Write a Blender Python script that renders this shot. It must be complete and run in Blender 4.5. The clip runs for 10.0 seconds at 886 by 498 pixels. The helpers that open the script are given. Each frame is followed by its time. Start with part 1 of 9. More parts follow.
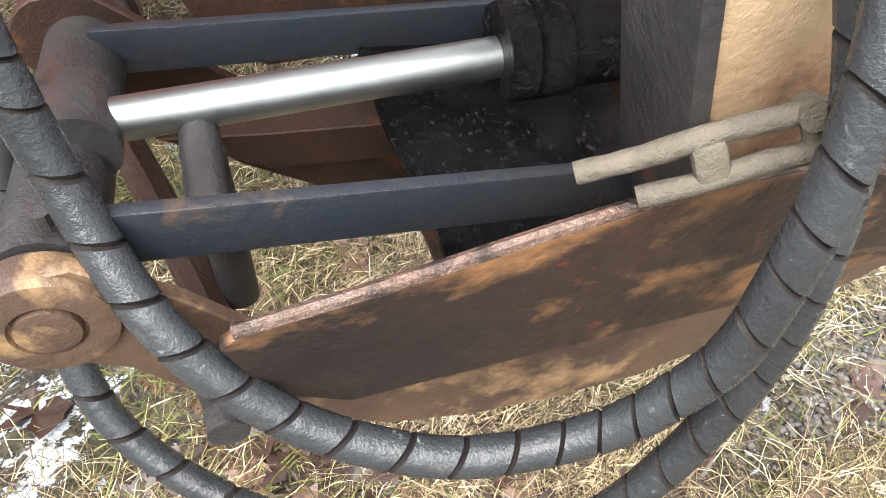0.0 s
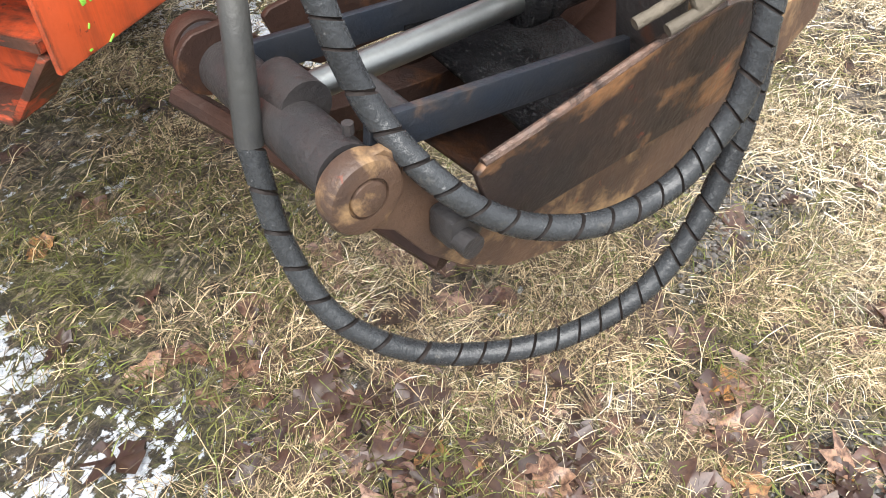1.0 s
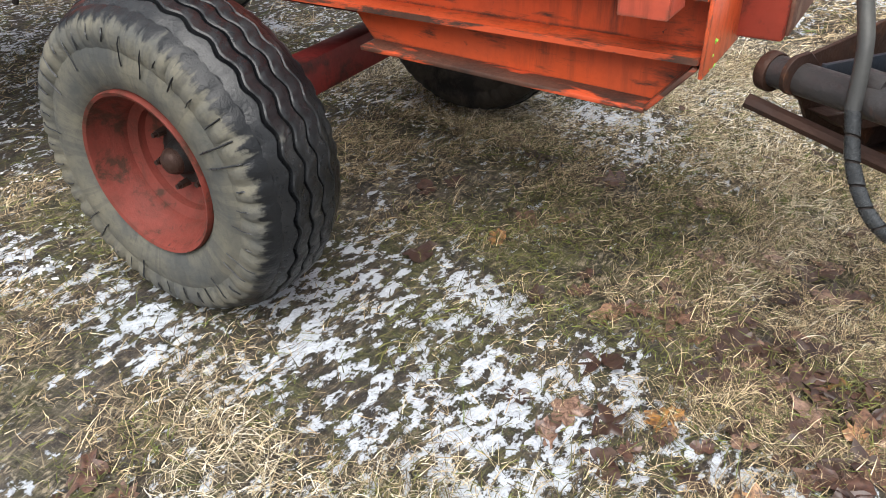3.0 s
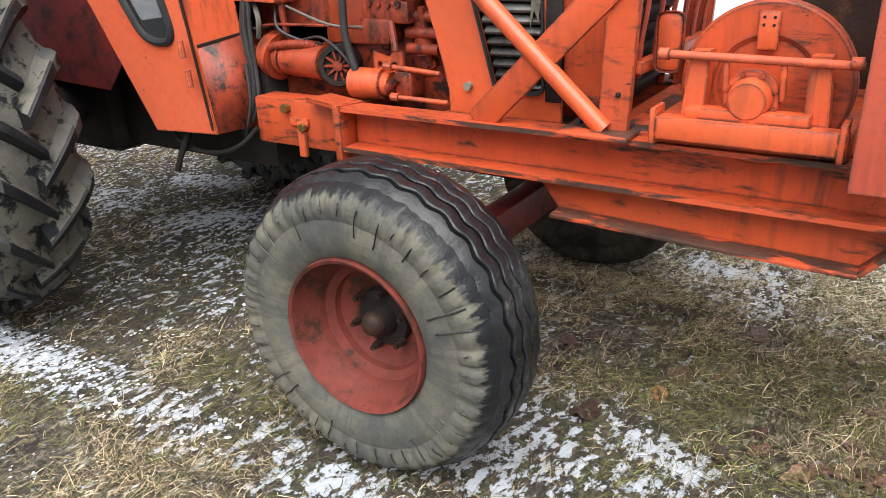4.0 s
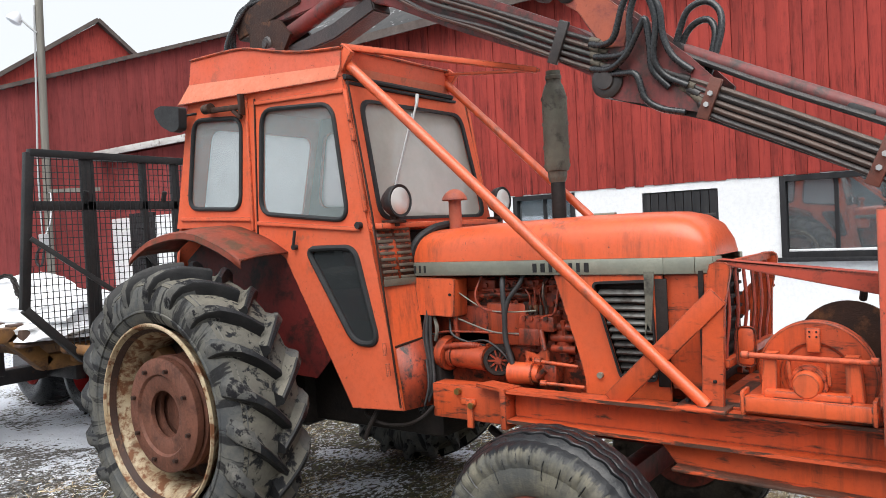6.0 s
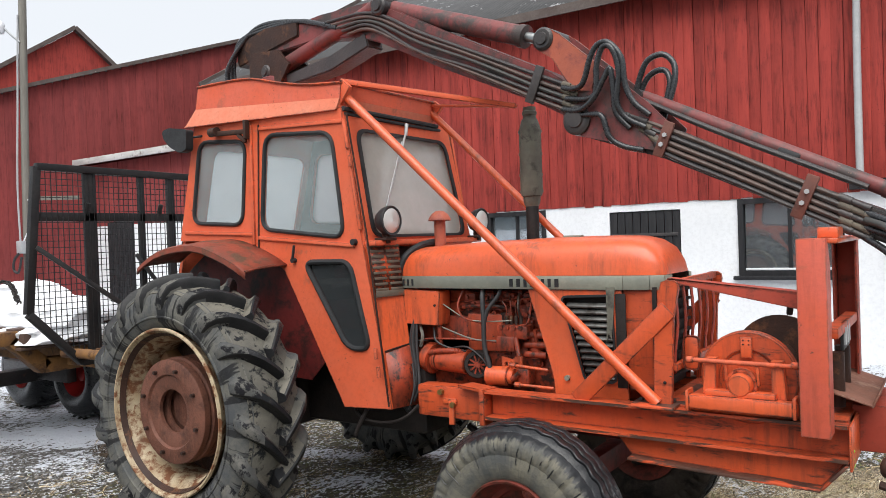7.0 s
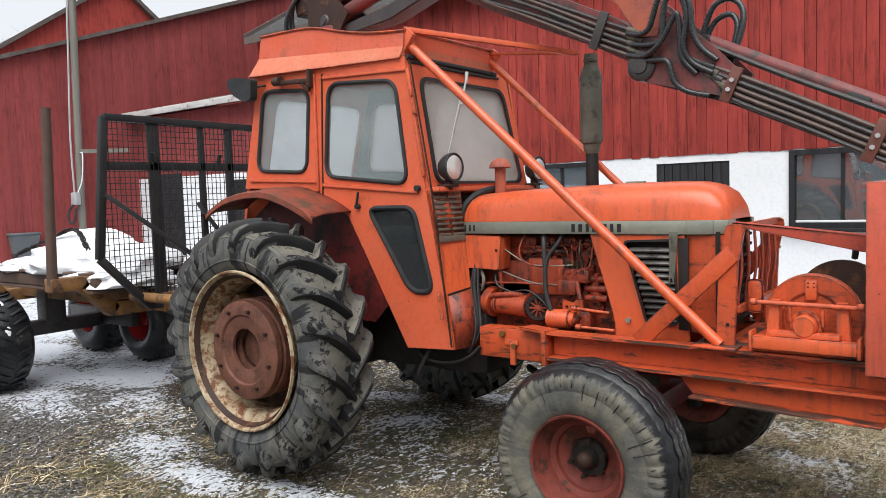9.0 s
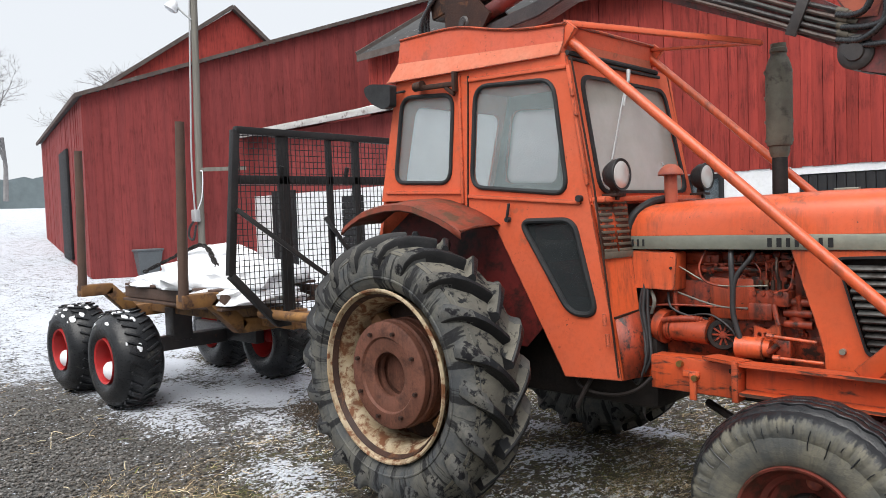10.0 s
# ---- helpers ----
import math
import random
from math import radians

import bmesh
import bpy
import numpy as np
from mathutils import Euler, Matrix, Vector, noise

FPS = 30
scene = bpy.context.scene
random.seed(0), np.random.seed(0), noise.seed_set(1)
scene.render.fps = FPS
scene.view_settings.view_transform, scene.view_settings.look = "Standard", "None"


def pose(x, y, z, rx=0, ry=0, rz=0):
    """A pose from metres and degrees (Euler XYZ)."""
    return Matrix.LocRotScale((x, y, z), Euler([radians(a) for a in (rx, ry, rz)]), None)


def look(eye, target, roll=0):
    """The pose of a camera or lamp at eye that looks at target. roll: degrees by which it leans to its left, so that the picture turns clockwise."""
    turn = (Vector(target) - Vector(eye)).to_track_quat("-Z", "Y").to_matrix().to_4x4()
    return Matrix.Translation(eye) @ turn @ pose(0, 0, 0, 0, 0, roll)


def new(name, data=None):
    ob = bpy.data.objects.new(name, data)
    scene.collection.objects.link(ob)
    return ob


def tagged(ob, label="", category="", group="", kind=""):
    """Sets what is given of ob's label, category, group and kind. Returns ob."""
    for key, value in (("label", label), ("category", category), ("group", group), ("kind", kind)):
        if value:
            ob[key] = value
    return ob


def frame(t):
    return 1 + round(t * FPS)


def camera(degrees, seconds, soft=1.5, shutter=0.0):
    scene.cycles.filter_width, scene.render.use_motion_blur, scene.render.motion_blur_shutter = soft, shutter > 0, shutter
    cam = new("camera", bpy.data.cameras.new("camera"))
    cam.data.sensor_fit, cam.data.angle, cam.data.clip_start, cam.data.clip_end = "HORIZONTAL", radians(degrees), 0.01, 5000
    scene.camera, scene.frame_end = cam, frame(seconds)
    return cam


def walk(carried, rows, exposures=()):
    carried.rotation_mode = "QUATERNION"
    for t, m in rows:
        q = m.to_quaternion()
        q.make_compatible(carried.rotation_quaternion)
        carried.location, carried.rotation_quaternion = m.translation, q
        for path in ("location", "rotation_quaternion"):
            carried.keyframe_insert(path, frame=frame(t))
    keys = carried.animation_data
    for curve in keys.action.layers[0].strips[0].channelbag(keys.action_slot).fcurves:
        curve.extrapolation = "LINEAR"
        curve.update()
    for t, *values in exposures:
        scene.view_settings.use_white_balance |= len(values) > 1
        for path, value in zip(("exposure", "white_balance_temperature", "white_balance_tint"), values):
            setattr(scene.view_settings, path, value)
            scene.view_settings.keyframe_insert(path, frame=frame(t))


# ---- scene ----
cam = camera(61.0, 10.0, soft=0.8)
PATH = [  # seconds, eye, target, roll
    (0, (4.019, -0.668, 1.114), (3.142, 0.312, -0.393), 2.2),
    (0.5, (3.935, -0.838, 1.159), (3.22, 0.326, -0.301), -1.0),
    (1, (3.933, -1.099, 1.192), (3.419, 0.228, -0.213), -0.5),
    (1.5, (3.955, -1.361, 1.216), (3.453, 0.024, -0.137), 0.5),
    (2, (3.952, -1.651, 1.265), (3.268, -0.28, -0.021), -0.8),
    (2.5, (3.817, -1.87, 1.283), (2.993, -0.516, 0.062), -1.7),
    (2.7, (3.725, -1.97, 1.293), (2.864, -0.605, 0.113), -1.7),
    (3.8, (3.245, -2.265, 1.374), (2.255, -0.76, 0.505), -2.0),
    (4, (3.187, -2.352, 1.407), (2.177, -0.816, 0.619), -2.3),
    (4.5, (3.116, -2.603, 1.508), (2.036, -1.024, 0.925), -3.4),
    (5, (3.157, -2.825, 1.585), (1.977, -1.242, 1.266), -3.6),
    (5.5, (3.293, -3.085, 1.601), (2.082, -1.499, 1.469), -3.5),
    (7, (3.581, -3.723, 1.649), (2.454, -2.071, 1.625), -2.0),
    (7.5, (3.748, -3.871, 1.623), (2.668, -2.189, 1.546), -1.6),
    (8, (3.81, -3.894, 1.619), (2.745, -2.205, 1.493), -1.5),
    (8.5, (3.754, -3.89, 1.613), (2.644, -2.233, 1.463), -1.6),
    (9, (3.521, -3.895, 1.608), (2.317, -2.304, 1.467), -1.9),
    (9.5, (3.29, -3.884, 1.614), (1.98, -2.377, 1.494), -2.2),
    (10, (3.015, -3.787, 1.594), (1.616, -2.36, 1.506), -2.2),
]
EXPOSURE = [(0, 1.92), (1, 1.56), (2, 1.22), (2.7, 1.08), (4, 1.15), (5.5, 0.93), (7.5, 0.73), (10, 0.71)]  # the clip's camera dims as the white yard comes in
walk(cam, [(t, look(eye, target, roll)) for t, eye, target, roll in PATH], EXPOSURE)

# ---- light ----
world = bpy.data.worlds.new("overcast_sky")
scene.world = world
world.use_nodes = True
wn, wl = world.node_tree.nodes, world.node_tree.links
wn.clear()
sky = wn.new("ShaderNodeTexSky")
sky.sky_type, sky.sun_disc = "NISHITA", False
sky.sun_elevation, sky.sun_rotation = radians(48), radians(200)
grey = wn.new("ShaderNodeMix")
grey.data_type = "RGBA"
sky_gain = wn.new("ShaderNodeVectorMath")
sky_gain.operation = "SCALE"
sky_gain.inputs["Scale"].default_value = 0.1
grey.inputs["Factor"].default_value = 0.9
grey.inputs["B"].default_value = (0.80, 0.83, 0.87, 1)
bg = wn.new("ShaderNodeBackground")
bg.inputs["Strength"].default_value = 0.70
wout = wn.new("ShaderNodeOutputWorld")
wl.new(sky.outputs["Color"], sky_gain.inputs[0])
wl.new(sky_gain.outputs["Vector"], grey.inputs["A"])
wl.new(grey.outputs["Result"], bg.inputs["Color"])
wl.new(bg.outputs["Background"], wout.inputs["Surface"])
sun_data = bpy.data.lights.new("sun", "SUN")
sun_data.energy, sun_data.angle, sun_data.color = 2.75, radians(60), (1.0, 0.97, 0.93)
sun = new("sun", sun_data)
sun.matrix_world = look((3.5, -6.8, 12), (0.5, 0, 0))


# ---- materials ----
def shader(name):
    m = bpy.data.materials.new(name)
    m.use_nodes = True
    nt = m.node_tree
    return m, nt.nodes, nt.links, nt.nodes["Principled BSDF"]


def ramp(nodes, links, source, stops):
    r = nodes.new("ShaderNodeValToRGB")
    while len(r.color_ramp.elements) < len(stops):
        r.color_ramp.elements.new(0.5)
    for e, (p, c) in zip(r.color_ramp.elements, stops):
        e.position, e.color = p, (*c, 1) if len(c) == 3 else c
    links.new(source, r.inputs["Fac"])
    return r.outputs["Color"]


def noise_node(nodes, links, coord, scale, detail=4.0, rough=0.6, stretch=None, distort=0.0):
    n = nodes.new("ShaderNodeTexNoise")
    n.inputs["Scale"].default_value, n.inputs["Detail"].default_value = scale, detail
    n.inputs["Roughness"].default_value, n.inputs["Distortion"].default_value = rough, distort
    if stretch:
        mp = nodes.new("ShaderNodeMapping")
        mp.inputs["Scale"].default_value = stretch
        links.new(coord, mp.inputs["Vector"])
        coord = mp.outputs["Vector"]
    links.new(coord, n.inputs["Vector"])
    return n.outputs["Fac"]


def mixed(nodes, links, fac, a, b, blend="MIX"):
    m = nodes.new("ShaderNodeMix")
    m.data_type, m.blend_type = "RGBA", blend
    for socket, v in (("Factor", fac), ("A", a), ("B", b)):
        s = m.inputs[socket]
        if isinstance(v, tuple):
            s.default_value = (*v, 1)
        elif isinstance(v, (int, float)):
            s.default_value = v
        else:
            links.new(v, s)
    return m.outputs["Result"]


def coords(nodes, links, space="Object"):
    return nodes.new("ShaderNodeTexCoord").outputs[space]


def surface(name, base, second, rough=0.5, metal=0.0, scale=6.0, fine=60.0, bump=0.15, stain=None, stain_at=(0.55, 0.7), stain_scale=5.0,
            stretch=None, vary=0.0, rough_span=0.15, stain_stretch=None, coat=0.0, edge=None, grime=None, chips=None, world=False, spec=0.4):
    """Paint, metal, rubber or wood: two colours blended by broad and fine noise, with stains of their own shape."""
    m, n, l, b = shader(name)
    co = n.new("ShaderNodeNewGeometry").outputs["Position"] if world else coords(n, l)
    broad = noise_node(n, l, co, scale, 5, 0.6, stretch)
    small = noise_node(n, l, co, fine, 4, 0.7, stretch)
    col = mixed(n, l, ramp(n, l, broad, [(0.35, (0, 0, 0)), (0.68, (1, 1, 1))]), base, second)
    dark = tuple(c * 0.72 for c in base)
    col = mixed(n, l, ramp(n, l, small, [(0.45, (0, 0, 0)), (0.75, (0.5, 0.5, 0.5))]), col, dark)
    if stain:
        spot = noise_node(n, l, co, stain_scale, 8, 0.68, stain_stretch, 0.3)
        col = mixed(n, l, ramp(n, l, spot, [(stain_at[0], (0, 0, 0)), (stain_at[1], (1, 1, 1))]), col, stain)
    if grime:
        run = noise_node(n, l, co, 1.0, 8, 0.7, (26, 26, 2.6))
        patchy = noise_node(n, l, co, 3.1, 4, 0.6)
        both = mixed(n, l, 1.0, ramp(n, l, run, [(0.46, (0, 0, 0)), (0.66, (0.9, 0.9, 0.9))]), ramp(n, l, patchy, [(0.38, (0, 0, 0)), (0.66, (1, 1, 1))]), "MULTIPLY")
        col = mixed(n, l, both, col, grime)
    if chips:
        flake = noise_node(n, l, co, 52, 7, 0.72, None, 0.4)
        where = noise_node(n, l, co, 5, 4, 0.65)
        both = mixed(n, l, 1.0, ramp(n, l, flake, [(0.615, (0, 0, 0)), (0.64, (1, 1, 1))]), ramp(n, l, where, [(0.50, (0, 0, 0)), (0.61, (1, 1, 1))]), "MULTIPLY")
        col = mixed(n, l, both, col, chips)
    if edge:
        # paint knocked off along the edges of the sheet metal, in broken runs
        geo = n.new("ShaderNodeNewGeometry")
        soft = n.new("ShaderNodeBevel")
        soft.samples = 4
        soft.inputs["Radius"].default_value = 0.010
        dot = n.new("ShaderNodeVectorMath")
        dot.operation = "DOT_PRODUCT"
        l.new(soft.outputs["Normal"], dot.inputs[0])
        l.new(geo.outputs["Normal"], dot.inputs[1])
        off = n.new("ShaderNodeMath")
        off.operation = "SUBTRACT"
        off.inputs[0].default_value = 1.0
        l.new(dot.outputs["Value"], off.inputs[1])
        runs = noise_node(n, l, co, 16, 6, 0.72)
        worn = mixed(n, l, 1.0, ramp(n, l, off.outputs[0], [(0.006, (0, 0, 0)), (0.04, (1, 1, 1))]), ramp(n, l, runs, [(0.41, (0, 0, 0)), (0.50, (0.95, 0.95, 0.95))]), "MULTIPLY")
        col = mixed(n, l, worn, col, edge)
    if vary:
        info = n.new("ShaderNodeObjectInfo")
        hsv = n.new("ShaderNodeHueSaturation")
        mr = n.new("ShaderNodeMapRange")
        mr.inputs["To Min"].default_value, mr.inputs["To Max"].default_value = 1 - vary, 1 + vary
        l.new(info.outputs["Random"], mr.inputs["Value"])
        l.new(mr.outputs["Result"], hsv.inputs["Value"])
        l.new(col, hsv.inputs["Color"])
        col = hsv.outputs["Color"]
    l.new(col, b.inputs["Base Color"])
    rr = n.new("ShaderNodeMapRange")
    rr.inputs["To Min"].default_value, rr.inputs["To Max"].default_value = max(0.02, rough - rough_span), min(1, rough + rough_span)
    l.new(small, rr.inputs["Value"])
    l.new(rr.outputs["Result"], b.inputs["Roughness"])
    b.inputs["Metallic"].default_value = metal
    b.inputs["Specular IOR Level"].default_value = spec
    b.inputs["Coat Weight"].default_value, b.inputs["Coat Roughness"].default_value = coat, 0.22
    if bump:
        bp = n.new("ShaderNodeBump")
        bp.inputs["Strength"].default_value, bp.inputs["Distance"].default_value = bump, 0.01
        l.new(small, bp.inputs["Height"])
        l.new(bp.outputs["Normal"], b.inputs["Normal"])
    return m


ORANGE = surface("orange_paint", (0.66, 0.100, 0.028), (0.57, 0.105, 0.040), 0.36, scale=4, fine=45, bump=0.06, stain=(0.26, 0.075, 0.04), stain_at=(0.63, 0.76), stain_scale=9, grime=(0.10, 0.038, 0.024), chips=(0.07, 0.03, 0.022), spec=0.5, coat=0.12, edge=(0.075, 0.032, 0.022))
ORANGE_WORN = surface("worn_orange_paint", (0.53, 0.078, 0.022), (0.43, 0.074, 0.030), 0.45, scale=5, fine=40, bump=0.12, stain=(0.055, 0.028, 0.021), stain_at=(0.54, 0.66), stain_scale=12, stain_stretch=(0.45, 1, 2.0), grime=(0.065, 0.028, 0.02), chips=(0.05, 0.028, 0.022), spec=0.3, edge=(0.045, 0.025, 0.02))
ORANGE_FADED = surface("faded_orange_paint", (0.60, 0.122, 0.060), (0.63, 0.104, 0.040), 0.55, scale=3, fine=35, bump=0.08, stain=(0.24, 0.10, 0.065), stain_at=(0.62, 0.76), stain_scale=6, chips=(0.10, 0.045, 0.03), spec=0.25, edge=(0.10, 0.042, 0.028))
ORANGE_BLEACHED = surface("bleached_orange_paint", (0.60, 0.21, 0.13), (0.62, 0.15, 0.08), 0.55, scale=5, fine=40, bump=0.12, stain=(0.24, 0.11, 0.07), stain_at=(0.60, 0.72), stain_scale=6, chips=(0.09, 0.045, 0.03), spec=0.3, edge=(0.10, 0.045, 0.03))
SHELF_RUST = surface("scraped_rust_grey_steel", (0.23, 0.105, 0.072), (0.14, 0.070, 0.052), 0.6, scale=7, fine=50, bump=0.2, stain=(0.30, 0.19, 0.14), stain_at=(0.54, 0.66), stain_scale=8, chips=(0.07, 0.04, 0.03), spec=0.25)
FENDER = surface("rust_browned_orange_paint", (0.24, 0.05, 0.028), (0.15, 0.042, 0.028), 0.6, scale=6, fine=45, bump=0.2, stain=(0.085, 0.044, 0.027), stain_at=(0.47, 0.6), stain_scale=7, chips=(0.05, 0.03, 0.022), spec=0.25, edge=(0.05, 0.028, 0.02))
ORANGE_GRIMY = surface("scraped_black_orange_steel", (0.05, 0.028, 0.022), (0.12, 0.05, 0.032), 0.5, 0.1, scale=8, fine=50, bump=0.25, stain=(0.55, 0.085, 0.03), stain_at=(0.475, 0.54), stain_scale=9, stain_stretch=(0.4, 1, 1.8))
ORANGE_OILY = surface("oil_filmed_orange_paint", (0.46, 0.070, 0.026), (0.30, 0.052, 0.022), 0.34, scale=9, fine=60, bump=0.15, stain=(0.055, 0.022, 0.014), stain_at=(0.56, 0.68), stain_scale=11, grime=(0.045, 0.020, 0.014), chips=(0.04, 0.02, 0.016), spec=0.5, edge=(0.03, 0.016, 0.012))
# oil film, plus the engine bay's shade put into the base colour
ORANGE_DARK = surface("oily_shaded_orange_paint", (0.34, 0.046, 0.017), (0.16, 0.030, 0.016), 0.42, scale=14, fine=70, bump=0.25, stain=(0.022, 0.012, 0.009), stain_at=(0.50, 0.60), stain_scale=15, grime=(0.03, 0.014, 0.010))
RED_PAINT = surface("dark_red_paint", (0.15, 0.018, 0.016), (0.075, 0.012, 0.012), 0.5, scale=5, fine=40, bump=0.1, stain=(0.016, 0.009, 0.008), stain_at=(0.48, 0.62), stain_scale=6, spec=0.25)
RIM_RED = surface("rusty_red_rim_paint", (0.185, 0.040, 0.030), (0.115, 0.030, 0.022), 0.6, scale=7, fine=60, bump=0.3, stain=(0.055, 0.024, 0.016), stain_at=(0.52, 0.62), stain_scale=14, grime=(0.05, 0.025, 0.018), chips=(0.04, 0.02, 0.016), spec=0.2)
HUB_BROWN = surface("brown_iron_weight", (0.125, 0.054, 0.038), (0.165, 0.068, 0.046), 0.6, scale=10, fine=70, bump=0.25, stain=(0.06, 0.028, 0.02), stain_at=(0.5, 0.68), stain_scale=11, grime=(0.05, 0.024, 0.018), spec=0.2)
CREAM = surface("rusty_cream_paint", (0.46, 0.385, 0.27), (0.32, 0.235, 0.14), 0.65, scale=9, fine=50, bump=0.2, stain=(0.15, 0.062, 0.030), stain_at=(0.46, 0.57), stain_scale=15, grime=(0.09, 0.045, 0.026), chips=(0.07, 0.035, 0.022), spec=0.2)


def wheel_rubber(name, cx, cz, base, dust, streak, turns, amount=0.9, wet_from=None):
    """Tyre rubber with dusty patches and dark streaks that run out from the hub."""
    m, n, l, b = shader(name)
    co = coords(n, l)
    sep = n.new("ShaderNodeSeparateXYZ")
    l.new(co, sep.inputs[0])

    def calc(op, p, q):
        k = n.new("ShaderNodeMath")
        k.operation = op
        for i, v in enumerate((p, q)):
            if isinstance(v, (int, float)):
                k.inputs[i].default_value = v
            else:
                l.new(v, k.inputs[i])
        return k.outputs[0]
    dx, dz = calc("SUBTRACT", sep.outputs[0], cx), calc("SUBTRACT", sep.outputs[2], cz)
    ang = calc("ARCTAN2", dx, dz)
    rad = calc("SQRT", calc("ADD", calc("MULTIPLY", dx, dx), calc("MULTIPLY", dz, dz)), 0.0)
    comb = n.new("ShaderNodeCombineXYZ")
    l.new(calc("MULTIPLY", ang, turns), comb.inputs[0])
    l.new(calc("MULTIPLY", rad, 2.2), comb.inputs[1])
    l.new(calc("MULTIPLY", sep.outputs[1], 2.0), comb.inputs[2])
    broad, small = noise_node(n, l, co, 7, 6, 0.65), noise_node(n, l, co, 60, 4, 0.7)
    col = mixed(n, l, ramp(n, l, broad, [(0.36, (0, 0, 0)), (0.64, (1, 1, 1))]), base, dust)
    col = mixed(n, l, ramp(n, l, noise_node(n, l, comb.outputs[0], 1.0, 5, 0.62), [(0.51, (0, 0, 0)), (0.57, (amount, amount, amount))]), col, streak)
    col = mixed(n, l, ramp(n, l, small, [(0.5, (0, 0, 0)), (0.75, (0.5, 0.5, 0.5))]), col, tuple(c * 0.6 for c in base))
    b.inputs["Roughness"].default_value = 0.75
    if wet_from:
        edge = calc("ADD", calc("SUBTRACT", rad, wet_from), calc("MULTIPLY", calc("SUBTRACT", noise_node(n, l, comb.outputs[0], 1.6, 4, 0.6), 0.5), 0.075))
        edge = calc("ADD", edge, calc("MULTIPLY", calc("SUBTRACT", small, 0.5), 0.03))
        wet = ramp(n, l, calc("MULTIPLY", edge, 40.0), [(0.2, (0, 0, 0)), (0.7, (1, 1, 1))])
        col = mixed(n, l, wet, col, mixed(n, l, broad, (0.005, 0.006, 0.008), (0.016, 0.017, 0.019)))
        l.new(calc("SUBTRACT", 0.75, calc("MULTIPLY", wet, 0.44)), b.inputs["Roughness"])
    l.new(col, b.inputs["Base Color"])
    b.inputs["Specular IOR Level"].default_value = 0.3 if wet_from else 0.2
    bp = n.new("ShaderNodeBump")
    bp.inputs["Strength"].default_value, bp.inputs["Distance"].default_value = 0.3, 0.01
    l.new(small, bp.inputs["Height"])
    l.new(bp.outputs["Normal"], b.inputs["Normal"])
    return m


REAR_TYRE = wheel_rubber("streaked_rear_tyre", 0.03, 0.765, (0.062, 0.067, 0.072), (0.128, 0.124, 0.108), (0.010, 0.010, 0.012), 11.0)
FRONT_TYRE = wheel_rubber("streaked_front_tyre", 2.045, 0.432, (0.070, 0.073, 0.070), (0.150, 0.139, 0.106), (0.045, 0.046, 0.049), 14.0, 0.3, 0.380)
RUBBER_TREAD = surface("dark_tread_rubber", (0.008, 0.009, 0.011), (0.019, 0.020, 0.022), 0.30, scale=9, fine=70, bump=0.25, stain=(0.11, 0.105, 0.09), stain_at=(0.61, 0.74), stain_scale=9, world=True, spec=0.4)
TYRE_MUDDY = surface("brown_mud_filmed_tyre", (0.036, 0.030, 0.025), (0.060, 0.050, 0.040), 0.75, scale=5, fine=50, bump=0.4, stain=(0.016, 0.014, 0.013), stain_at=(0.5, 0.62), stain_scale=7, spec=0.2)
LUG_TOP = surface("wet_black_lug_rubber", (0.005, 0.006, 0.008), (0.016, 0.017, 0.019), 0.42, scale=8, fine=60, bump=0.45, stain=(0.085, 0.080, 0.066), stain_at=(0.62, 0.72), stain_scale=10, world=True, spec=0.25)
TREAD_MUD = surface("dried_tan_tread_mud", (0.155, 0.145, 0.120), (0.085, 0.084, 0.076), 0.85, scale=7, fine=60, bump=0.6, stain=(0.014, 0.015, 0.017), stain_at=(0.52, 0.58), stain_scale=11, world=True, spec=0.2)
LUG_WALL = surface("dusty_grey_lug_end", (0.060, 0.063, 0.065), (0.115, 0.110, 0.096), 0.75, scale=8, fine=60, bump=0.4, stain=(0.008, 0.008, 0.010), stain_at=(0.52, 0.57), stain_scale=12, world=True, spec=0.2)
LUG_SIDE = surface("dark_lug_flank", (0.006, 0.0065, 0.008), (0.016, 0.016, 0.017), 0.5, scale=9, fine=60, bump=0.2, world=True, spec=0.3)
HOSE = surface("wet_black_hose_rubber", (0.018, 0.020, 0.023), (0.028, 0.030, 0.033), 0.27, scale=12, fine=90, bump=0.12, stain=(0.075, 0.073, 0.068), stain_at=(0.66, 0.76), stain_scale=30, spec=0.5)
HOSE_WRAP = surface("wet_grey_spiral_wrap", (0.042, 0.046, 0.050), (0.022, 0.024, 0.027), 0.27, scale=9, fine=110, bump=0.25, stain=(0.10, 0.095, 0.085), stain_at=(0.64, 0.72), stain_scale=22, chips=(0.22, 0.22, 0.22), spec=0.5)
HOSE_DUSTY = surface("dusty_grey_hose_rubber", (0.058, 0.058, 0.054), (0.038, 0.039, 0.04), 0.5, scale=9, fine=90, bump=0.15, stain=(0.022, 0.023, 0.026), stain_at=(0.56, 0.7), stain_scale=12)
GANTRY_RED = surface("rust_edged_pink_red_paint", (0.50, 0.098, 0.066), (0.53, 0.090, 0.044), 0.5, scale=4, fine=40, bump=0.1, stain=(0.30, 0.085, 0.05), stain_at=(0.58, 0.72), stain_scale=7, grime=(0.24, 0.055, 0.035), chips=(0.09, 0.045, 0.035), spec=0.3, edge=(0.16, 0.075, 0.05))
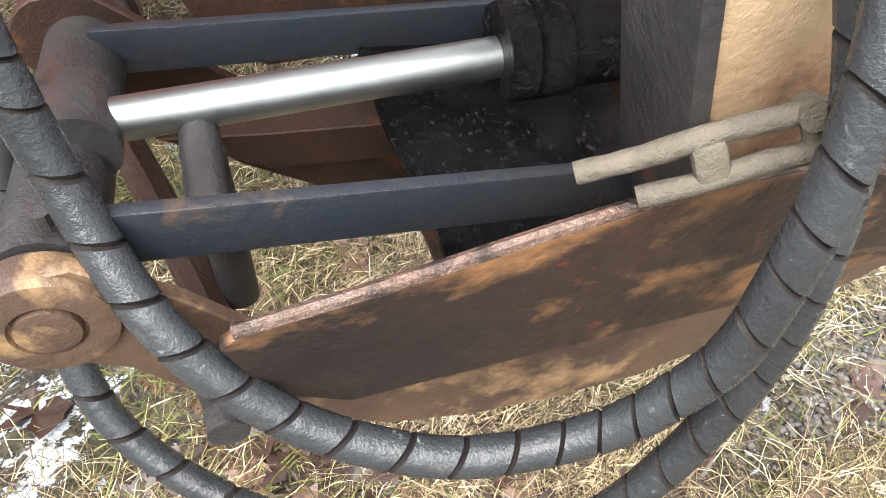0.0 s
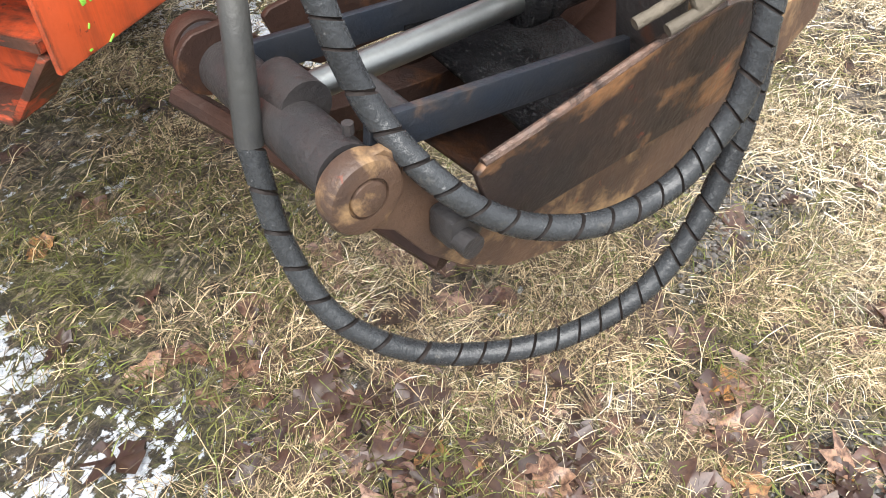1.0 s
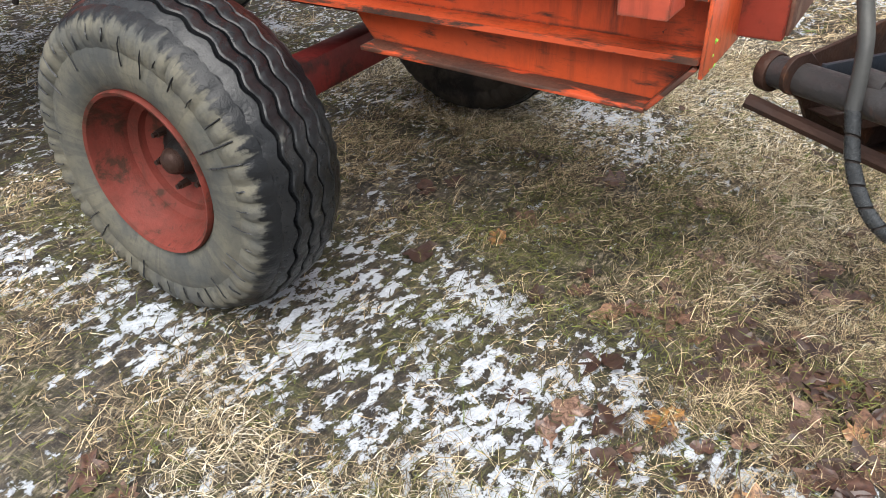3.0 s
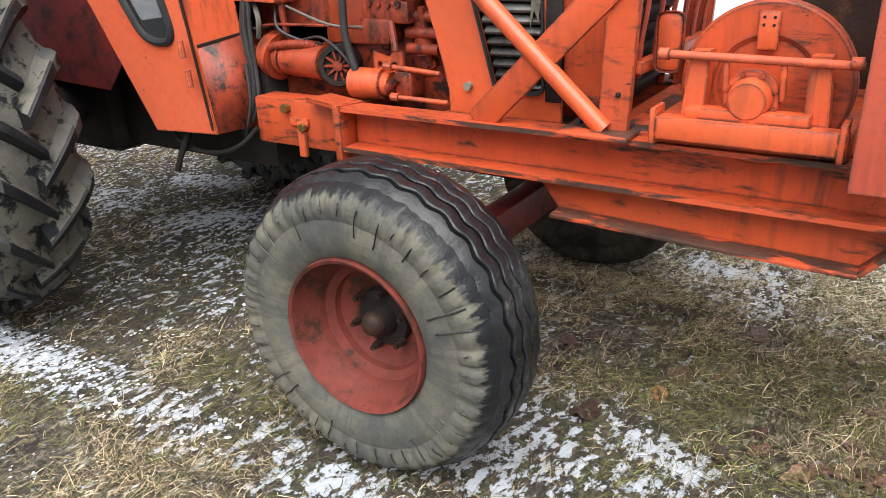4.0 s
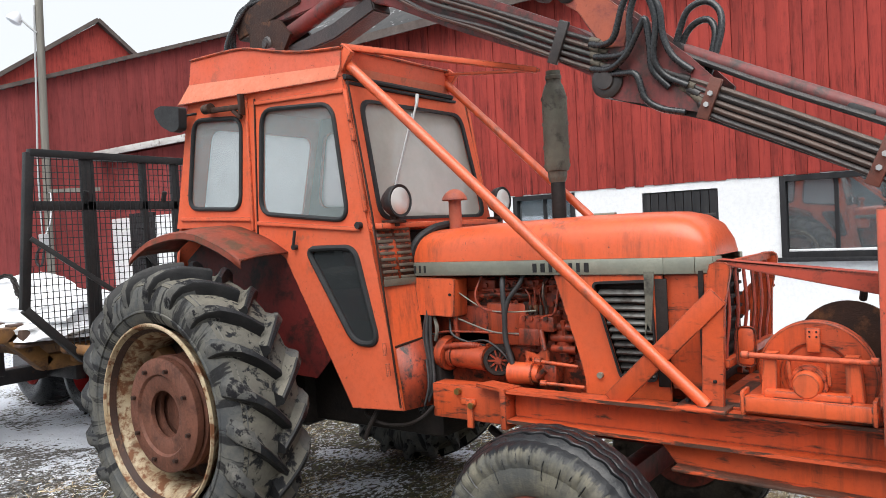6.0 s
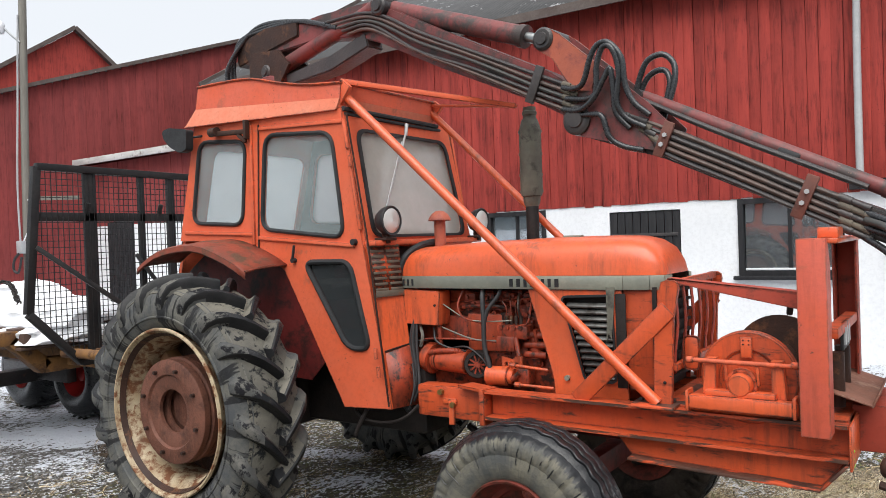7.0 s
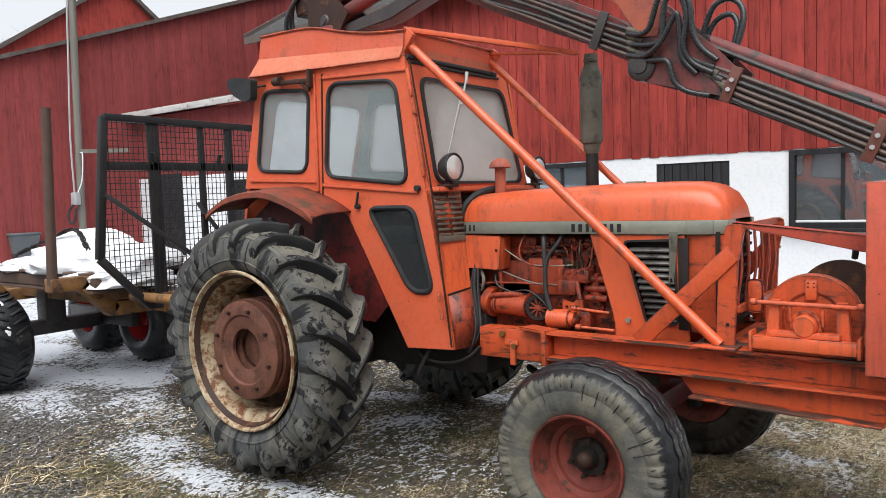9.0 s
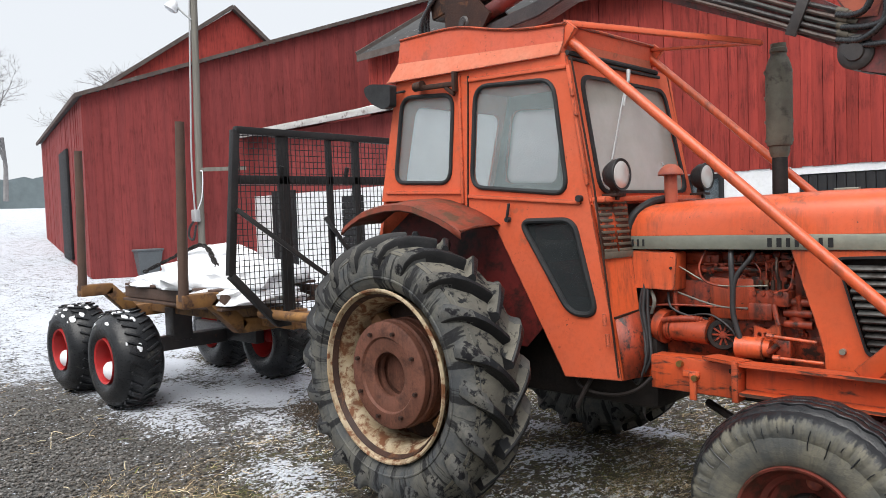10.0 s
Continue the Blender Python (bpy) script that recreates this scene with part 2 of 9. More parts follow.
DULL_RED = surface("dull_red_brown_paint", (0.40, 0.064, 0.038), (0.31, 0.056, 0.037), 0.55, scale=4, fine=40, bump=0.12, stain=(0.10, 0.035, 0.025), stain_at=(0.56, 0.7), stain_scale=8, chips=(0.07, 0.04, 0.03), spec=0.25, edge=(0.06, 0.03, 0.024))
ROOF_PAINT = surface("chalky_pink_orange_paint", (0.60, 0.125, 0.075), (0.63, 0.108, 0.050), 0.55, scale=4, fine=40, bump=0.1, stain=(0.30, 0.10, 0.065), stain_at=(0.58, 0.72), stain_scale=7, chips=(0.10, 0.045, 0.03), edge=(0.08, 0.04, 0.03), spec=0.25)
STEEL_DARK = surface("oily_dark_steel", (0.034, 0.033, 0.035), (0.060, 0.052, 0.050), 0.38, 0.1, scale=8, fine=70, bump=0.3, stain=(0.125, 0.060, 0.042), stain_at=(0.62, 0.72), stain_scale=9)
STEEL_BLUE = surface("greasy_blue_black_steel", (0.019, 0.026, 0.039), (0.030, 0.031, 0.035), 0.40, 0.2, scale=10, fine=90, bump=0.25, stain=(0.085, 0.058, 0.045), stain_at=(0.63, 0.73), stain_scale=14)
GREASE = surface("wet_black_grease", (0.004, 0.004, 0.005), (0.009, 0.009, 0.010), 0.2, 0.0, scale=26, fine=170, bump=1.0, rough_span=0.1, spec=0.1)
n, l, b = GREASE.node_tree.nodes, GREASE.node_tree.links, GREASE.node_tree.nodes["Principled BSDF"]
glint = noise_node(n, l, coords(n, l), 150, 2, 0.6)
patchy = noise_node(n, l, coords(n, l), 22, 3, 0.6)
l.new(mixed(n, l, ramp(n, l, patchy, [(0.38, (0, 0, 0)), (0.6, (1, 1, 1))]), (0.16, 0.16, 0.16), ramp(n, l, glint, [(0.55, (0.02, 0.02, 0.02)), (0.66, (0.6, 0.6, 0.6))])), b.inputs["Specular IOR Level"])
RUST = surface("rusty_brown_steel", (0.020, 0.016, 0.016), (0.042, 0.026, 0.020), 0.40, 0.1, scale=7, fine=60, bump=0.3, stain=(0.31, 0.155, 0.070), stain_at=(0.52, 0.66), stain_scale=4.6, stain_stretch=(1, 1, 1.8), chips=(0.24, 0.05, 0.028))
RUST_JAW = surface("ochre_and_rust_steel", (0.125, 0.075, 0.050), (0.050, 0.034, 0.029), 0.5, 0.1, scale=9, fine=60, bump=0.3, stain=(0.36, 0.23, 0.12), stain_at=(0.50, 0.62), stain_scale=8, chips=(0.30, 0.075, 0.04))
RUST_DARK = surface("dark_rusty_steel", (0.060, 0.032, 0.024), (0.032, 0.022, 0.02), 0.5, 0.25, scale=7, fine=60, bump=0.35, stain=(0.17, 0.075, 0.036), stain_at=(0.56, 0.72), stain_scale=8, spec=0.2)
RUST_PALE = surface("pale_ochre_rusty_plate", (0.40, 0.29, 0.18), (0.26, 0.16, 0.09), 0.6, 0.0, scale=7, fine=60, bump=0.35, stain=(0.13, 0.06, 0.035), stain_at=(0.52, 0.66), stain_scale=9, chips=(0.07, 0.04, 0.03))
CHEEK = surface("scoured_orange_red_steel", (0.40, 0.105, 0.062), (0.27, 0.085, 0.06), 0.55, scale=6, fine=50, bump=0.2, stain=(0.16, 0.045, 0.05), stain_at=(0.52, 0.64), stain_scale=6, chips=(0.08, 0.04, 0.03), spec=0.25, edge=(0.08, 0.04, 0.03))
CLAMP_RUST = surface("red_brown_rusty_clamp", (0.155, 0.055, 0.040), (0.10, 0.042, 0.033), 0.6, 0.0, scale=12, fine=70, bump=0.3, stain=(0.05, 0.03, 0.025), stain_at=(0.56, 0.68), stain_scale=14)
PIPE_BROWN = surface("oily_brown_pipe", (0.105, 0.070, 0.058), (0.055, 0.045, 0.042), 0.42, 0.1, scale=8, fine=60, bump=0.2, stain=(0.025, 0.022, 0.022), stain_at=(0.54, 0.66), stain_scale=9)
BOOM_RED = surface("dirty_dark_red_boom", (0.21, 0.045, 0.044), (0.125, 0.045, 0.042), 0.5, 0.0, scale=5, fine=60, bump=0.2, stain=(0.050, 0.038, 0.036), stain_at=(0.48, 0.60), stain_scale=6, grime=(0.032, 0.026, 0.025), chips=(0.16, 0.10, 0.08))
WET_EDGE = surface("wet_worn_steel_edge", (0.11, 0.085, 0.075), (0.20, 0.11, 0.075), 0.2, 0.3, scale=18, fine=120, bump=0.5, stain=(0.045, 0.03, 0.025), stain_at=(0.5, 0.6), stain_scale=20, spec=0.6)
CHROME = surface("oily_chrome_rod", (0.33, 0.345, 0.345), (0.25, 0.26, 0.26), 0.42, 1.0, scale=14, fine=80, bump=0.05, stain=(0.22, 0.18, 0.14), stain_at=(0.60, 0.68), stain_scale=18)
GALV = surface("grey_painted_downpipe", (0.42, 0.43, 0.44), (0.34, 0.35, 0.36), 0.45, 0.1, scale=4, fine=40, bump=0.05)
MUFFLER = surface("sooty_grey_green_steel", (0.135, 0.135, 0.108), (0.085, 0.080, 0.066), 0.6, 0.1, scale=9, fine=60, bump=0.3, stain=(0.035, 0.033, 0.03), stain_at=(0.52, 0.66), stain_scale=10)
BADGE = surface("tarnished_grey_green_trim", (0.27, 0.28, 0.23), (0.20, 0.21, 0.18), 0.45, 0.4, scale=9, fine=70, bump=0.1, stain=(0.42, 0.12, 0.05), stain_at=(0.64, 0.74), stain_scale=14)
LOUVRE = surface("flaking_grey_rust_louvre", (0.13, 0.115, 0.09), (0.09, 0.07, 0.055), 0.6, 0.1, scale=12, fine=80, bump=0.2, stain=(0.34, 0.075, 0.03), stain_at=(0.60, 0.70), stain_scale=16)
BLACK = surface("black_plastic", (0.022, 0.023, 0.025), (0.035, 0.036, 0.038), 0.5, scale=9, fine=60, bump=0.1, spec=0.2)
SLAT = surface("dull_grey_louvre_steel", (0.12, 0.12, 0.115), (0.075, 0.073, 0.07), 0.42, 0.3, scale=9, fine=60, bump=0.2, stain=(0.03, 0.025, 0.022), stain_at=(0.5, 0.62), stain_scale=11)
SLAT_BLACK = surface("black_louvre_steel", (0.035, 0.033, 0.032), (0.065, 0.060, 0.056), 0.30, 0.1, scale=9, fine=60, bump=0.3, stain=(0.012, 0.011, 0.011), stain_at=(0.5, 0.62), stain_scale=11)
BLACK_PAINT = surface("flaking_black_steel_paint", (0.016, 0.017, 0.019), (0.028, 0.027, 0.027), 0.5, 0.0, scale=6, fine=50, bump=0.2, stain=(0.10, 0.04, 0.022), stain_at=(0.68, 0.78), stain_scale=9, spec=0.25)
OCHRE = surface("ochre_rusty_trailer_steel", (0.26, 0.13, 0.04), (0.13, 0.065, 0.035), 0.65, 0.0, scale=6, fine=50, bump=0.25, stain=(0.06, 0.03, 0.02), stain_at=(0.5, 0.64), stain_scale=8)
POST_BROWN = surface("brown_rusty_stake", (0.10, 0.06, 0.045), (0.07, 0.045, 0.035), 0.65, 0.0, scale=5, fine=60, bump=0.25)
BARN_RED = surface("barn_red_boards", (0.345, 0.049, 0.038), (0.25, 0.036, 0.030), 0.75, scale=3, fine=30, bump=0.35, stain=(0.075, 0.015, 0.014), stain_at=(0.56, 0.72), stain_scale=4, stretch=(3, 3, 0.25), stain_stretch=(3, 3, 0.18), vary=0.15, grime=(0.085, 0.014, 0.013), chips=(0.06, 0.012, 0.011), world=True, spec=0.2)
BARN_RED_OLD = surface("old_barn_red_boards", (0.265, 0.052, 0.050), (0.20, 0.044, 0.044), 0.8, scale=2, fine=24, bump=0.3, stain=(0.12, 0.025, 0.024), stain_at=(0.56, 0.76), stain_scale=3, stretch=(3, 3, 0.2), stain_stretch=(3, 3, 0.15), vary=0.10, grime=(0.10, 0.020, 0.018), chips=(0.07, 0.018, 0.016), world=True, spec=0.2)
WHITE_WALL = surface("limewashed_wall", (0.70, 0.715, 0.735), (0.65, 0.665, 0.685), 0.85, scale=1.5, fine=18, bump=0.14, stain=(0.54, 0.53, 0.50), stain_at=(0.62, 0.8), stain_scale=2.5)
BLACK_BOARD = surface("black_stained_boards", (0.013, 0.013, 0.015), (0.026, 0.026, 0.028), 0.7, scale=4, fine=30, bump=0.3, stretch=(3, 3, 0.3), spec=0.2)
ROOF_GREY = surface("grey_corrugated_roofing", (0.085, 0.085, 0.087), (0.06, 0.061, 0.064), 0.7, scale=3, fine=30, bump=0.2, stain=(0.40, 0.40, 0.41), stain_at=(0.60, 0.70), stain_scale=3, spec=0.2)
FASCIA = surface("weathered_dark_fascia", (0.085, 0.065, 0.06), (0.13, 0.11, 0.10), 0.8, scale=4, fine=40, bump=0.2, stain=(0.45, 0.45, 0.45), stain_at=(0.66, 0.72), stain_scale=6, spec=0.2)
WEATHERED = surface("flaking_whitewashed_board", (0.52, 0.51, 0.50), (0.36, 0.34, 0.33), 0.8, scale=5, fine=30, bump=0.3, stain=(0.13, 0.10, 0.085), stain_at=(0.55, 0.66), stain_scale=5, stretch=(0.5, 3, 3), spec=0.2)
POLE_WOOD = surface("grey_weathered_pole", (0.20, 0.19, 0.165), (0.14, 0.13, 0.115), 0.85, scale=4, fine=40, bump=0.3, stretch=(4, 4, 0.3))
SNOW = surface("fresh_snow", (0.74, 0.76, 0.79), (0.68, 0.70, 0.74), 0.85, scale=4, fine=26, bump=0.5)
BIN = surface("grey_plastic_bin", (0.12, 0.135, 0.145), (0.10, 0.11, 0.12), 0.5, scale=5, fine=40, bump=0.08)
CABLE = surface("black_cable", (0.025, 0.025, 0.027), (0.04, 0.04, 0.042), 0.5, scale=12, fine=60, bump=0.1)
RED_BRIGHT = surface("bright_red_rim_paint", (0.42, 0.02, 0.02), (0.32, 0.02, 0.02), 0.45, scale=7, fine=50, bump=0.1)
SEAT = surface("dusty_dark_seat", (0.05, 0.055, 0.05), (0.075, 0.075, 0.07), 0.8, scale=6, fine=60, bump=0.2)
DARK = surface("sooty_dark_iron", (0.018, 0.016, 0.016), (0.03, 0.024, 0.022), 0.6, 0.2, scale=9, fine=60, bump=0.3, spec=0.2)
CHAIN_MUD = surface("muddy_chain_steel", (0.150, 0.128, 0.098), (0.085, 0.074, 0.060), 0.7, 0.1, scale=14, fine=110, bump=0.5)
LIME = surface("lime_paint_scrape", (0.22, 0.62, 0.06), (0.34, 0.66, 0.10), 0.6, scale=30, fine=120, bump=0.2)
BRASS = surface("dull_brass_nut", (0.35, 0.22, 0.07), (0.22, 0.14, 0.06), 0.4, 0.8, scale=20, fine=90, bump=0.1)
TWIG = surface("bare_twig_bark", (0.24, 0.23, 0.23), (0.16, 0.15, 0.15), 0.9, scale=3, fine=30, bump=0.1)
# distance haze is put into this pale blue-grey base colour
FOREST = surface("haze_tinted_forest", (0.16, 0.19, 0.20), (0.10, 0.125, 0.13), 0.95, scale=0.15, fine=1.2, bump=0.0)


def glass(name, tint, alpha, rough=0.04):
    m, n, l, b = shader(name)
    co = coords(n, l)
    dust = noise_node(n, l, co, 3.2, 6, 0.65)
    l.new(mixed(n, l, dust, tint, tuple(min(1, c * 1.25) for c in tint)), b.inputs["Base Color"])
    mr = n.new("ShaderNodeMapRange")
    mr.inputs["To Min"].default_value, mr.inputs["To Max"].default_value = max(0.03, alpha - 0.13), min(1, alpha + 0.13)
    l.new(dust, mr.inputs["Value"])
    l.new(mr.outputs["Result"], b.inputs["Alpha"])
    b.inputs["Roughness"].default_value = rough
    return m


CAB_GLASS = glass("tinted_cab_glass", (0.36, 0.42, 0.43), 0.27)
DOOR_GLASS = glass("dark_door_glass", (0.035, 0.04, 0.043), 0.6, 0.05)
SCREEN_GLASS = glass("hazy_windscreen_glass", (0.45, 0.44, 0.41), 0.5)
HOUSE_GLASS = glass("house_window_glass", (0.46, 0.50, 0.53), 0.80, 0.03)
HOUSE_GLASS.node_tree.nodes["Principled BSDF"].inputs["Metallic"].default_value = 0.85
m, n, l, b = shader("translucent_pale_pane")
seep = n.new("ShaderNodeBsdfTranslucent")
mottle = noise_node(n, l, coords(n, l), 4, 4, 0.6)
l.new(mixed(n, l, mottle, (0.84, 0.88, 0.91), (0.95, 0.97, 0.98)), seep.inputs["Color"])
b.inputs["Base Color"].default_value, b.inputs["Roughness"].default_value = (0.55, 0.57, 0.58, 1), 0.3
blend = n.new("ShaderNodeMixShader")
blend.inputs["Fac"].default_value = 0.85
l.new(b.outputs["BSDF"], blend.inputs[1])
l.new(seep.outputs["BSDF"], blend.inputs[2])
l.new(blend.outputs["Shader"], n["Material Output"].inputs["Surface"])
PALE_PANE = m
m, n, l, b = shader("headlamp_glass")
b.inputs["Base Color"].default_value, b.inputs["Roughness"].default_value = (0.60, 0.60, 0.58, 1), 0.28
b.inputs["Metallic"].default_value = 0.35
LAMP_GLASS = m


# ---- builders ----
def box(bm, c, s, rot=None, bevel=0.0):
    """A box of size s about c; rot: a 3 x 3 turn."""
    made = bmesh.ops.create_cube(bm, size=1.0)["verts"]
    m = Matrix.Translation(c) @ ((rot.to_4x4()) if rot else Matrix()) @ Matrix.Diagonal((*s, 1))
    bmesh.ops.transform(bm, matrix=m, verts=made)
    if bevel:
        es = list({e for v in made for e in v.link_edges})
        bmesh.ops.bevel(bm, geom=es, offset=bevel, segments=2, affect="EDGES", profile=0.5)
    return bm


def aim(p0, p1, up=(0, 0, 1)):
    """Axes with z along p0 to p1."""
    z = (Vector(p1) - Vector(p0)).normalized()
    u = Vector(up)
    if abs(z.dot(u)) > 0.98:
        u = Vector((1, 0, 0))
    x = u.cross(z).normalized()
    return Matrix((x, z.cross(x), z)).transposed()


def bar(bm, p0, p1, w, h, bevel=0.0, up=(0, 0, 1)):
    """A flat or square bar from p0 to p1: w across, h along the up side."""
    c = (Vector(p0) + Vector(p1)) / 2
    return box(bm, c, (w, h, (Vector(p1) - Vector(p0)).length), aim(p0, p1, up), bevel)


def rod(bm, p0, p1, r0, r1=None, seg=16, caps=True):
    r1 = r0 if r1 is None else r1
    d = (Vector(p1) - Vector(p0)).length
    made = bmesh.ops.create_cone(bm, cap_ends=caps, segments=seg, radius1=r0, radius2=r1, depth=d)["verts"]
    bmesh.ops.transform(bm, matrix=Matrix.Translation((Vector(p0) + Vector(p1)) / 2) @ aim(p0, p1).to_4x4(), verts=made)
    return bm


def turned(bm, centre, axis, profile, seg=32, closed=False):
    """A lathed form: profile of (along the axis, radius)."""
    rot = aim((0, 0, 0), axis)
    rings = []
    for a, r in profile:
        rings.append([bm.verts.new(Vector(centre) + rot @ Vector((r * math.cos(2 * math.pi * k / seg), r * math.sin(2 * math.pi * k / seg), a))) for k in range(seg)])
    pairs = list(zip(rings, rings[1:])) + ([(rings[-1], rings[0])] if closed else [])
    for a, b in pairs:
        for k in range(seg):
            bm.faces.new((a[k], a[(k + 1) % seg], b[(k + 1) % seg], b[k]))
    if not closed:
        for ring, flip in ((rings[0], True), (rings[-1], False)):
            bm.faces.new(ring[::-1] if flip else ring)
    return bm


def smooth_path(points, steps=8):
    """Points along a Catmull-Rom curve."""
    p = [Vector(q) for q in points]
    p = [2 * p[0] - p[1]] + p + [2 * p[-1] - p[-2]]
    out = []
    for i in range(1, len(p) - 2):
        for k in range(steps):
            t = k / steps
            a, b, c, d = p[i - 1], p[i], p[i + 1], p[i + 2]
            out.append(0.5 * (2 * b + (c - a) * t + (2 * a - 5 * b + 4 * c - d) * t * t + (3 * b - a - 3 * c + d) * t ** 3))
    return out + [p[-2]]


def tube(bm, points, r, seg=10, steps=8, radius_of=None, slant=0.0):
    path = smooth_path(points, steps) if steps else [Vector(q) for q in points]
    rings, x = [], None
    for i, q in enumerate(path):
        z = (path[min(i + 1, len(path) - 1)] - path[max(i - 1, 0)]).normalized()
        x = aim((0, 0, 0), z).col[0] if x is None else (x - z * x.dot(z)).normalized()
        y = z.cross(x)
        rr = radius_of(i) if radius_of else r
        rings.append([bm.verts.new(q + (x * math.cos(2 * math.pi * k / seg) + y * math.sin(2 * math.pi * k / seg)) * rr + z * (slant * r * math.cos(2 * math.pi * k / seg))) for k in range(seg)])
    for a, b in zip(rings, rings[1:]):
        for k in range(seg):
            bm.faces.new((a[k], a[(k + 1) % seg], b[(k + 1) % seg], b[k]))
    bm.faces.new(rings[0][::-1])
    bm.faces.new(rings[-1])
    return bm


def rounded(points, r, seg=4):
    """A polygon (2D) with rounded corners."""
    out, n = [], len(points)
    for i in range(n):
        a, b, c = (Vector(points[(i + k) % n]) for k in (-1, 0, 1))
        u, v = a - b, c - b
        rr = min(r, u.length * 0.45, v.length * 0.45)
        p, q = b + u.normalized() * rr, b + v.normalized() * rr
        for k in range(seg + 1):
            t = k / seg
            out.append(tuple((1 - t) ** 2 * p + 2 * t * (1 - t) * b + t * t * q))
    return out


def plate(bm, outline, at, thick, holes=(), axis="y"):
    """A flat plate from a 2D outline, with holes through it. axis y: outline is (x, z), from y = at to at + thick; axis x: (y, z); axis z: (x, y).
    at: a number or a function of the 2D point."""
    def put(p, off):
        a = (at(p) if callable(at) else at) + off
        return {"y": (p[0], a, p[1]), "x": (a, p[0], p[1]), "z": (p[0], p[1], a)}[axis]
    new_faces = []
    for off in (0.0, thick):
        edges = []
        for loop in (outline, *holes):
            vs = [bm.verts.new(put(p, off)) for p in loop]
            edges += [bm.edges.new((vs[i], vs[(i + 1) % len(vs)])) for i in range(len(vs))]
        got = bmesh.ops.triangle_fill(bm, edges=edges, use_beauty=True, use_dissolve=False)
        new_faces.append([g for g in got["geom"] if isinstance(g, bmesh.types.BMEdge)])
    for loop in (outline, *holes):
        n = len(loop)
        lo = [put(p, 0.0) for p in loop]
        hi = [put(p, thick) for p in loop]
        a = [bm.verts.new(q) for q in lo]
        b = [bm.verts.new(q) for q in hi]
        for i in range(n):
            bm.faces.new((a[i], a[(i + 1) % n], b[(i + 1) % n], b[i]))
    bmesh.ops.remove_doubles(bm, verts=bm.verts, dist=1e-5)
    bmesh.ops.recalc_face_normals(bm, faces=bm.faces)
    return bm


def ring(bm, outline, inner, at, thick, axis="y"):
    """A closed frame between two outlines of equal length."""
    def put(p, off):
        return {"y": (p[0], at + off, p[1]), "x": (at + off, p[0], p[1]), "z": (p[0], p[1], at + off)}[axis]
    n = len(outline)
    rows = [[bm.verts.new(put(p, o)) for p in loop] for loop, o in ((outline, 0), (inner, 0), (inner, thick), (outline, thick))]
    for a, b in zip(rows, rows[1:] + rows[:1]):
        for i in range(n):
            bm.faces.new((a[i], a[(i + 1) % n], b[(i + 1) % n], b[i]))
    bmesh.ops.recalc_face_normals(bm, faces=bm.faces)
    return bm


def inset(outline, d):
    """The outline drawn in towards its middle by about d."""
    c = sum((Vector(p) for p in outline), Vector((0, 0))) / len(outline)
    out = []
    for p in outline:
        v = Vector(p) - c
        out.append(tuple(c + v * (1 - d / max(v.length, 1e-6))))
    return out


def thing(name, label, category, base, group="", kind=""):
    ob = new(name)
    ob.location = base
    ob.empty_display_size = 0.1
    return tagged(ob, label, category, group, kind)


def root_of(ob):
    while ob.parent:
        ob = ob.parent
    return ob


def part(name, bm, material, parent, label="", shade=True, base=None):
    """One mesh object under a thing or a part; the bmesh is in the thing's own metres about the world's origin."""
    me = bpy.data.meshes.new(name)
    off = Vector(base) if base is not None else root_of(parent).location
    if off.length > 0:
        bmesh.ops.translate(bm, verts=bm.verts, vec=-off)
    bm.to_mesh(me)
    bm.free()
    me.materials.append(material)
    if shade:
        me.polygons.foreach_set("use_smooth", [True] * len(me.polygons))
        me.set_sharp_from_angle(angle=radians(38))
    ob = new(name, me)
    ob.parent = parent
    if label:
        ob["label"] = label
    return ob


def again(name, source, parent, m, label=""):
    """The same mesh once more, placed by m in its parent."""
    ob = new(name, source.data)
    ob.parent = parent
    ob.matrix_basis = m
    if label:
        ob["label"] = label
    return ob


def solid(name, bm, material, label, category="", kind="", group=""):
    """A thing of one mesh, standing in the world as it is built."""
    me = bpy.data.meshes.new(name)
    bm.to_mesh(me)
    bm.free()
    me.materials.append(material)
    me.polygons.foreach_set("use_smooth", [True] * len(me.polygons))
    me.set_sharp_from_angle(angle=radians(38))
    return tagged(new(name, me), label, category, group, kind)


def B():
    return bmesh.new()


# ---- ground ----
def rise(x, y):
    """The lie of the ground: level round the tractor, climbing gently past the trailer, falling a little to the barn."""
    far = max(0.0, -x - 6.3)
    h = 0.085 * far if far < 30 else 2.55 + 0.03 * (far - 30)
    h -= 0.1 * max(0.0, min(1.0, (y - 2.0) / 4.0)) * max(0.0, min(1.0, (x + 8) / 4))
    return h


def bumps(x, y):
    v = Vector((x, y, 0))
    return 0.018 * noise.noise(v * 2.1) + 0.010 * noise.noise(v * 6.3) + 0.006 * noise.noise(v * 15.0)


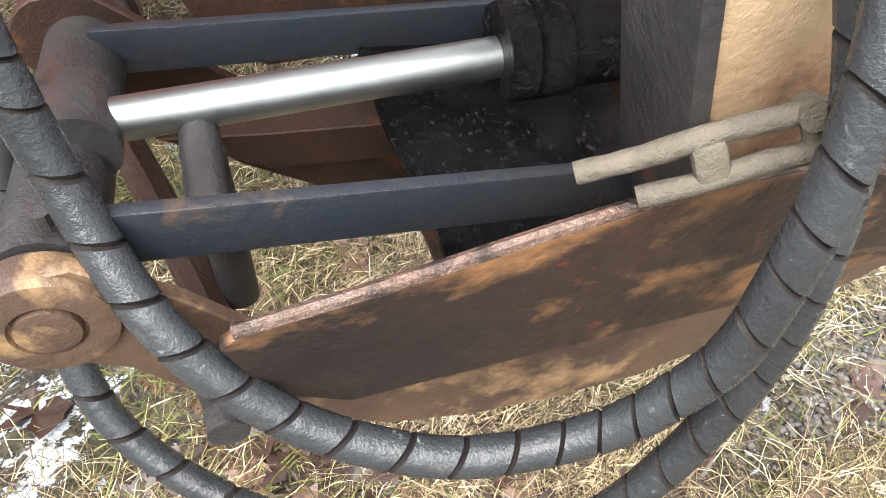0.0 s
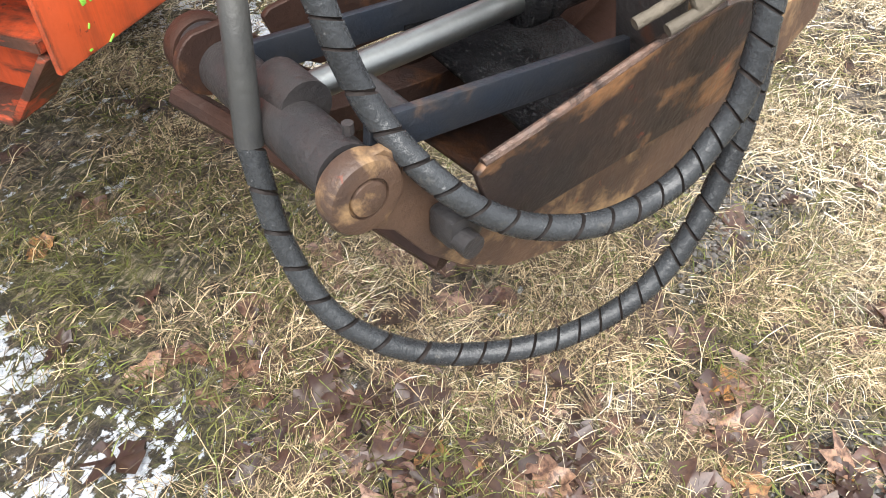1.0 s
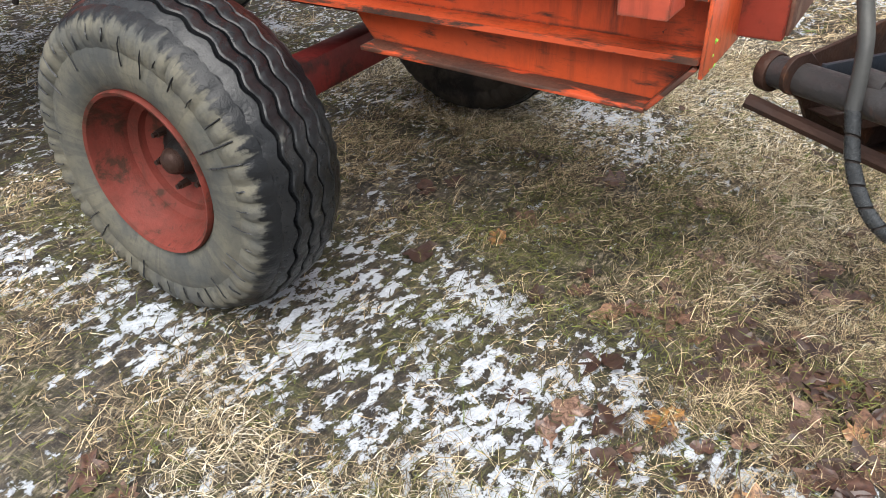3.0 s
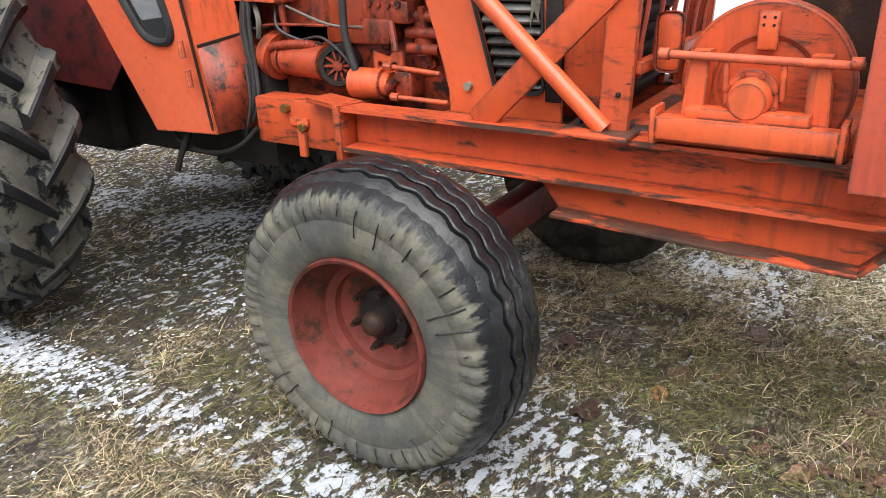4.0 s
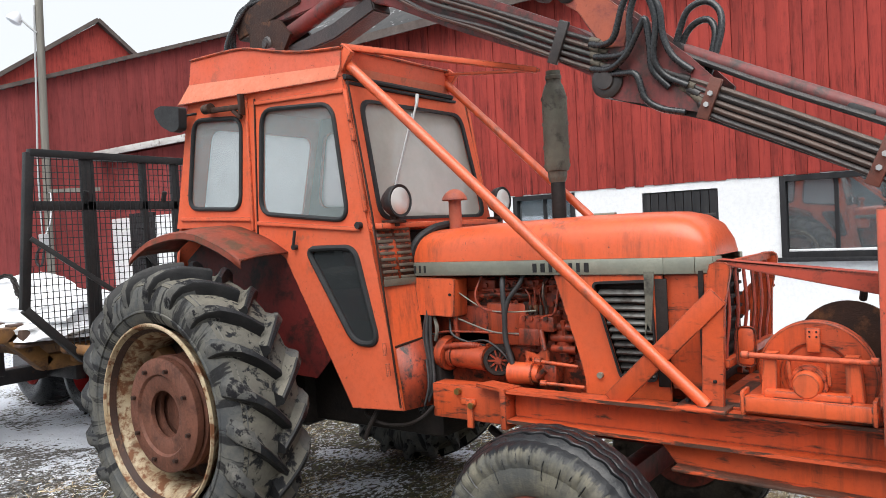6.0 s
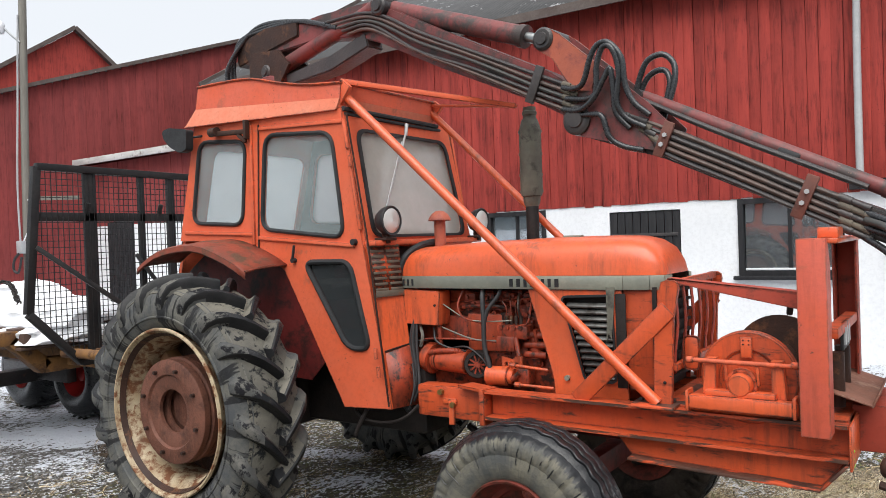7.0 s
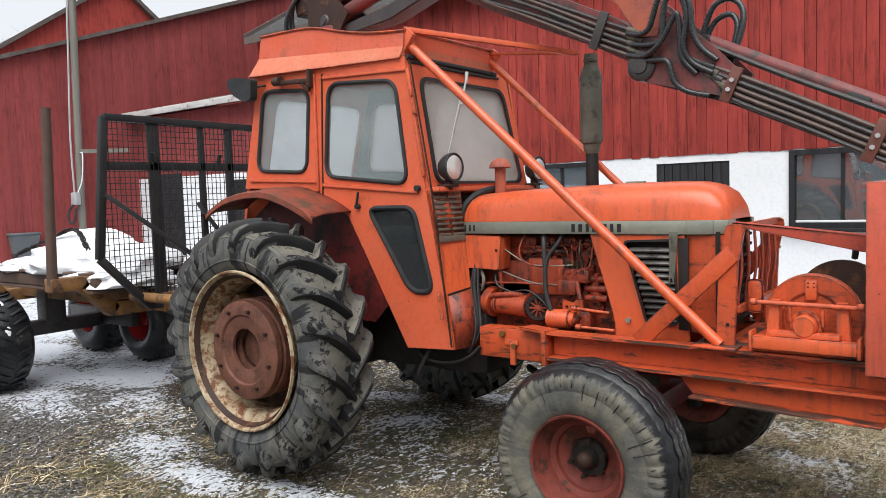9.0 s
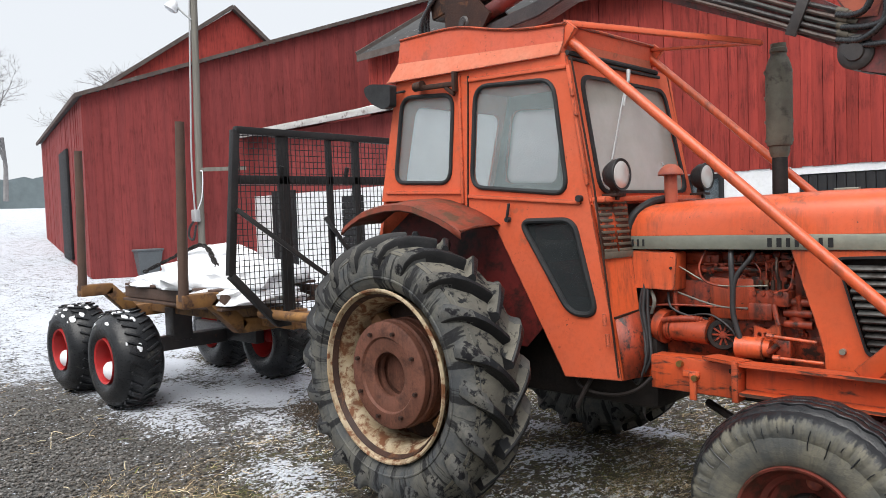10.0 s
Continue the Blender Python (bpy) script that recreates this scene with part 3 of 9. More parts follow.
def snow_cover(x, y):
    """How much snow lies: the streak before the front wheel, the lane past the rear wheel, the apron by the barn and the far yard."""
    s = 0.18 * max(0.0, min(1.0, 3.2 - x, x + 7)) * max(0.0, min(1.0, y + 2.6)) + 0.20 * max(0.0, min(1.0, 2.0 - x, x + 4)) * max(0.0, min(1.0, (y + 0.9) * 2))
    if max(abs(x - 1), abs(y + 2)) < 14:
        s = max(s, 0.9 * noise.noise(Vector((x * 0.55, y * 0.55, 7))) * min(1.0, max(0.0, -y - 2.6) + max(0.0, x - 5.2)))
    for cx, cy, rx, ry, turn, k in SNOW_SPOTS:
        c, n = math.cos(radians(turn)), math.sin(radians(turn))
        dx, dy = x - cx, y - cy
        u, v = (dx * c + dy * n) / rx, (-dx * n + dy * c) / ry
        s = max(s, k * max(0.0, 1.3 - (u * u + v * v)))
    if y > 2.3:
        s = max(s, min(1.2, (y - 2.3) * 0.9) * min(1.0, max(0.0, (x - 1.2))))
    if y > 4.0:
        s = max(s, min(1.35, 0.6 + (y - 4.0) * 0.5))
    if x < -5.2:
        s = max(s, min(1.25, (-5.2 - x) * 1.6) * (1.0 if y > -0.6 else max(0.0, 1 - (-0.6 - y) * 0.5)))
    if x < -9:
        s = max(s, 0.95 + 0.8 * noise.noise(Vector((x * 0.12, y * 0.3, 2))))
    return s


SNOW_SPOTS = [  # x, y, half length, half width, turn, depth
    (2.62, -0.90, 1.0, 0.50, -14, 0.58), (3.05, -0.98, 0.6, 0.42, -10, 0.66), (3.35, -0.90, 0.42, 0.26, 5, 0.64), (3.15, -0.62, 0.3, 0.1, 0, 0.4), (2.0, -1.15, 0.65, 0.2, -8, 0.6), (3.8, -0.82, 0.45, 0.13, 12, 0.62), (3.22, -0.74, 0.36, 0.17, -12, 0.62), (3.52, -0.96, 0.40, 0.12, 5, 0.65), (2.75, -0.58, 0.35, 0.12, -20, 0.65), (3.1, -1.5, 0.8, 0.25, 0, 0.62),
    (1.1, -1.15, 0.75, 0.16, 0, 0.62), (0.55, -1.17, 0.75, 0.15, 0, 0.85), (-0.30, -1.33, 0.60, 0.17, -8, 1.0), (-1.05, -1.12, 0.50, 0.22, 0, 0.9), (0.05, 0.15, 0.45, 0.25, 30, 0.75), (-0.45, 0.65, 0.5, 0.2, 10, 0.75), (0.35, 1.02, 0.5, 0.15, 0, 0.8), (2.55, 0.78, 0.25, 0.10, 0, 0.9), (-0.5, -1.40, 0.55, 0.20, 0, 0.6), (-2.1, -0.65, 0.8, 0.22, 0, 0.6), (0.45, 0.0, 1.5, 0.5, -12, 0.3), (-1.8, 0.9, 0.6, 0.4, 0, 0.5),
    (0.9, -0.45, 0.6, 0.25, 0, 0.2), (-0.8, 0.1, 0.5, 0.4, 0, 0.6), (2.85, 0.55, 0.5, 0.25, 0, 0.55), (3.4, 1.1, 0.6, 0.35, 0, 0.6), (2.3, 1.3, 0.7, 0.3, 0, 0.5),
    (2.5, 0.7, 0.35, 0.15, 0, 0.62), (1.8, 0.55, 0.6, 0.2, 20, 0.5), (2.65, 0.8, 0.5, 0.2, 0, 0.55), (2.2, 0.25, 0.5, 0.12, 0, 0.4), (2.93, 2.4, 0.4, 0.25, 60, 0.7), (-3.3, -0.95, 1.3, 0.40, -8, 0.95), (-3.7, 0.4, 1.7, 0.75, 0, 0.95), (-2.2, -0.3, 0.9, 0.5, 0, 0.62), (-1.0, -1.25, 0.6, 0.28, 0, 0.72), (-1.5, -0.9, 0.5, 0.3, 10, 0.45), (-4.0, -0.55, 1.2, 0.5, 20, 1.35), (-3.2, -0.1, 0.8, 0.45, 0, 1.35), (-5.6, -0.05, 1.2, 0.6, 0, 1.5), (-2.3, -0.5, 0.5, 0.2, 10, 0.75), (-8.5, 0.1, 2.5, 0.8, 0, 1.5),
]


def gravel_cover(x, y):
    g = max(0.0, 1 - math.hypot((x - 4.10) / 0.2, (y - 0.43) / 0.36), 1 - math.hypot((x - 4.36) / 0.18, (y + 0.30) / 0.22))
    if x < -1.2 and y < 0.5:
        g = max(g, min(1.0, (-1.2 - x) * 0.55) * min(1.0, max(0.0, (0.5 - y) * 0.8)))
    return min(1.0, 1.6 * g)


def dark_mud_cover(x, y):
    """Darker mud colour round the tractor, along to the trailer."""
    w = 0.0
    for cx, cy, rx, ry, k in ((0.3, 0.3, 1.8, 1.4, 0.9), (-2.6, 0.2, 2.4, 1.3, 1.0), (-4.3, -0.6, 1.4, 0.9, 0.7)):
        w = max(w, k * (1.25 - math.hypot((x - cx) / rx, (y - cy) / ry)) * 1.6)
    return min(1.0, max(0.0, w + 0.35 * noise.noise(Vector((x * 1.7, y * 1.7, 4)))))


def leaf_cover(x, y):
    return max(0.0, 1 - math.hypot((x - 3.7) / 0.9, (y + 0.75) / 0.75))


def ground_sheet():
    xs = [-900, -400, -150, -70, -45, -34, -28, -24, -20, -17, -15, -13, -11.5, -10, -9, -8, -7.2] + list(np.arange(-6.6, 1.4, 0.07)) + list(np.arange(1.4, 4.7, 0.03)) + [4.9, 5.3, 6, 7, 9, 12, 18, 30, 60, 150, 500, 900]
    ys = [-900, -300, -100, -40, -15, -8, -5, -4, -3.4] + list(np.arange(-3.0, -1.9, 0.1)) + list(np.arange(-1.9, 1.3, 0.035)) + list(np.arange(1.3, 4.0, 0.12)) + [4.3, 4.8, 5.4, 6, 6.6, 7.2, 8, 10, 14, 20, 30, 60, 150, 500, 900]
    nx, ny = len(xs), len(ys)
    verts, snow, gravel, leafy, wet = [], [], [], [], []
    for y in ys:
        for x in xs:
            near = abs(x) < 8 and abs(y) < 8
            s = snow_cover(x, y)
            verts.append((x, y, rise(x, y) + (bumps(x, y) if near else 0) + 0.008 * s - 0.012))
            snow.append(s)
            gravel.append(gravel_cover(x, y))
            leafy.append(leaf_cover(x, y))
            wet.append(dark_mud_cover(x, y))
    faces = [(j * nx + i, j * nx + i + 1, (j + 1) * nx + i + 1, (j + 1) * nx + i) for j in range(ny - 1) for i in range(nx - 1)]
    me = bpy.data.meshes.new("ground")
    me.from_pydata(verts, [], faces)
    for name, values in (("snow", snow), ("gravel", gravel), ("leafy", leafy), ("wet", wet)):
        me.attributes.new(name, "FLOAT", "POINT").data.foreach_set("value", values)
    me.polygons.foreach_set("use_smooth", [True] * len(me.polygons))
    m, n, l, b = shader("grass_mud_and_snow")
    co = coords(n, l)

    def attr(name):
        a = n.new("ShaderNodeAttribute")
        a.attribute_name = name
        return a.outputs["Fac"]

    def math_node(op, a, c):
        q = n.new("ShaderNodeMath")
        q.operation = op
        q.use_clamp = False
        for i, v in enumerate((a, c)):
            if isinstance(v, (int, float)):
                q.inputs[i].default_value = v
            else:
                l.new(v, q.inputs[i])
        return q.outputs[0]

    broad = noise_node(n, l, co, 2.2, 5, 0.6)
    mid = noise_node(n, l, co, 11, 6, 0.65)
    thread = noise_node(n, l, co, 60, 5, 0.75, (1.0, 0.35, 1))
    thread2 = noise_node(n, l, co, 85, 5, 0.75, (0.3, 1.0, 1))
    soil = ramp(n, l, mid, [(0.40, (0.016, 0.013, 0.011)), (0.5, (0.072, 0.059, 0.051)), (0.62, (0.20, 0.168, 0.145))])
    moss = mixed(n, l, ramp(n, l, broad, [(0.45, (0, 0, 0)), (0.62, (1, 1, 1))]), soil, ramp(n, l, mid, [(0.4, (0.028, 0.028, 0.012)), (0.6, (0.12, 0.12, 0.042))]))
    straw = mixed(n, l, ramp(n, l, thread, [(0.51, (0, 0, 0)), (0.62, (0.95, 0.95, 0.95))]), moss, (0.42, 0.35, 0.245))
    straw = mixed(n, l, ramp(n, l, thread2, [(0.54, (0, 0, 0)), (0.66, (0.9, 0.9, 0.9))]), straw, (0.34, 0.295, 0.22))
    straw = mixed(n, l, ramp(n, l, noise_node(n, l, co, 18, 6, 0.7), [(0.52, (0, 0, 0)), (0.60, (0.9, 0.9, 0.9))]), straw, (0.024, 0.019, 0.017))
    leafs = mixed(n, l, math_node("MULTIPLY", attr("leafy"), ramp(n, l, noise_node(n, l, co, 16, 3, 0.5), [(0.5, (0, 0, 0)), (0.56, (1, 1, 1))])), straw, (0.11, 0.075, 0.064))
    vor = n.new("ShaderNodeTexVoronoi")
    vor.inputs["Scale"].default_value = 55
    l.new(co, vor.inputs["Vector"])
    stones = ramp(n, l, vor.outputs["Distance"], [(0.0, (0.16, 0.155, 0.145)), (0.55, (0.09, 0.086, 0.08)), (0.8, (0.025, 0.024, 0.023))])
    gmask = ramp(n, l, math_node("ADD", attr("gravel"), math_node("MULTIPLY", math_node("SUBTRACT", mid, 0.5), 0.9)), [(0.42, (0, 0, 0)), (0.6, (1, 1, 1))])
    # darker mud colour round the tractor and trailer
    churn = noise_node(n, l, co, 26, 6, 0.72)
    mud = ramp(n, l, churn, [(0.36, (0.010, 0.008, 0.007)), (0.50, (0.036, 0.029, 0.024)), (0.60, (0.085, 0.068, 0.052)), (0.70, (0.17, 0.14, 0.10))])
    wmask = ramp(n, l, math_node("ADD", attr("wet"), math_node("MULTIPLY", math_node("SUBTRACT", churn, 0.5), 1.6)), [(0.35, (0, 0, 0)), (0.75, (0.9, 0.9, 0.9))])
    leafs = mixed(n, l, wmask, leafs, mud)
    # bare wet earth where the snow is melting
    melt = ramp(n, l, math_node("ADD", attr("snow"), math_node("SUBTRACT", mid, 0.5)), [(0.12, (0, 0, 0)), (0.34, (0.85, 0.85, 0.85))])
    leafs = mixed(n, l, melt, leafs, mixed(n, l, ramp(n, l, noise_node(n, l, co, 9, 4, 0.6), [(0.46, (0, 0, 0)), (0.6, (0.8, 0.8, 0.8))]), ramp(n, l, thread, [(0.40, (0.012, 0.010, 0.009)), (0.55, (0.050, 0.039, 0.030)), (0.66, (0.17, 0.135, 0.085))]), ramp(n, l, thread2, [(0.42, (0.016, 0.017, 0.008)), (0.56, (0.075, 0.082, 0.024)), (0.68, (0.22, 0.19, 0.085))])))
    ground_col = mixed(n, l, gmask, leafs, stones)
    # snow lies in streaks that run aslant
    lay = n.new("ShaderNodeMapping")
    lay.inputs["Rotation"].default_value = (0, 0, radians(-84))
    l.new(co, lay.inputs["Vector"])
    streak = noise_node(n, l, lay.outputs["Vector"], 14, 3, 0.55, (0.42, 1.1, 1))
    clump = noise_node(n, l, lay.outputs["Vector"], 24, 6, 0.70, (0.85, 1.25, 1))
    wide = noise_node(n, l, co, 4, 3, 0.55)
    fleck = noise_node(n, l, co, 95, 4, 0.7)
    depth = math_node("ADD", math_node("ADD", math_node("MULTIPLY", attr("snow"), 0.62), math_node("MULTIPLY", math_node("SUBTRACT", fleck, 0.5), 0.6)), math_node("ADD", math_node("MULTIPLY", math_node("SUBTRACT", clump, 0.5), 3.5), math_node("ADD", math_node("MULTIPLY", math_node("SUBTRACT", streak, 0.5), 1.2), math_node("MULTIPLY", math_node("SUBTRACT", wide, 0.5), 0.7))))
    smask = ramp(n, l, depth, [(0.44, (0, 0, 0)), (0.53, (1, 1, 1))])
    l.new(mixed(n, l, smask, ground_col, (0.59, 0.63, 0.695)), b.inputs["Base Color"])
    l.new(ramp(n, l, mid, [(0.3, (0.55, 0.55, 0.55)), (0.6, (0.95, 0.95, 0.95))]), b.inputs["Roughness"])
    height = math_node("ADD", math_node("MULTIPLY", smask, 0.9), math_node("ADD", math_node("MULTIPLY", thread, 0.8), math_node("MULTIPLY", mid, 1.2)))
    bp = n.new("ShaderNodeBump")
    bp.inputs["Strength"].default_value, bp.inputs["Distance"].default_value = 1.0, 0.025
    l.new(height, bp.inputs["Height"])
    l.new(bp.outputs["Normal"], b.inputs["Normal"])
    me.materials.append(m)
    tagged(new("ground", me), "muddy grass yard with thin patchy snow and dead leaves", "ground", kind="structure")


ground_sheet()


# ---- barns ----
def barn_front():
    """The long red barn: a limewashed base, red boards above, its grey roof."""
    Y, X0, X1, WHITE, EAVE = 7.0, -9.6, 12.0, 2.13, 5.15
    wall = thing("wall_barn_front", "long barn front, limewashed base under red upright boards", "barn wall", (0, Y, 0), kind="structure")
    bm = B()
    holes = [rounded(h, 0.002, 1) for h in (
        [(1.14, 1.02), (2.42, 1.02), (2.42, 2.06), (1.14, 2.06)], [(-0.70, -0.15), (0.36, -0.15), (0.36, 1.97), (-0.70, 1.97)], [(-2.82, 1.05), (-1.75, 1.05), (-1.75, 2.06), (-2.82, 2.06)],
        [(3.35, 1.25), (4.5, 1.25), (4.5, 2.02), (3.35, 2.02)])]
    plate(bm, [(X0, -0.5), (X1, -0.5), (X1, WHITE), (X0, WHITE)], Y, 0.35, holes)
    part("base_wall", bm, WHITE_WALL, wall, "limewashed masonry base")
    bm = B()
    box(bm, ((X0 + X1) / 2, Y + 0.12, (WHITE + EAVE) / 2), (X1 - X0, 0.2, EAVE - WHITE))
    part("board_backing", bm, BARN_RED_OLD, wall)
    # upright boards
    bm = B()
    box(bm, (0, 0, (EAVE - WHITE) / 2), (0.139, 0.026, EAVE - WHITE + 0.06), None, 0.004)
    first = None
    rnd = random.Random(4)
    k, x = 0, X0 + 0.07
    while x < X1:
        m = Matrix.Translation((x, -0.003 + rnd.uniform(-0.006, 0.004), WHITE - 0.03 + rnd.uniform(-0.012, 0.012))) @ Matrix.Rotation(rnd.uniform(-0.002, 0.002), 4, "Y")
        if first is None:
            first = part("board", bm, BARN_RED, wall, base=(0, 0, 0))
            first.matrix_basis = m
        else:
            again("board", first, wall, m)
        x += 0.142
    # corrugated roof
    bm = B()
    cols = int((X1 - X0 + 0.28) / 0.045)
    rows = []
    for s in (0.0, 1.0):
        rows.append([bm.verts.new((X0 + 0.02 + 0.045 * i, Y - 0.35 + s * 5.4, EAVE - 0.08 + s * 3.1 + 0.018 * (i % 2))) for i in range(cols)])
    for i in range(cols - 1):
        bm.faces.new((rows[0][i], rows[0][i + 1], rows[1][i + 1], rows[1][i]))
    solid("roof_barn_front", bm, ROOF_GREY, "grey corrugated barn roof", "roof", "structure").modifiers.new("thick", "SOLIDIFY").thickness = 0.03
    bm = B()
    bar(bm, (X0 + 0.02, Y - 0.34, EAVE - 0.12), (X1, Y - 0.34, EAVE - 0.12), 0.03, 0.14)
    bar(bm, (X0 + 0.02, Y - 0.34, EAVE - 0.05), (X0 + 0.02, Y + 5.05, EAVE + 3.05), 0.04, 0.14)
    solid("trim_roof_edge", bm, FASCIA, "weathered dark eave and verge boards", "trim", "structure")
    bm = B()
    box(bm, ((X0 + X1) / 2, Y + 5.4, 2.0), (X1 - X0, 0.3, 5.0))
    box(bm, (X0 + 0.1, Y + 2.7, 2.3), (0.2, 5.3, 5.6))
    box(bm, (X1 - 0.1, Y + 2.7, 2.3), (0.2, 5.3, 5.6))
    solid("wall_barn_back", bm, BARN_RED_OLD, "red boarded rear and end walls of the barn", "barn wall", "structure")
    bm = B()
    box(bm, ((X0 + X1) / 2, Y + 2.9, -0.2), (X1 - X0 - 0.5, 4.6, 0.1))
    solid("floor_barn", bm, DARK, "dark barn floor", "floor", "structure")
    bm = B()
    box(bm, ((X0 + X1) / 2, Y + 2.9, 2.6), (X1 - X0 - 0.5, 4.6, 0.1))
    solid("ceiling_barn", bm, BLACK_BOARD, "dark barn ceiling", "ceiling", "structure")
    bm = B()
    for xg in (X0 + 0.45, X0 + 0.55):
        bm.faces.new([bm.verts.new((xg, Y + 0.2, EAVE - 0.1)), bm.verts.new((xg, Y + 5.2, EAVE - 0.1)), bm.verts.new((xg, Y + 5.2, EAVE + 2.9))])
    solid("wall_barn_gable_end", bm, BARN_RED_OLD, "red boarded gable under the barn roof", "barn wall", "structure")
    # windows
    for name, (x0, x1, z0, z1), label in (("window_1", (1.14, 2.42, 1.02, 2.06), "wide barn window in a black frame"), ("window_2", (-2.82, -1.75, 1.05, 2.06), "dark barn window in a black frame"),
                                         ("window_3", (3.35, 4.5, 1.25, 2.02), "pale barn window in a dark frame")):
        w = thing(name, label, "window", ((x0 + x1) / 2, Y, z0), kind="structure")
        out = [(x0, z0), (x1, z0), (x1, z1), (x0, z1)]
        inn = [(x0 + 0.07, z0 + 0.07), (x1 - 0.07, z0 + 0.07), (x1 - 0.07, z1 - 0.07), (x0 + 0.07, z1 - 0.07)]
        part("window_frame", ring(B(), out, inn, Y - 0.03, 0.12), BLACK_BOARD, w, shade=False)
        bm = B()
        box(bm, ((x0 + x1) / 2, Y - 0.045, z0 - 0.025), (x1 - x0 + 0.12, 0.13, 0.05), None, 0.006)
        part("window_sill", bm, BLACK_BOARD, w)
        for i in range(2):
            a = x0 + 0.07 + (x1 - x0 - 0.14) * i / 2
            bm = B()
            box(bm, (a + (x1 - x0 - 0.14) / 4, Y + 0.05, (z0 + z1) / 2), ((x1 - x0 - 0.14) / 2 - 0.02, 0.006, z1 - z0 - 0.14))
            p = part("pane", bm, HOUSE_GLASS if name != "window_3" else GALV, w, "" if name != "window_3" else "grey boarded pane")
        bm = B()
        box(bm, ((x0 + x1) / 2, Y + 0.045, (z0 + z1) / 2), (0.045, 0.05, z1 - z0 - 0.1))
        part("mullion", bm, BLACK_BOARD, w)
        if name == "window_1":
            part("glazing_ledge", box(B(), ((x0 + x1) / 2, Y + 0.03, z0 + 0.088), (x1 - x0 - 0.15, 0.03, 0.03), None, 0.004), WHITE_WALL, w, "white strip under the panes")
    # boarded hatch door
    d = thing("door_1", "black boarded barn door in the white wall", "door", (-0.17, Y, -0.15), kind="structure")
    for i in range(9):
        bm = B()
        box(bm, (-0.64 + 0.117 * i, Y + 0.03, 0.91), (0.108, 0.03, 2.1), None, 0.005)
        part("plank", bm, BLACK_BOARD, d)
    for z in (1.62, 0.5):
        bm = B()
        box(bm, (-0.17, Y + 0.005, z), (0.98, 0.012, 0.045), None, 0.003)
        part("hinge_strap", bm, STEEL_DARK, d)
    # downpipe and cable
    bm = B()
    tube(bm, [(2.62, 6.9, 2.2), (2.62, 6.9, 3.6), (2.64, 6.9, 5.0)], 0.045, 12, 2)
    dp = solid("downpipe", bm, GALV, "grey metal downpipe on the red barn wall", "downpipe", "structure")
    bm = B()
    tube(bm, [(3.0, 6.95, 5.0), (3.0, 6.95, 3.2), (3.02, 6.95, 2.62), (3.12, 6.95, 2.55), (3.6, 6.95, 2.56), (5.0, 6.95, 2.56)], 0.012, 6, 4)
    solid("cable", bm, BARN_RED_OLD, "red painted cable along the barn boards", "cable")
    bm = B()
    box(bm, (4.2, 6.93, 2.16), (3.4, 0.14, 0.12))
    solid("trim_lintel", bm, BLACK_BOARD, "dark beam over the white wall", "trim", "structure")
    # pipes and taps on the wall near the far window
    pz = thing("wall_pipes", "small dark water pipes and tap on the white wall", "pipes", (3.6, 6.95, 0.9))
    for pts in ([(3.0, 6.94, 1.45), (3.0, 6.94, 1.0), (3.1, 6.94, 0.92), (4.2, 6.94, 0.92), (4.2, 6.94, 1.7)], [(3.3, 6.94, 1.42), (3.3, 6.94, 0.6)]):
        part("pipe", tube(B(), pts, 0.018, 6, 3), BLACK, pz)
    bm = B()
    box(bm, (3.15, 6.92, 1.35), (0.5, 0.1, 0.05), None, 0.01)
    rod(bm, (3.3, 6.9, 1.33), (3.3, 6.9, 1.18), 0.05, 0.04)
    part("tap", bm, GALV, pz)


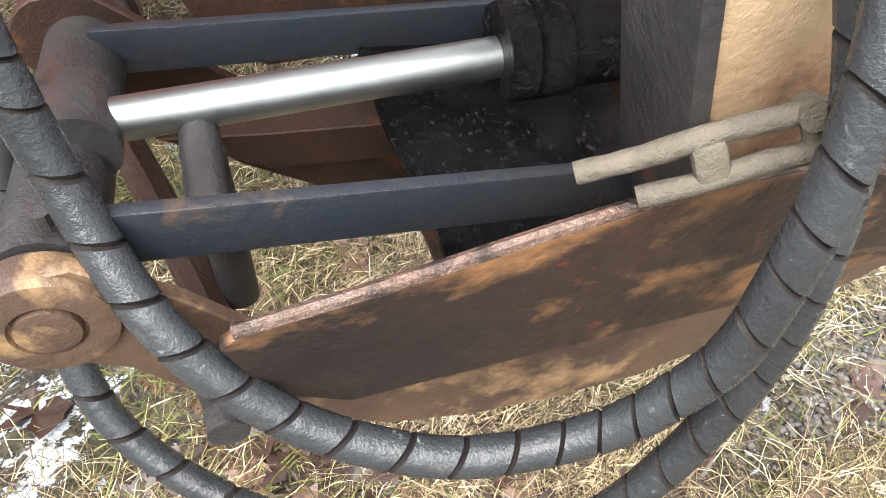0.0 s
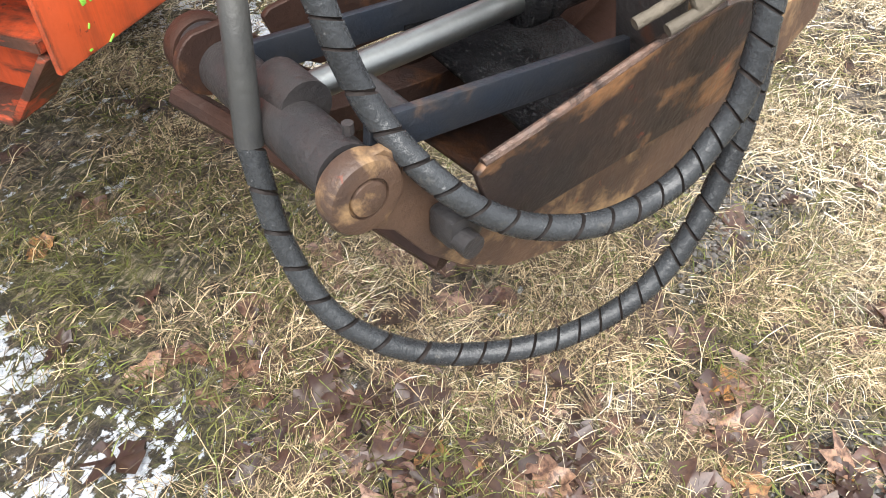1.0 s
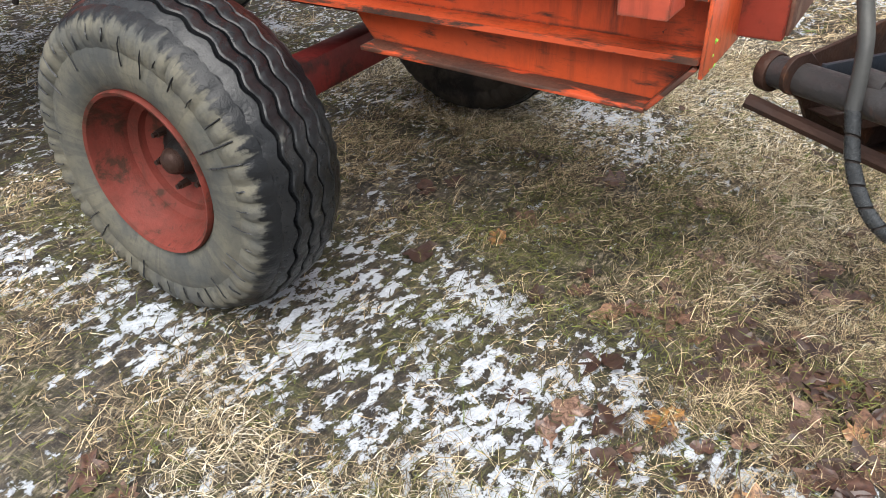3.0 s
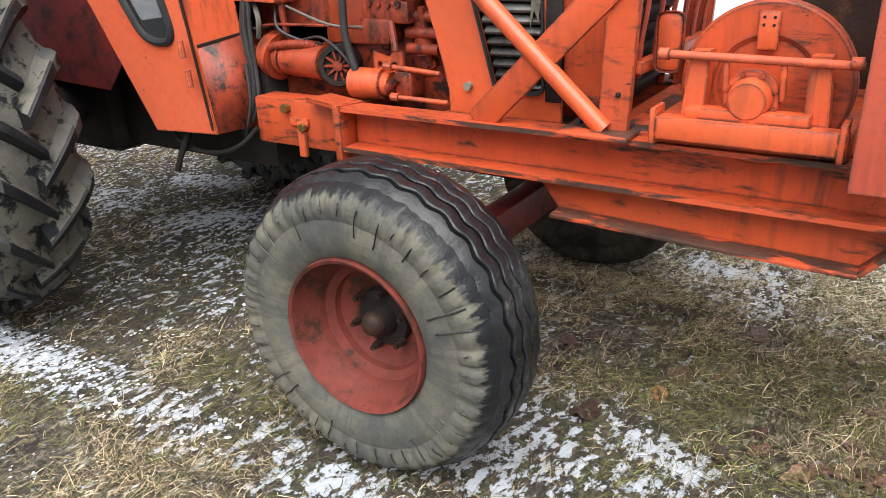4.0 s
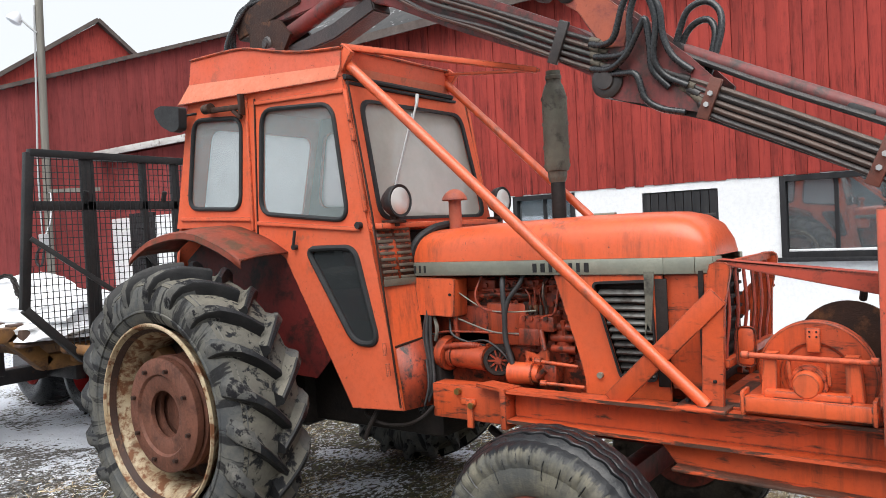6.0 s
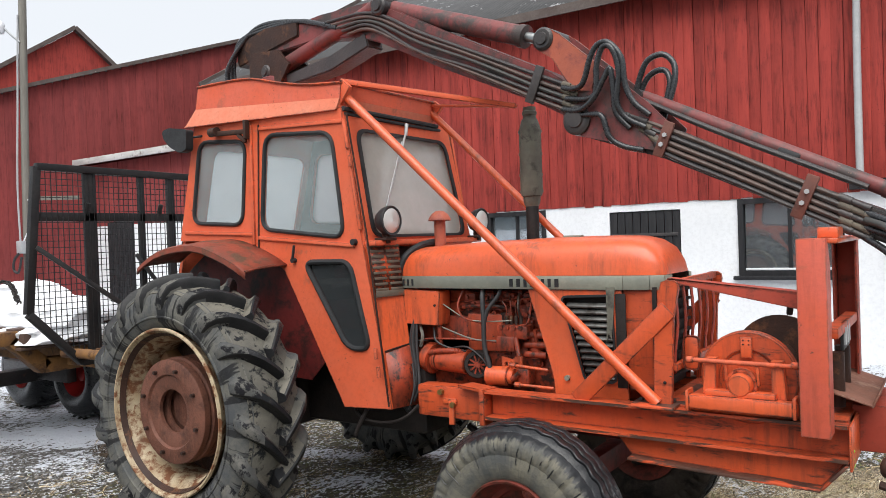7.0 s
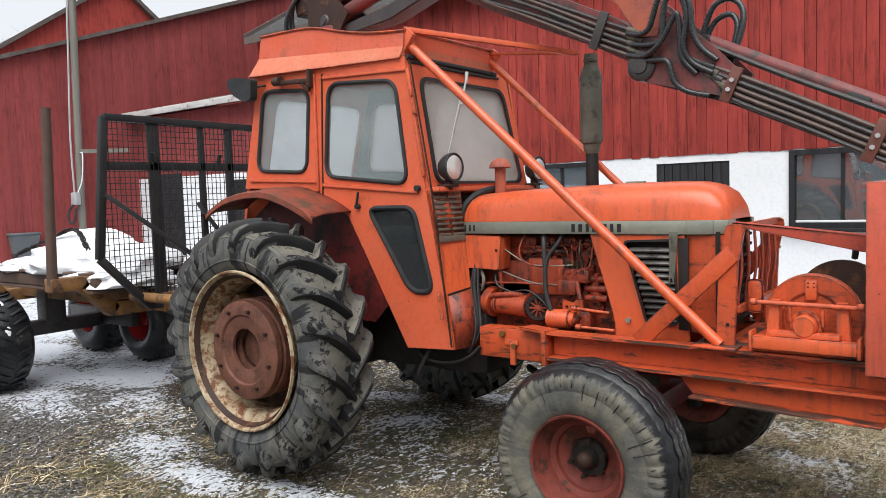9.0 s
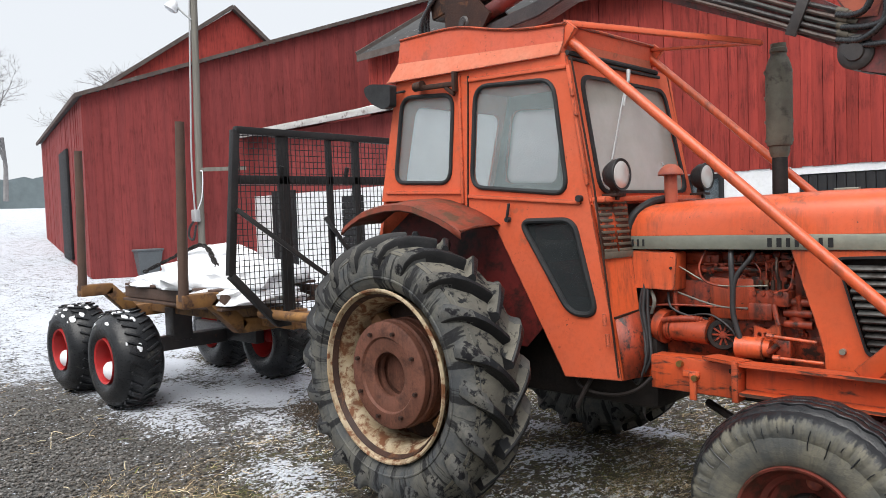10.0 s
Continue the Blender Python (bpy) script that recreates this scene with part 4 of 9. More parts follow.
def wing():
    """The low wing between the barns, white below and red above, with a snowy eave."""
    Y, X0, X1, EAVE = 5.6, -13.4, -6.6, 3.55
    w = thing("wall_wing", "low barn wing, white base and red boards under a snowy eave", "barn wall", (-10, Y, 0), kind="structure")
    bm = B()
    box(bm, ((X0 + X1) / 2, Y + 0.15, 0.85), (X1 - X0, 0.3, 2.7))
    part("base_wall", bm, WHITE_WALL, w)
    x = X0
    rnd = random.Random(8)
    first = None
    while x < X1:
        m = Matrix.Translation(Vector((x + 0.09, Y + 0.03 + rnd.uniform(-0.006, 0.006), 2.85)) - w.location)
        if first is None:
            first = part("board", box(B(), (0, 0, 0), (0.178, 0.03, 1.4)), BARN_RED_OLD, w, base=(0, 0, 0))
            first.matrix_basis = m
        else:
            again("board", first, w, m)
        x += 0.18
    bm = B()
    box(bm, ((X0 + X1) / 2, Y + 0.2, 2.85), (X1 - X0, 0.2, 1.3))
    part("board_backing", bm, BARN_RED_OLD, w)
    bm = B()
    box(bm, ((X0 + X1) / 2, Y + 0.75, EAVE + 0.28), (X1 - X0 + 0.4, 2.1, 0.07), Matrix.Rotation(radians(15), 3, "X"))
    solid("roof_wing", bm, FASCIA, "dark lean-to roof of the barn wing", "roof", "structure")
    bm = B()
    box(bm, ((X0 + X1) / 2, Y - 0.285, EAVE + 0.045), (X1 - X0 + 0.4, 0.03, 0.13), None, 0.004)
    solid("trim_wing_eave", bm, WEATHERED, "pale weathered eave board of the wing", "trim", "structure")
    bm = B()
    box(bm, (X1 - 1.35, Y + 0.75, EAVE + 0.33), (2.9, 2.05, 0.03), Matrix.Rotation(radians(15), 3, "X"), 0.012)
    solid("snow_on_wing", bm, SNOW, "thin snow along the wing roof", "snow", "stuff")
    d = thing("door_2", "dark boarded door in the white wing wall", "door", (-11.0, Y, 0.5), kind="structure")
    for i in range(5):
        bm = B()
        box(bm, (-11.35 + 0.18 * i, Y - 0.02, 1.40), (0.17, 0.04, 1.75), None, 0.006)
        part("plank", bm, BLACK_BOARD, d)
    d = thing("door_3", "dark slatted shutter in the white wing wall", "shutter", (-8.61, Y, 0.85), kind="structure")
    for i in range(9):
        bm = B()
        box(bm, (-8.61, Y - 0.02, 0.92 + 0.135 * i), (0.64, 0.04, 0.125), None, 0.006)
        part("plank", bm, BLACK_BOARD, d)


def barn_left():
    """The barn past the trailer: a gable end and a long side, with another gable behind it."""
    C, s, g = Vector((-13.0, 2.2, 0)), Vector((-0.973, 0.23, 0)), Vector((0.23, 0.973, 0))
    w = thing("wall_barn_gable", "weathered red boarded gable end of a barn", "barn wall", C, kind="structure")

    def top(a):
        return 4.33 + 0.345 * a if a < 12 else 8.47 - 0.345 * (a - 12)
    first, a, rnd = None, 0.0, random.Random(2)
    while a < 16:
        z1 = top(a + 0.08)
        p = C + g * (a + 0.08) - s * rnd.uniform(-0.004, 0.01)
        m = Matrix.Translation(Vector((p.x, p.y, 0.2)) - C) @ Matrix.Rotation(math.atan2(g.y, g.x), 4, "Z") @ Matrix.Diagonal((1, 1, z1 - 0.2, 1))
        if first is None:
            first = part("board", box(B(), (0, 0, 0.5), (0.1575, 0.03, 1.0)), BARN_RED_OLD, w, base=(0, 0, 0))
            first.matrix_basis = m
        else:
            again("board", first, w, m)
        a += 0.16
    bm = B()
    bar(bm, C + s * 0.09 + g * 0 + Vector((0, 0, 2.2)), C + s * 0.09 + g * 16 + Vector((0, 0, 2.2)), 0.1, 4.0)
    part("backing", bm, BARN_RED_OLD, w)
    w2 = thing("wall_barn_side", "long red boarded barn side with a dark door", "barn wall", C, kind="structure")
    first, a = None, 0.0
    while a < 9.4:
        p = C + s * (a + 0.09) + g * rnd.uniform(-0.008, 0.008)
        m = Matrix.Translation(Vector((p.x, p.y, 2.45)) - C) @ Matrix.Rotation(math.atan2(s.y, s.x), 4, "Z")
        if first is None:
            first = part("board", box(B(), (0, 0, 0), (0.178, 0.05, 3.7)), BARN_RED_OLD, w2, base=(0, 0, 0))
            first.matrix_basis = m
        else:
            again("board", first, w2, m)
        a += 0.18
    bm = B()
    p = C + s * 3.4 - g * 0.06
    box(bm, (p.x, p.y, 2.2), (1.6, 0.06, 2.6), Matrix.Rotation(math.atan2(s.y, s.x), 3, "Z"), 0.01)
    d = thing("door_4", "tall dark sliding door on the barn side", "door", (p.x, p.y, 0.9), kind="structure")
    part("leaf", bm, BLACK_BOARD, d)
    # roof planes with fascia boards and a thin snow edge
    bm = B()
    up = Vector((0, 0, 1))
    e0, e1 = C - s * 0.15 - g * 0.15 + up * (top(-0.15)), C + s * 9.6 - g * 0.15 + up * (top(-0.15))
    r0, r1 = C - s * 0.15 + g * 12 + up * top(12), C + s * 9.6 + g * 12 + up * top(12)
    for th in (0.0, 0.05):
        vs = [bm.verts.new(q + up * th) for q in (e0, e1, r1, r0)]
        bm.faces.new(vs)
    solid("roof_barn_left", bm, ROOF_GREY, "dark roof of the weathered barn", "roof", "structure")
    bm = B()
    bar(bm, e0 + up * 0.03, r0 + up * 0.03, 0.05, 0.08, up=(0, 0, 1))
    bar(bm, e0 + up * 0.02, e1 + up * 0.02, 0.05, 0.08)
    solid("trim_verge_left", bm, FASCIA, "weathered verge and eave boards edged with snow", "trim", "structure")
    # the gable behind
    Q = Vector((-25.0, 6.6, 0))
    bm = B()
    pk = Q + g * 5.65
    for off in (0.0, 0.3):
        vs = [bm.verts.new(q - s * -off) for q in (Q, Q + g * 9.0, Q + g * 9.0 + up * 7.0, pk + up * 10.0, Q + up * 6.1)]
        bm.faces.new(vs)
    bmesh.ops.recalc_face_normals(bm, faces=bm.faces)
    solid("wall_far_gable", bm, BARN_RED, "far red barn gable above the lower roof", "barn wall", "structure")
    bm = B()
    bar(bm, Q - s * 0.1 - g * 0.5 + up * 5.8, pk - s * 0.1 + up * 10.1, 0.3, 0.14)
    bar(bm, pk - s * 0.1 + up * 10.1, Q - s * 0.1 + g * 9.4 + up * 6.75, 0.3, 0.14)
    solid("trim_far_gable", bm, FASCIA, "dark roof edge of the far gable", "trim", "structure")


barn_front()
wing()
barn_left()


# ---- tractor ----
MID = -0.14  # the tractor's middle line
tractor = thing("tractor", "worn orange forestry tractor with cab, front winch and roof crane", "tractor", (0, 0, 0))


def rear_wheel(side):
    """side -1: the near wheel. Built about its axle, outer face towards side * y."""
    cy = -1.05 if side < 0 else 0.77
    cx, cz, R, half = 0.03, 0.765, 0.694, 0.185
    o = side
    wheel = part("rear_wheel", turned(B(), (cx, cy, cz), (0, o, 0), [(-0.30, 0.11), (0.05, 0.11)], 20), HUB_BROWN, tractor, "tall rear wheel with brown iron weights")
    prof = [(-half + 0.03, 0.46), (-half - 0.005, 0.50), (-half - 0.013, 0.535), (-half - 0.015, 0.57), (-half + 0.002, 0.632), (-half + 0.03, 0.668), (-0.06, R), (0.06, R), (half - 0.03, 0.668), (half - 0.002, 0.632), (half + 0.015, 0.57), (half + 0.013, 0.535), (half + 0.005, 0.50), (half - 0.03, 0.46)]
    tyre = part("tyre", turned(B(), (cx, cy, cz), (0, o, 0), prof, 72, closed=True), REAR_TYRE, wheel, "cracked grey-black tractor tyre with deep bar lugs")
    mud = turned(B(), (cx, cy, cz), (0, o, 0), [(-half + 0.035, 0.662), (-half + 0.035, 0.671), (-0.06, R + 0.004), (0.06, R + 0.004), (half - 0.035, 0.671), (half - 0.014, 0.654), (half - 0.02, 0.646)], 72, closed=True)
    part("tread_mud", mud, TREAD_MUD, tyre, "dried tan mud between the lugs")
    bead = turned(B(), (cx, cy, cz), (0, o, 0), [(half + 0.006, 0.515), (half + 0.017, 0.520), (half + 0.017, 0.527), (half + 0.008, 0.532)], 72, closed=True)
    part("wall_ridge", bead, REAR_TYRE, tyre)
    # one bar lug: from past the middle of the tread over the shoulder and down the wall
    stations = [  # base radius, across, up (radial, axial), height, angle, half width
        (0.690, -0.014, 1.0, 0.0, 0.070, 0.00, 0.016), (0.692, 0.035, 1.0, 0.0, 0.068, -0.070, 0.018), (0.690, 0.085, 1.0, 0.05, 0.064, -0.140, 0.020), (0.680, 0.130, 0.97, 0.22, 0.059, -0.205, 0.023),
        (0.658, 0.166, 0.85, 0.5, 0.052, -0.255, 0.027), (0.632, 0.182, 0.6, 0.8, 0.036, -0.285, 0.029), (0.600, 0.190, 0.25, 0.97, 0.018, -0.305, 0.027), (0.562, 0.194, 0.0, 1.0, 0.004, -0.315, 0.021)]
    bm = B()
    rows = []
    for rb, across, ur, ua, hgt, ang, wid in stations:
        cut = []
        for up_, dw in ((0.0, -wid - 0.044), (0.42, -wid - 0.014), (0.86, -wid - 0.004), (1.0, -wid + 0.006), (1.0, wid - 0.007), (0.86, wid), (0.35, wid + 0.005), (0.0, wid + 0.014)):
            r, a = rb + ur * hgt * up_, ang + dw / rb
            cut.append(bm.verts.new((r * math.sin(a), o * (across + ua * hgt * up_), r * math.cos(a))))
        rows.append(cut)
    for i, (a, b) in enumerate(zip(rows, rows[1:])):
        for k, mi in enumerate((0, 0, 2, 1, 2, 2, 2, 0) if i < 3 else (3, 3, 3, 3, 2, 2, 3, 3)):
            bm.faces.new((a[k], a[(k + 1) % 8], b[(k + 1) % 8], b[k])).material_index = mi
    bm.faces.new(rows[0][::-1]).material_index = 2
    bm.faces.new(rows[-1]).material_index = 0
    bmesh.ops.recalc_face_normals(bm, faces=bm.faces)
    other = bm.copy()
    bmesh.ops.scale(other, vec=(1, -1, 1), verts=other.verts)
    bmesh.ops.recalc_face_normals(other, faces=other.faces)
    lug_a = part("lug", bm, TREAD_MUD, tyre, base=(0, 0, 0))
    lug_b = part("lug", other, TREAD_MUD, tyre, base=(0, 0, 0))
    for lug in (lug_a, lug_b):
        lug.data.materials.append(LUG_TOP)
        lug.data.materials.append(LUG_SIDE)
        lug.data.materials.append(LUG_WALL)
    count = 20
    wear = random.Random(21)
    for k in range(count):
        for lug, shift in ((lug_a, 0.0), (lug_b, 0.5)):
            worn = wear.uniform(0.985, 1.0)
            m = Matrix.Translation((cx, cy, cz)) @ Matrix.Rotation(2 * math.pi * (k + shift) / count + wear.uniform(-0.008, 0.008), 4, "Y") @ Matrix.Diagonal((worn, 1, worn, 1))
            if k == 0:
                lug.matrix_basis = m
            else:
                again("lug", lug, tyre, m)
    rim = turned(B(), (cx, cy, cz), (0, o, 0), [(0.185, 0.462), (0.195, 0.455), (0.185, 0.445), (0.165, 0.425), (0.13, 0.415), (0.10, 0.39), (0.02, 0.37), (-0.10, 0.385), (-0.17, 0.43), (-0.185, 0.46), (-0.16, 0.462), (-0.09, 0.41), (0.02, 0.395), (0.11, 0.425), (0.15, 0.44)], 64, closed=True)
    part("rim", rim, CREAM, wheel, "cream rim streaked with rust")
    lip = turned(B(), (cx, cy, cz), (0, o, 0), [(0.187, 0.464), (0.199, 0.458), (0.199, 0.450), (0.188, 0.443), (0.178, 0.455)], 64, closed=True)
    part("rim_lip", lip, CREAM, wheel, "pale rim lip")
    band = turned(B(), (cx, cy, cz), (0, o, 0), [(0.150, 0.418), (0.176, 0.434), (0.180, 0.4325), (0.150, 0.4150)], 64, closed=True)
    part("rim_band", band, RUST_DARK, wheel, "rusty band inside the rim")
    disc = turned(B(), (cx, cy, cz), (0, o, 0), [(-0.10, 0.392), (-0.085, 0.385), (-0.06, 0.28), (-0.055, 0.10), (-0.09, 0.10), (-0.09, 0.28), (-0.115, 0.385)], 48, closed=True)
    # dark rust colour also carries the shade deep inside the rim
    part("wheel_disc", disc, RUST_DARK, wheel, "rusty wheel disc, recess shade put into its colour")
    for k in range(4):
        a = 2 * math.pi * k / 4 + 0.8
        bm = B()
        box(bm, (cx + 0.36 * math.sin(a), cy - o * 0.03, cz + 0.36 * math.cos(a)), (0.10, 0.09, 0.10), Matrix.Rotation(a, 3, "Y"), 0.008)
        part("rim_clamp", bm, OCHRE, wheel, "ochre rim clamp")
    for y0, y1, r in ((-0.055, -0.005, 0.29), (0.0, 0.05, 0.285), (0.054, 0.10, 0.292), (0.104, 0.155, 0.285)):
        w = turned(B(), (cx, cy, cz), (0, o, 0), [(y0, 0.135), (y0, r - 0.012), (y0 + 0.008, r), (y1 - 0.008, r), (y1, r - 0.012), (y1, 0.205), (y1 - 0.012, 0.195), (y1 - 0.012, 0.145), (y1 - 0.02, 0.12), (y0 + 0.01, 0.12)], 48, closed=True)
        part("wheel_weight", w, HUB_BROWN, wheel, "round brown cast-iron wheel weight")
    bolt = None
    for k in range(8):
        a = 2 * math.pi * k / 8 + 0.3
        p = Matrix.Translation((cx + 0.235 * math.sin(a), cy + o * 0.16, cz + 0.235 * math.cos(a)))
        if bolt is None:
            bm = B()
            rod(bm, (0, -0.015, 0), (0, 0.008, 0), 0.011, seg=6)
            bolt = part("bolt", bm, RUST_DARK, wheel, base=(0, 0, 0))
            bolt.matrix_basis = p
        else:
            again("bolt", bolt, wheel, p)


def front_wheel(side):
    cy = -0.915 if side < 0 else 0.635
    cx, cz, R, half = 2.045, 0.432, 0.428, 0.145
    wall_mat = FRONT_TYRE if side < 0 else TYRE_MUDDY
    o = side
    bm = turned(B(), (cx, cy, cz), (0, o, 0), [(-0.12, 0.08), (-0.02, 0.086), (0.004, 0.086), (0.013, 0.080), (0.015, 0.052), (0.040, 0.044), (0.05, 0.038), (0.05, 0.0)], 28)
    wheel = part("front_wheel", bm, DARK, tractor, "front wheel with a greasy black hub")
    prof = [(-half + 0.02, 0.215), (-half, 0.235), (-half - 0.012, 0.30), (-half + 0.004, 0.355), (-half + 0.03, 0.395), (-0.075, R - 0.022), (0, R - 0.012), (0.075, R - 0.022), (half - 0.03, 0.395), (half - 0.004, 0.355), (half + 0.012, 0.30), (half, 0.235), (half - 0.02, 0.215)]
    tyre = part("tyre", turned(B(), (cx, cy, cz), (0, o, 0), prof, 80, closed=True), wall_mat, wheel, "muddy grey tyre with zigzag ribs and split walls")
    # zigzag ribs round the tread
    seg = 192
    for y0, w in ((-0.089, 0.0375), (-0.0445, 0.0375), (0.0, 0.0375), (0.0445, 0.0375), (0.089, 0.0375)):
        bm = B()
        rings = []
        for k in range(seg):
            a = 2 * math.pi * k / seg
            zig = 0.0065 * (-1.0, -0.7, 0.3, 1.0, 0.7, -0.3)[k % 6]
            rr = R + 0.010 - 0.9 * (abs(y0) ** 2)
            ringv = []
            for dy, dr in ((-w / 2, -0.03), (-w / 2, -0.003), (-w / 2 + 0.004, 0.0), (w / 2 - 0.004, 0.0), (w / 2, -0.003), (w / 2, -0.03)):
                yy = y0 + dy + zig
                drop = 1.4 * max(0, abs(yy) - 0.06) ** 2 * 6
                ringv.append(bm.verts.new((cx + (rr + dr - drop) * math.sin(a), cy + o * yy, cz + (rr + dr - drop) * math.cos(a))))
            rings.append(ringv)
        for k in range(seg):
            a, b = rings[k], rings[(k + 1) % seg]
            for j in range(5):
                bm.faces.new((a[j], a[j + 1], b[j + 1], b[j]))
        bmesh.ops.recalc_face_normals(bm, faces=bm.faces)
        part("rib", bm, RUBBER_TREAD, tyre, "dark zigzag tread rib")
    # worn shoulder: blocks melted into one scalloped band, deeper notches towards the wall
    rnd = random.Random(3)
    count, fine = 46, 6
    tone = [(rnd.uniform(0.55, 1.0), rnd.uniform(-0.10, 0.10), rnd.uniform(-0.010, 0.010)) for _ in range(count)]
    span = [(0.108, 0.414, 0.000, 0.0), (0.124, 0.404, 0.004, 0.25), (0.140, 0.389, 0.007, 0.7), (0.150, 0.370, 0.009, 1.0), (0.1545, 0.352, 0.007, 1.0), (0.1555, 0.336, 0.003, 0.8), (0.1560, 0.326, -0.003, 0.0)]
    for face in (1, -1):
        bm = B()
        rings = []
        for k in range(count * fine):
            blk, u = k // fine, (k % fine) / fine
            depth, lean, reach = tone[blk]
            notch = math.exp(-((u - 0.08) / 0.13) ** 2) + math.exp(-((u - 1.08) / 0.13) ** 2)
            row = []
            for across, r, proud, deep in span:
                a = 2 * math.pi * (blk + u) / count + lean * 0.05 * deep
                h = proud - 0.0085 * notch * deep * depth + 0.0025 * deep * math.sin(math.pi * u)
                row.append(bm.verts.new((cx + (r + 0.55 * h + reach * deep * 0.4 * (r < 0.36)) * math.sin(a), cy + o * face * (across - 0.005 + 0.85 * h), cz + (r + 0.55 * h + reach * deep * 0.4 * (r < 0.36)) * math.cos(a))))
            rings.append(row)
        for k in range(len(rings)):
            a, b = rings[k], rings[(k + 1) % len(rings)]
            for j in range(len(span) - 1):
                bm.faces.new((a[j], a[j + 1], b[j + 1], b[j]))
        bmesh.ops.recalc_face_normals(bm, faces=bm.faces)
        part("shoulder", bm, wall_mat, tyre, "worn scalloped shoulder, wet black above and dusty below")
    # cracks split straight down the wall from the shoulder notches
    for k in range(40 if side < 0 else 0):
        a = 2 * math.pi * (k + 0.08) / 40 + rnd.uniform(-0.03, 0.03)
        r1 = rnd.uniform(0.365, 0.395)
        r0 = rnd.uniform(0.275, 0.335) if k % 3 else rnd.uniform(0.335, 0.35)
        pts = []
        for t in (0, 0.25, 0.5, 0.75, 1):
            r = r0 + (r1 - r0) * t
            y = cy + o * (half + 0.0138 - max(0, r - 0.358) * 0.45)
            aa = a + rnd.uniform(-0.006, 0.006)
            pts.append((cx + r * math.sin(aa), y, cz + r * math.cos(aa)))
        part("wall_crack", tube(B(), pts, rnd.uniform(0.0014, 0.0028), 4, 2), RUBBER_TREAD, tyre)
    rim = turned(B(), (cx, cy, cz), (0, o, 0), [(0.142, 0.222), (0.15, 0.219), (0.146, 0.210), (0.125, 0.203), (0.10, 0.197), (0.075, 0.178), (0.05, 0.172), (0.035, 0.150), (0.015, 0.146), (0.0, 0.125), (-0.01, 0.08), (-0.03, 0.06), (-0.05, 0.06), (-0.03, 0.13), (-0.14, 0.215)], 56, closed=True)
    part("rim", rim, RIM_RED, wheel, "stepped rim in rusty red paint")
    cap = turned(B(), (cx, cy, cz), (0, o, 0), [(0.045, 0.038), (0.058, 0.036), (0.072, 0.028), (0.079, 0.015), (0.081, 0.0)], 24)
    part("hub_cap", cap, RUST_DARK, wheel, "rusty domed hub cap")
    stud = None
    for k in range(6):
        a = 2 * math.pi * k / 6 + 0.2
        p = Matrix.Translation((cx + 0.085 * math.sin(a), cy + o * 0.010, cz + 0.085 * math.cos(a)))
        if stud is None:
            bm = B()
            rod(bm, (0, 0, 0), (0, o * 0.028, 0), 0.013, 0.011, 6)
            rod(bm, (0, o * 0.02, 0), (0, o * 0.04, 0), 0.007, seg=8)
            stud = part("wheel_nut", bm, RUST_DARK, wheel, base=(0, 0, 0))
            stud.matrix_basis = p
        else:
            again("wheel_nut", stud, wheel, p)
    bm = B()
    bmesh.ops.create_icosphere(bm, subdivisions=2, radius=0.032, matrix=Matrix.Translation((cx + 0.02, cy + o * 0.0, cz + 0.135)))
    part("rim_boss", bm, CHEEK, wheel, "smooth knob on the rim")


for s_ in (-1, 1):
    rear_wheel(s_)
    front_wheel(s_)


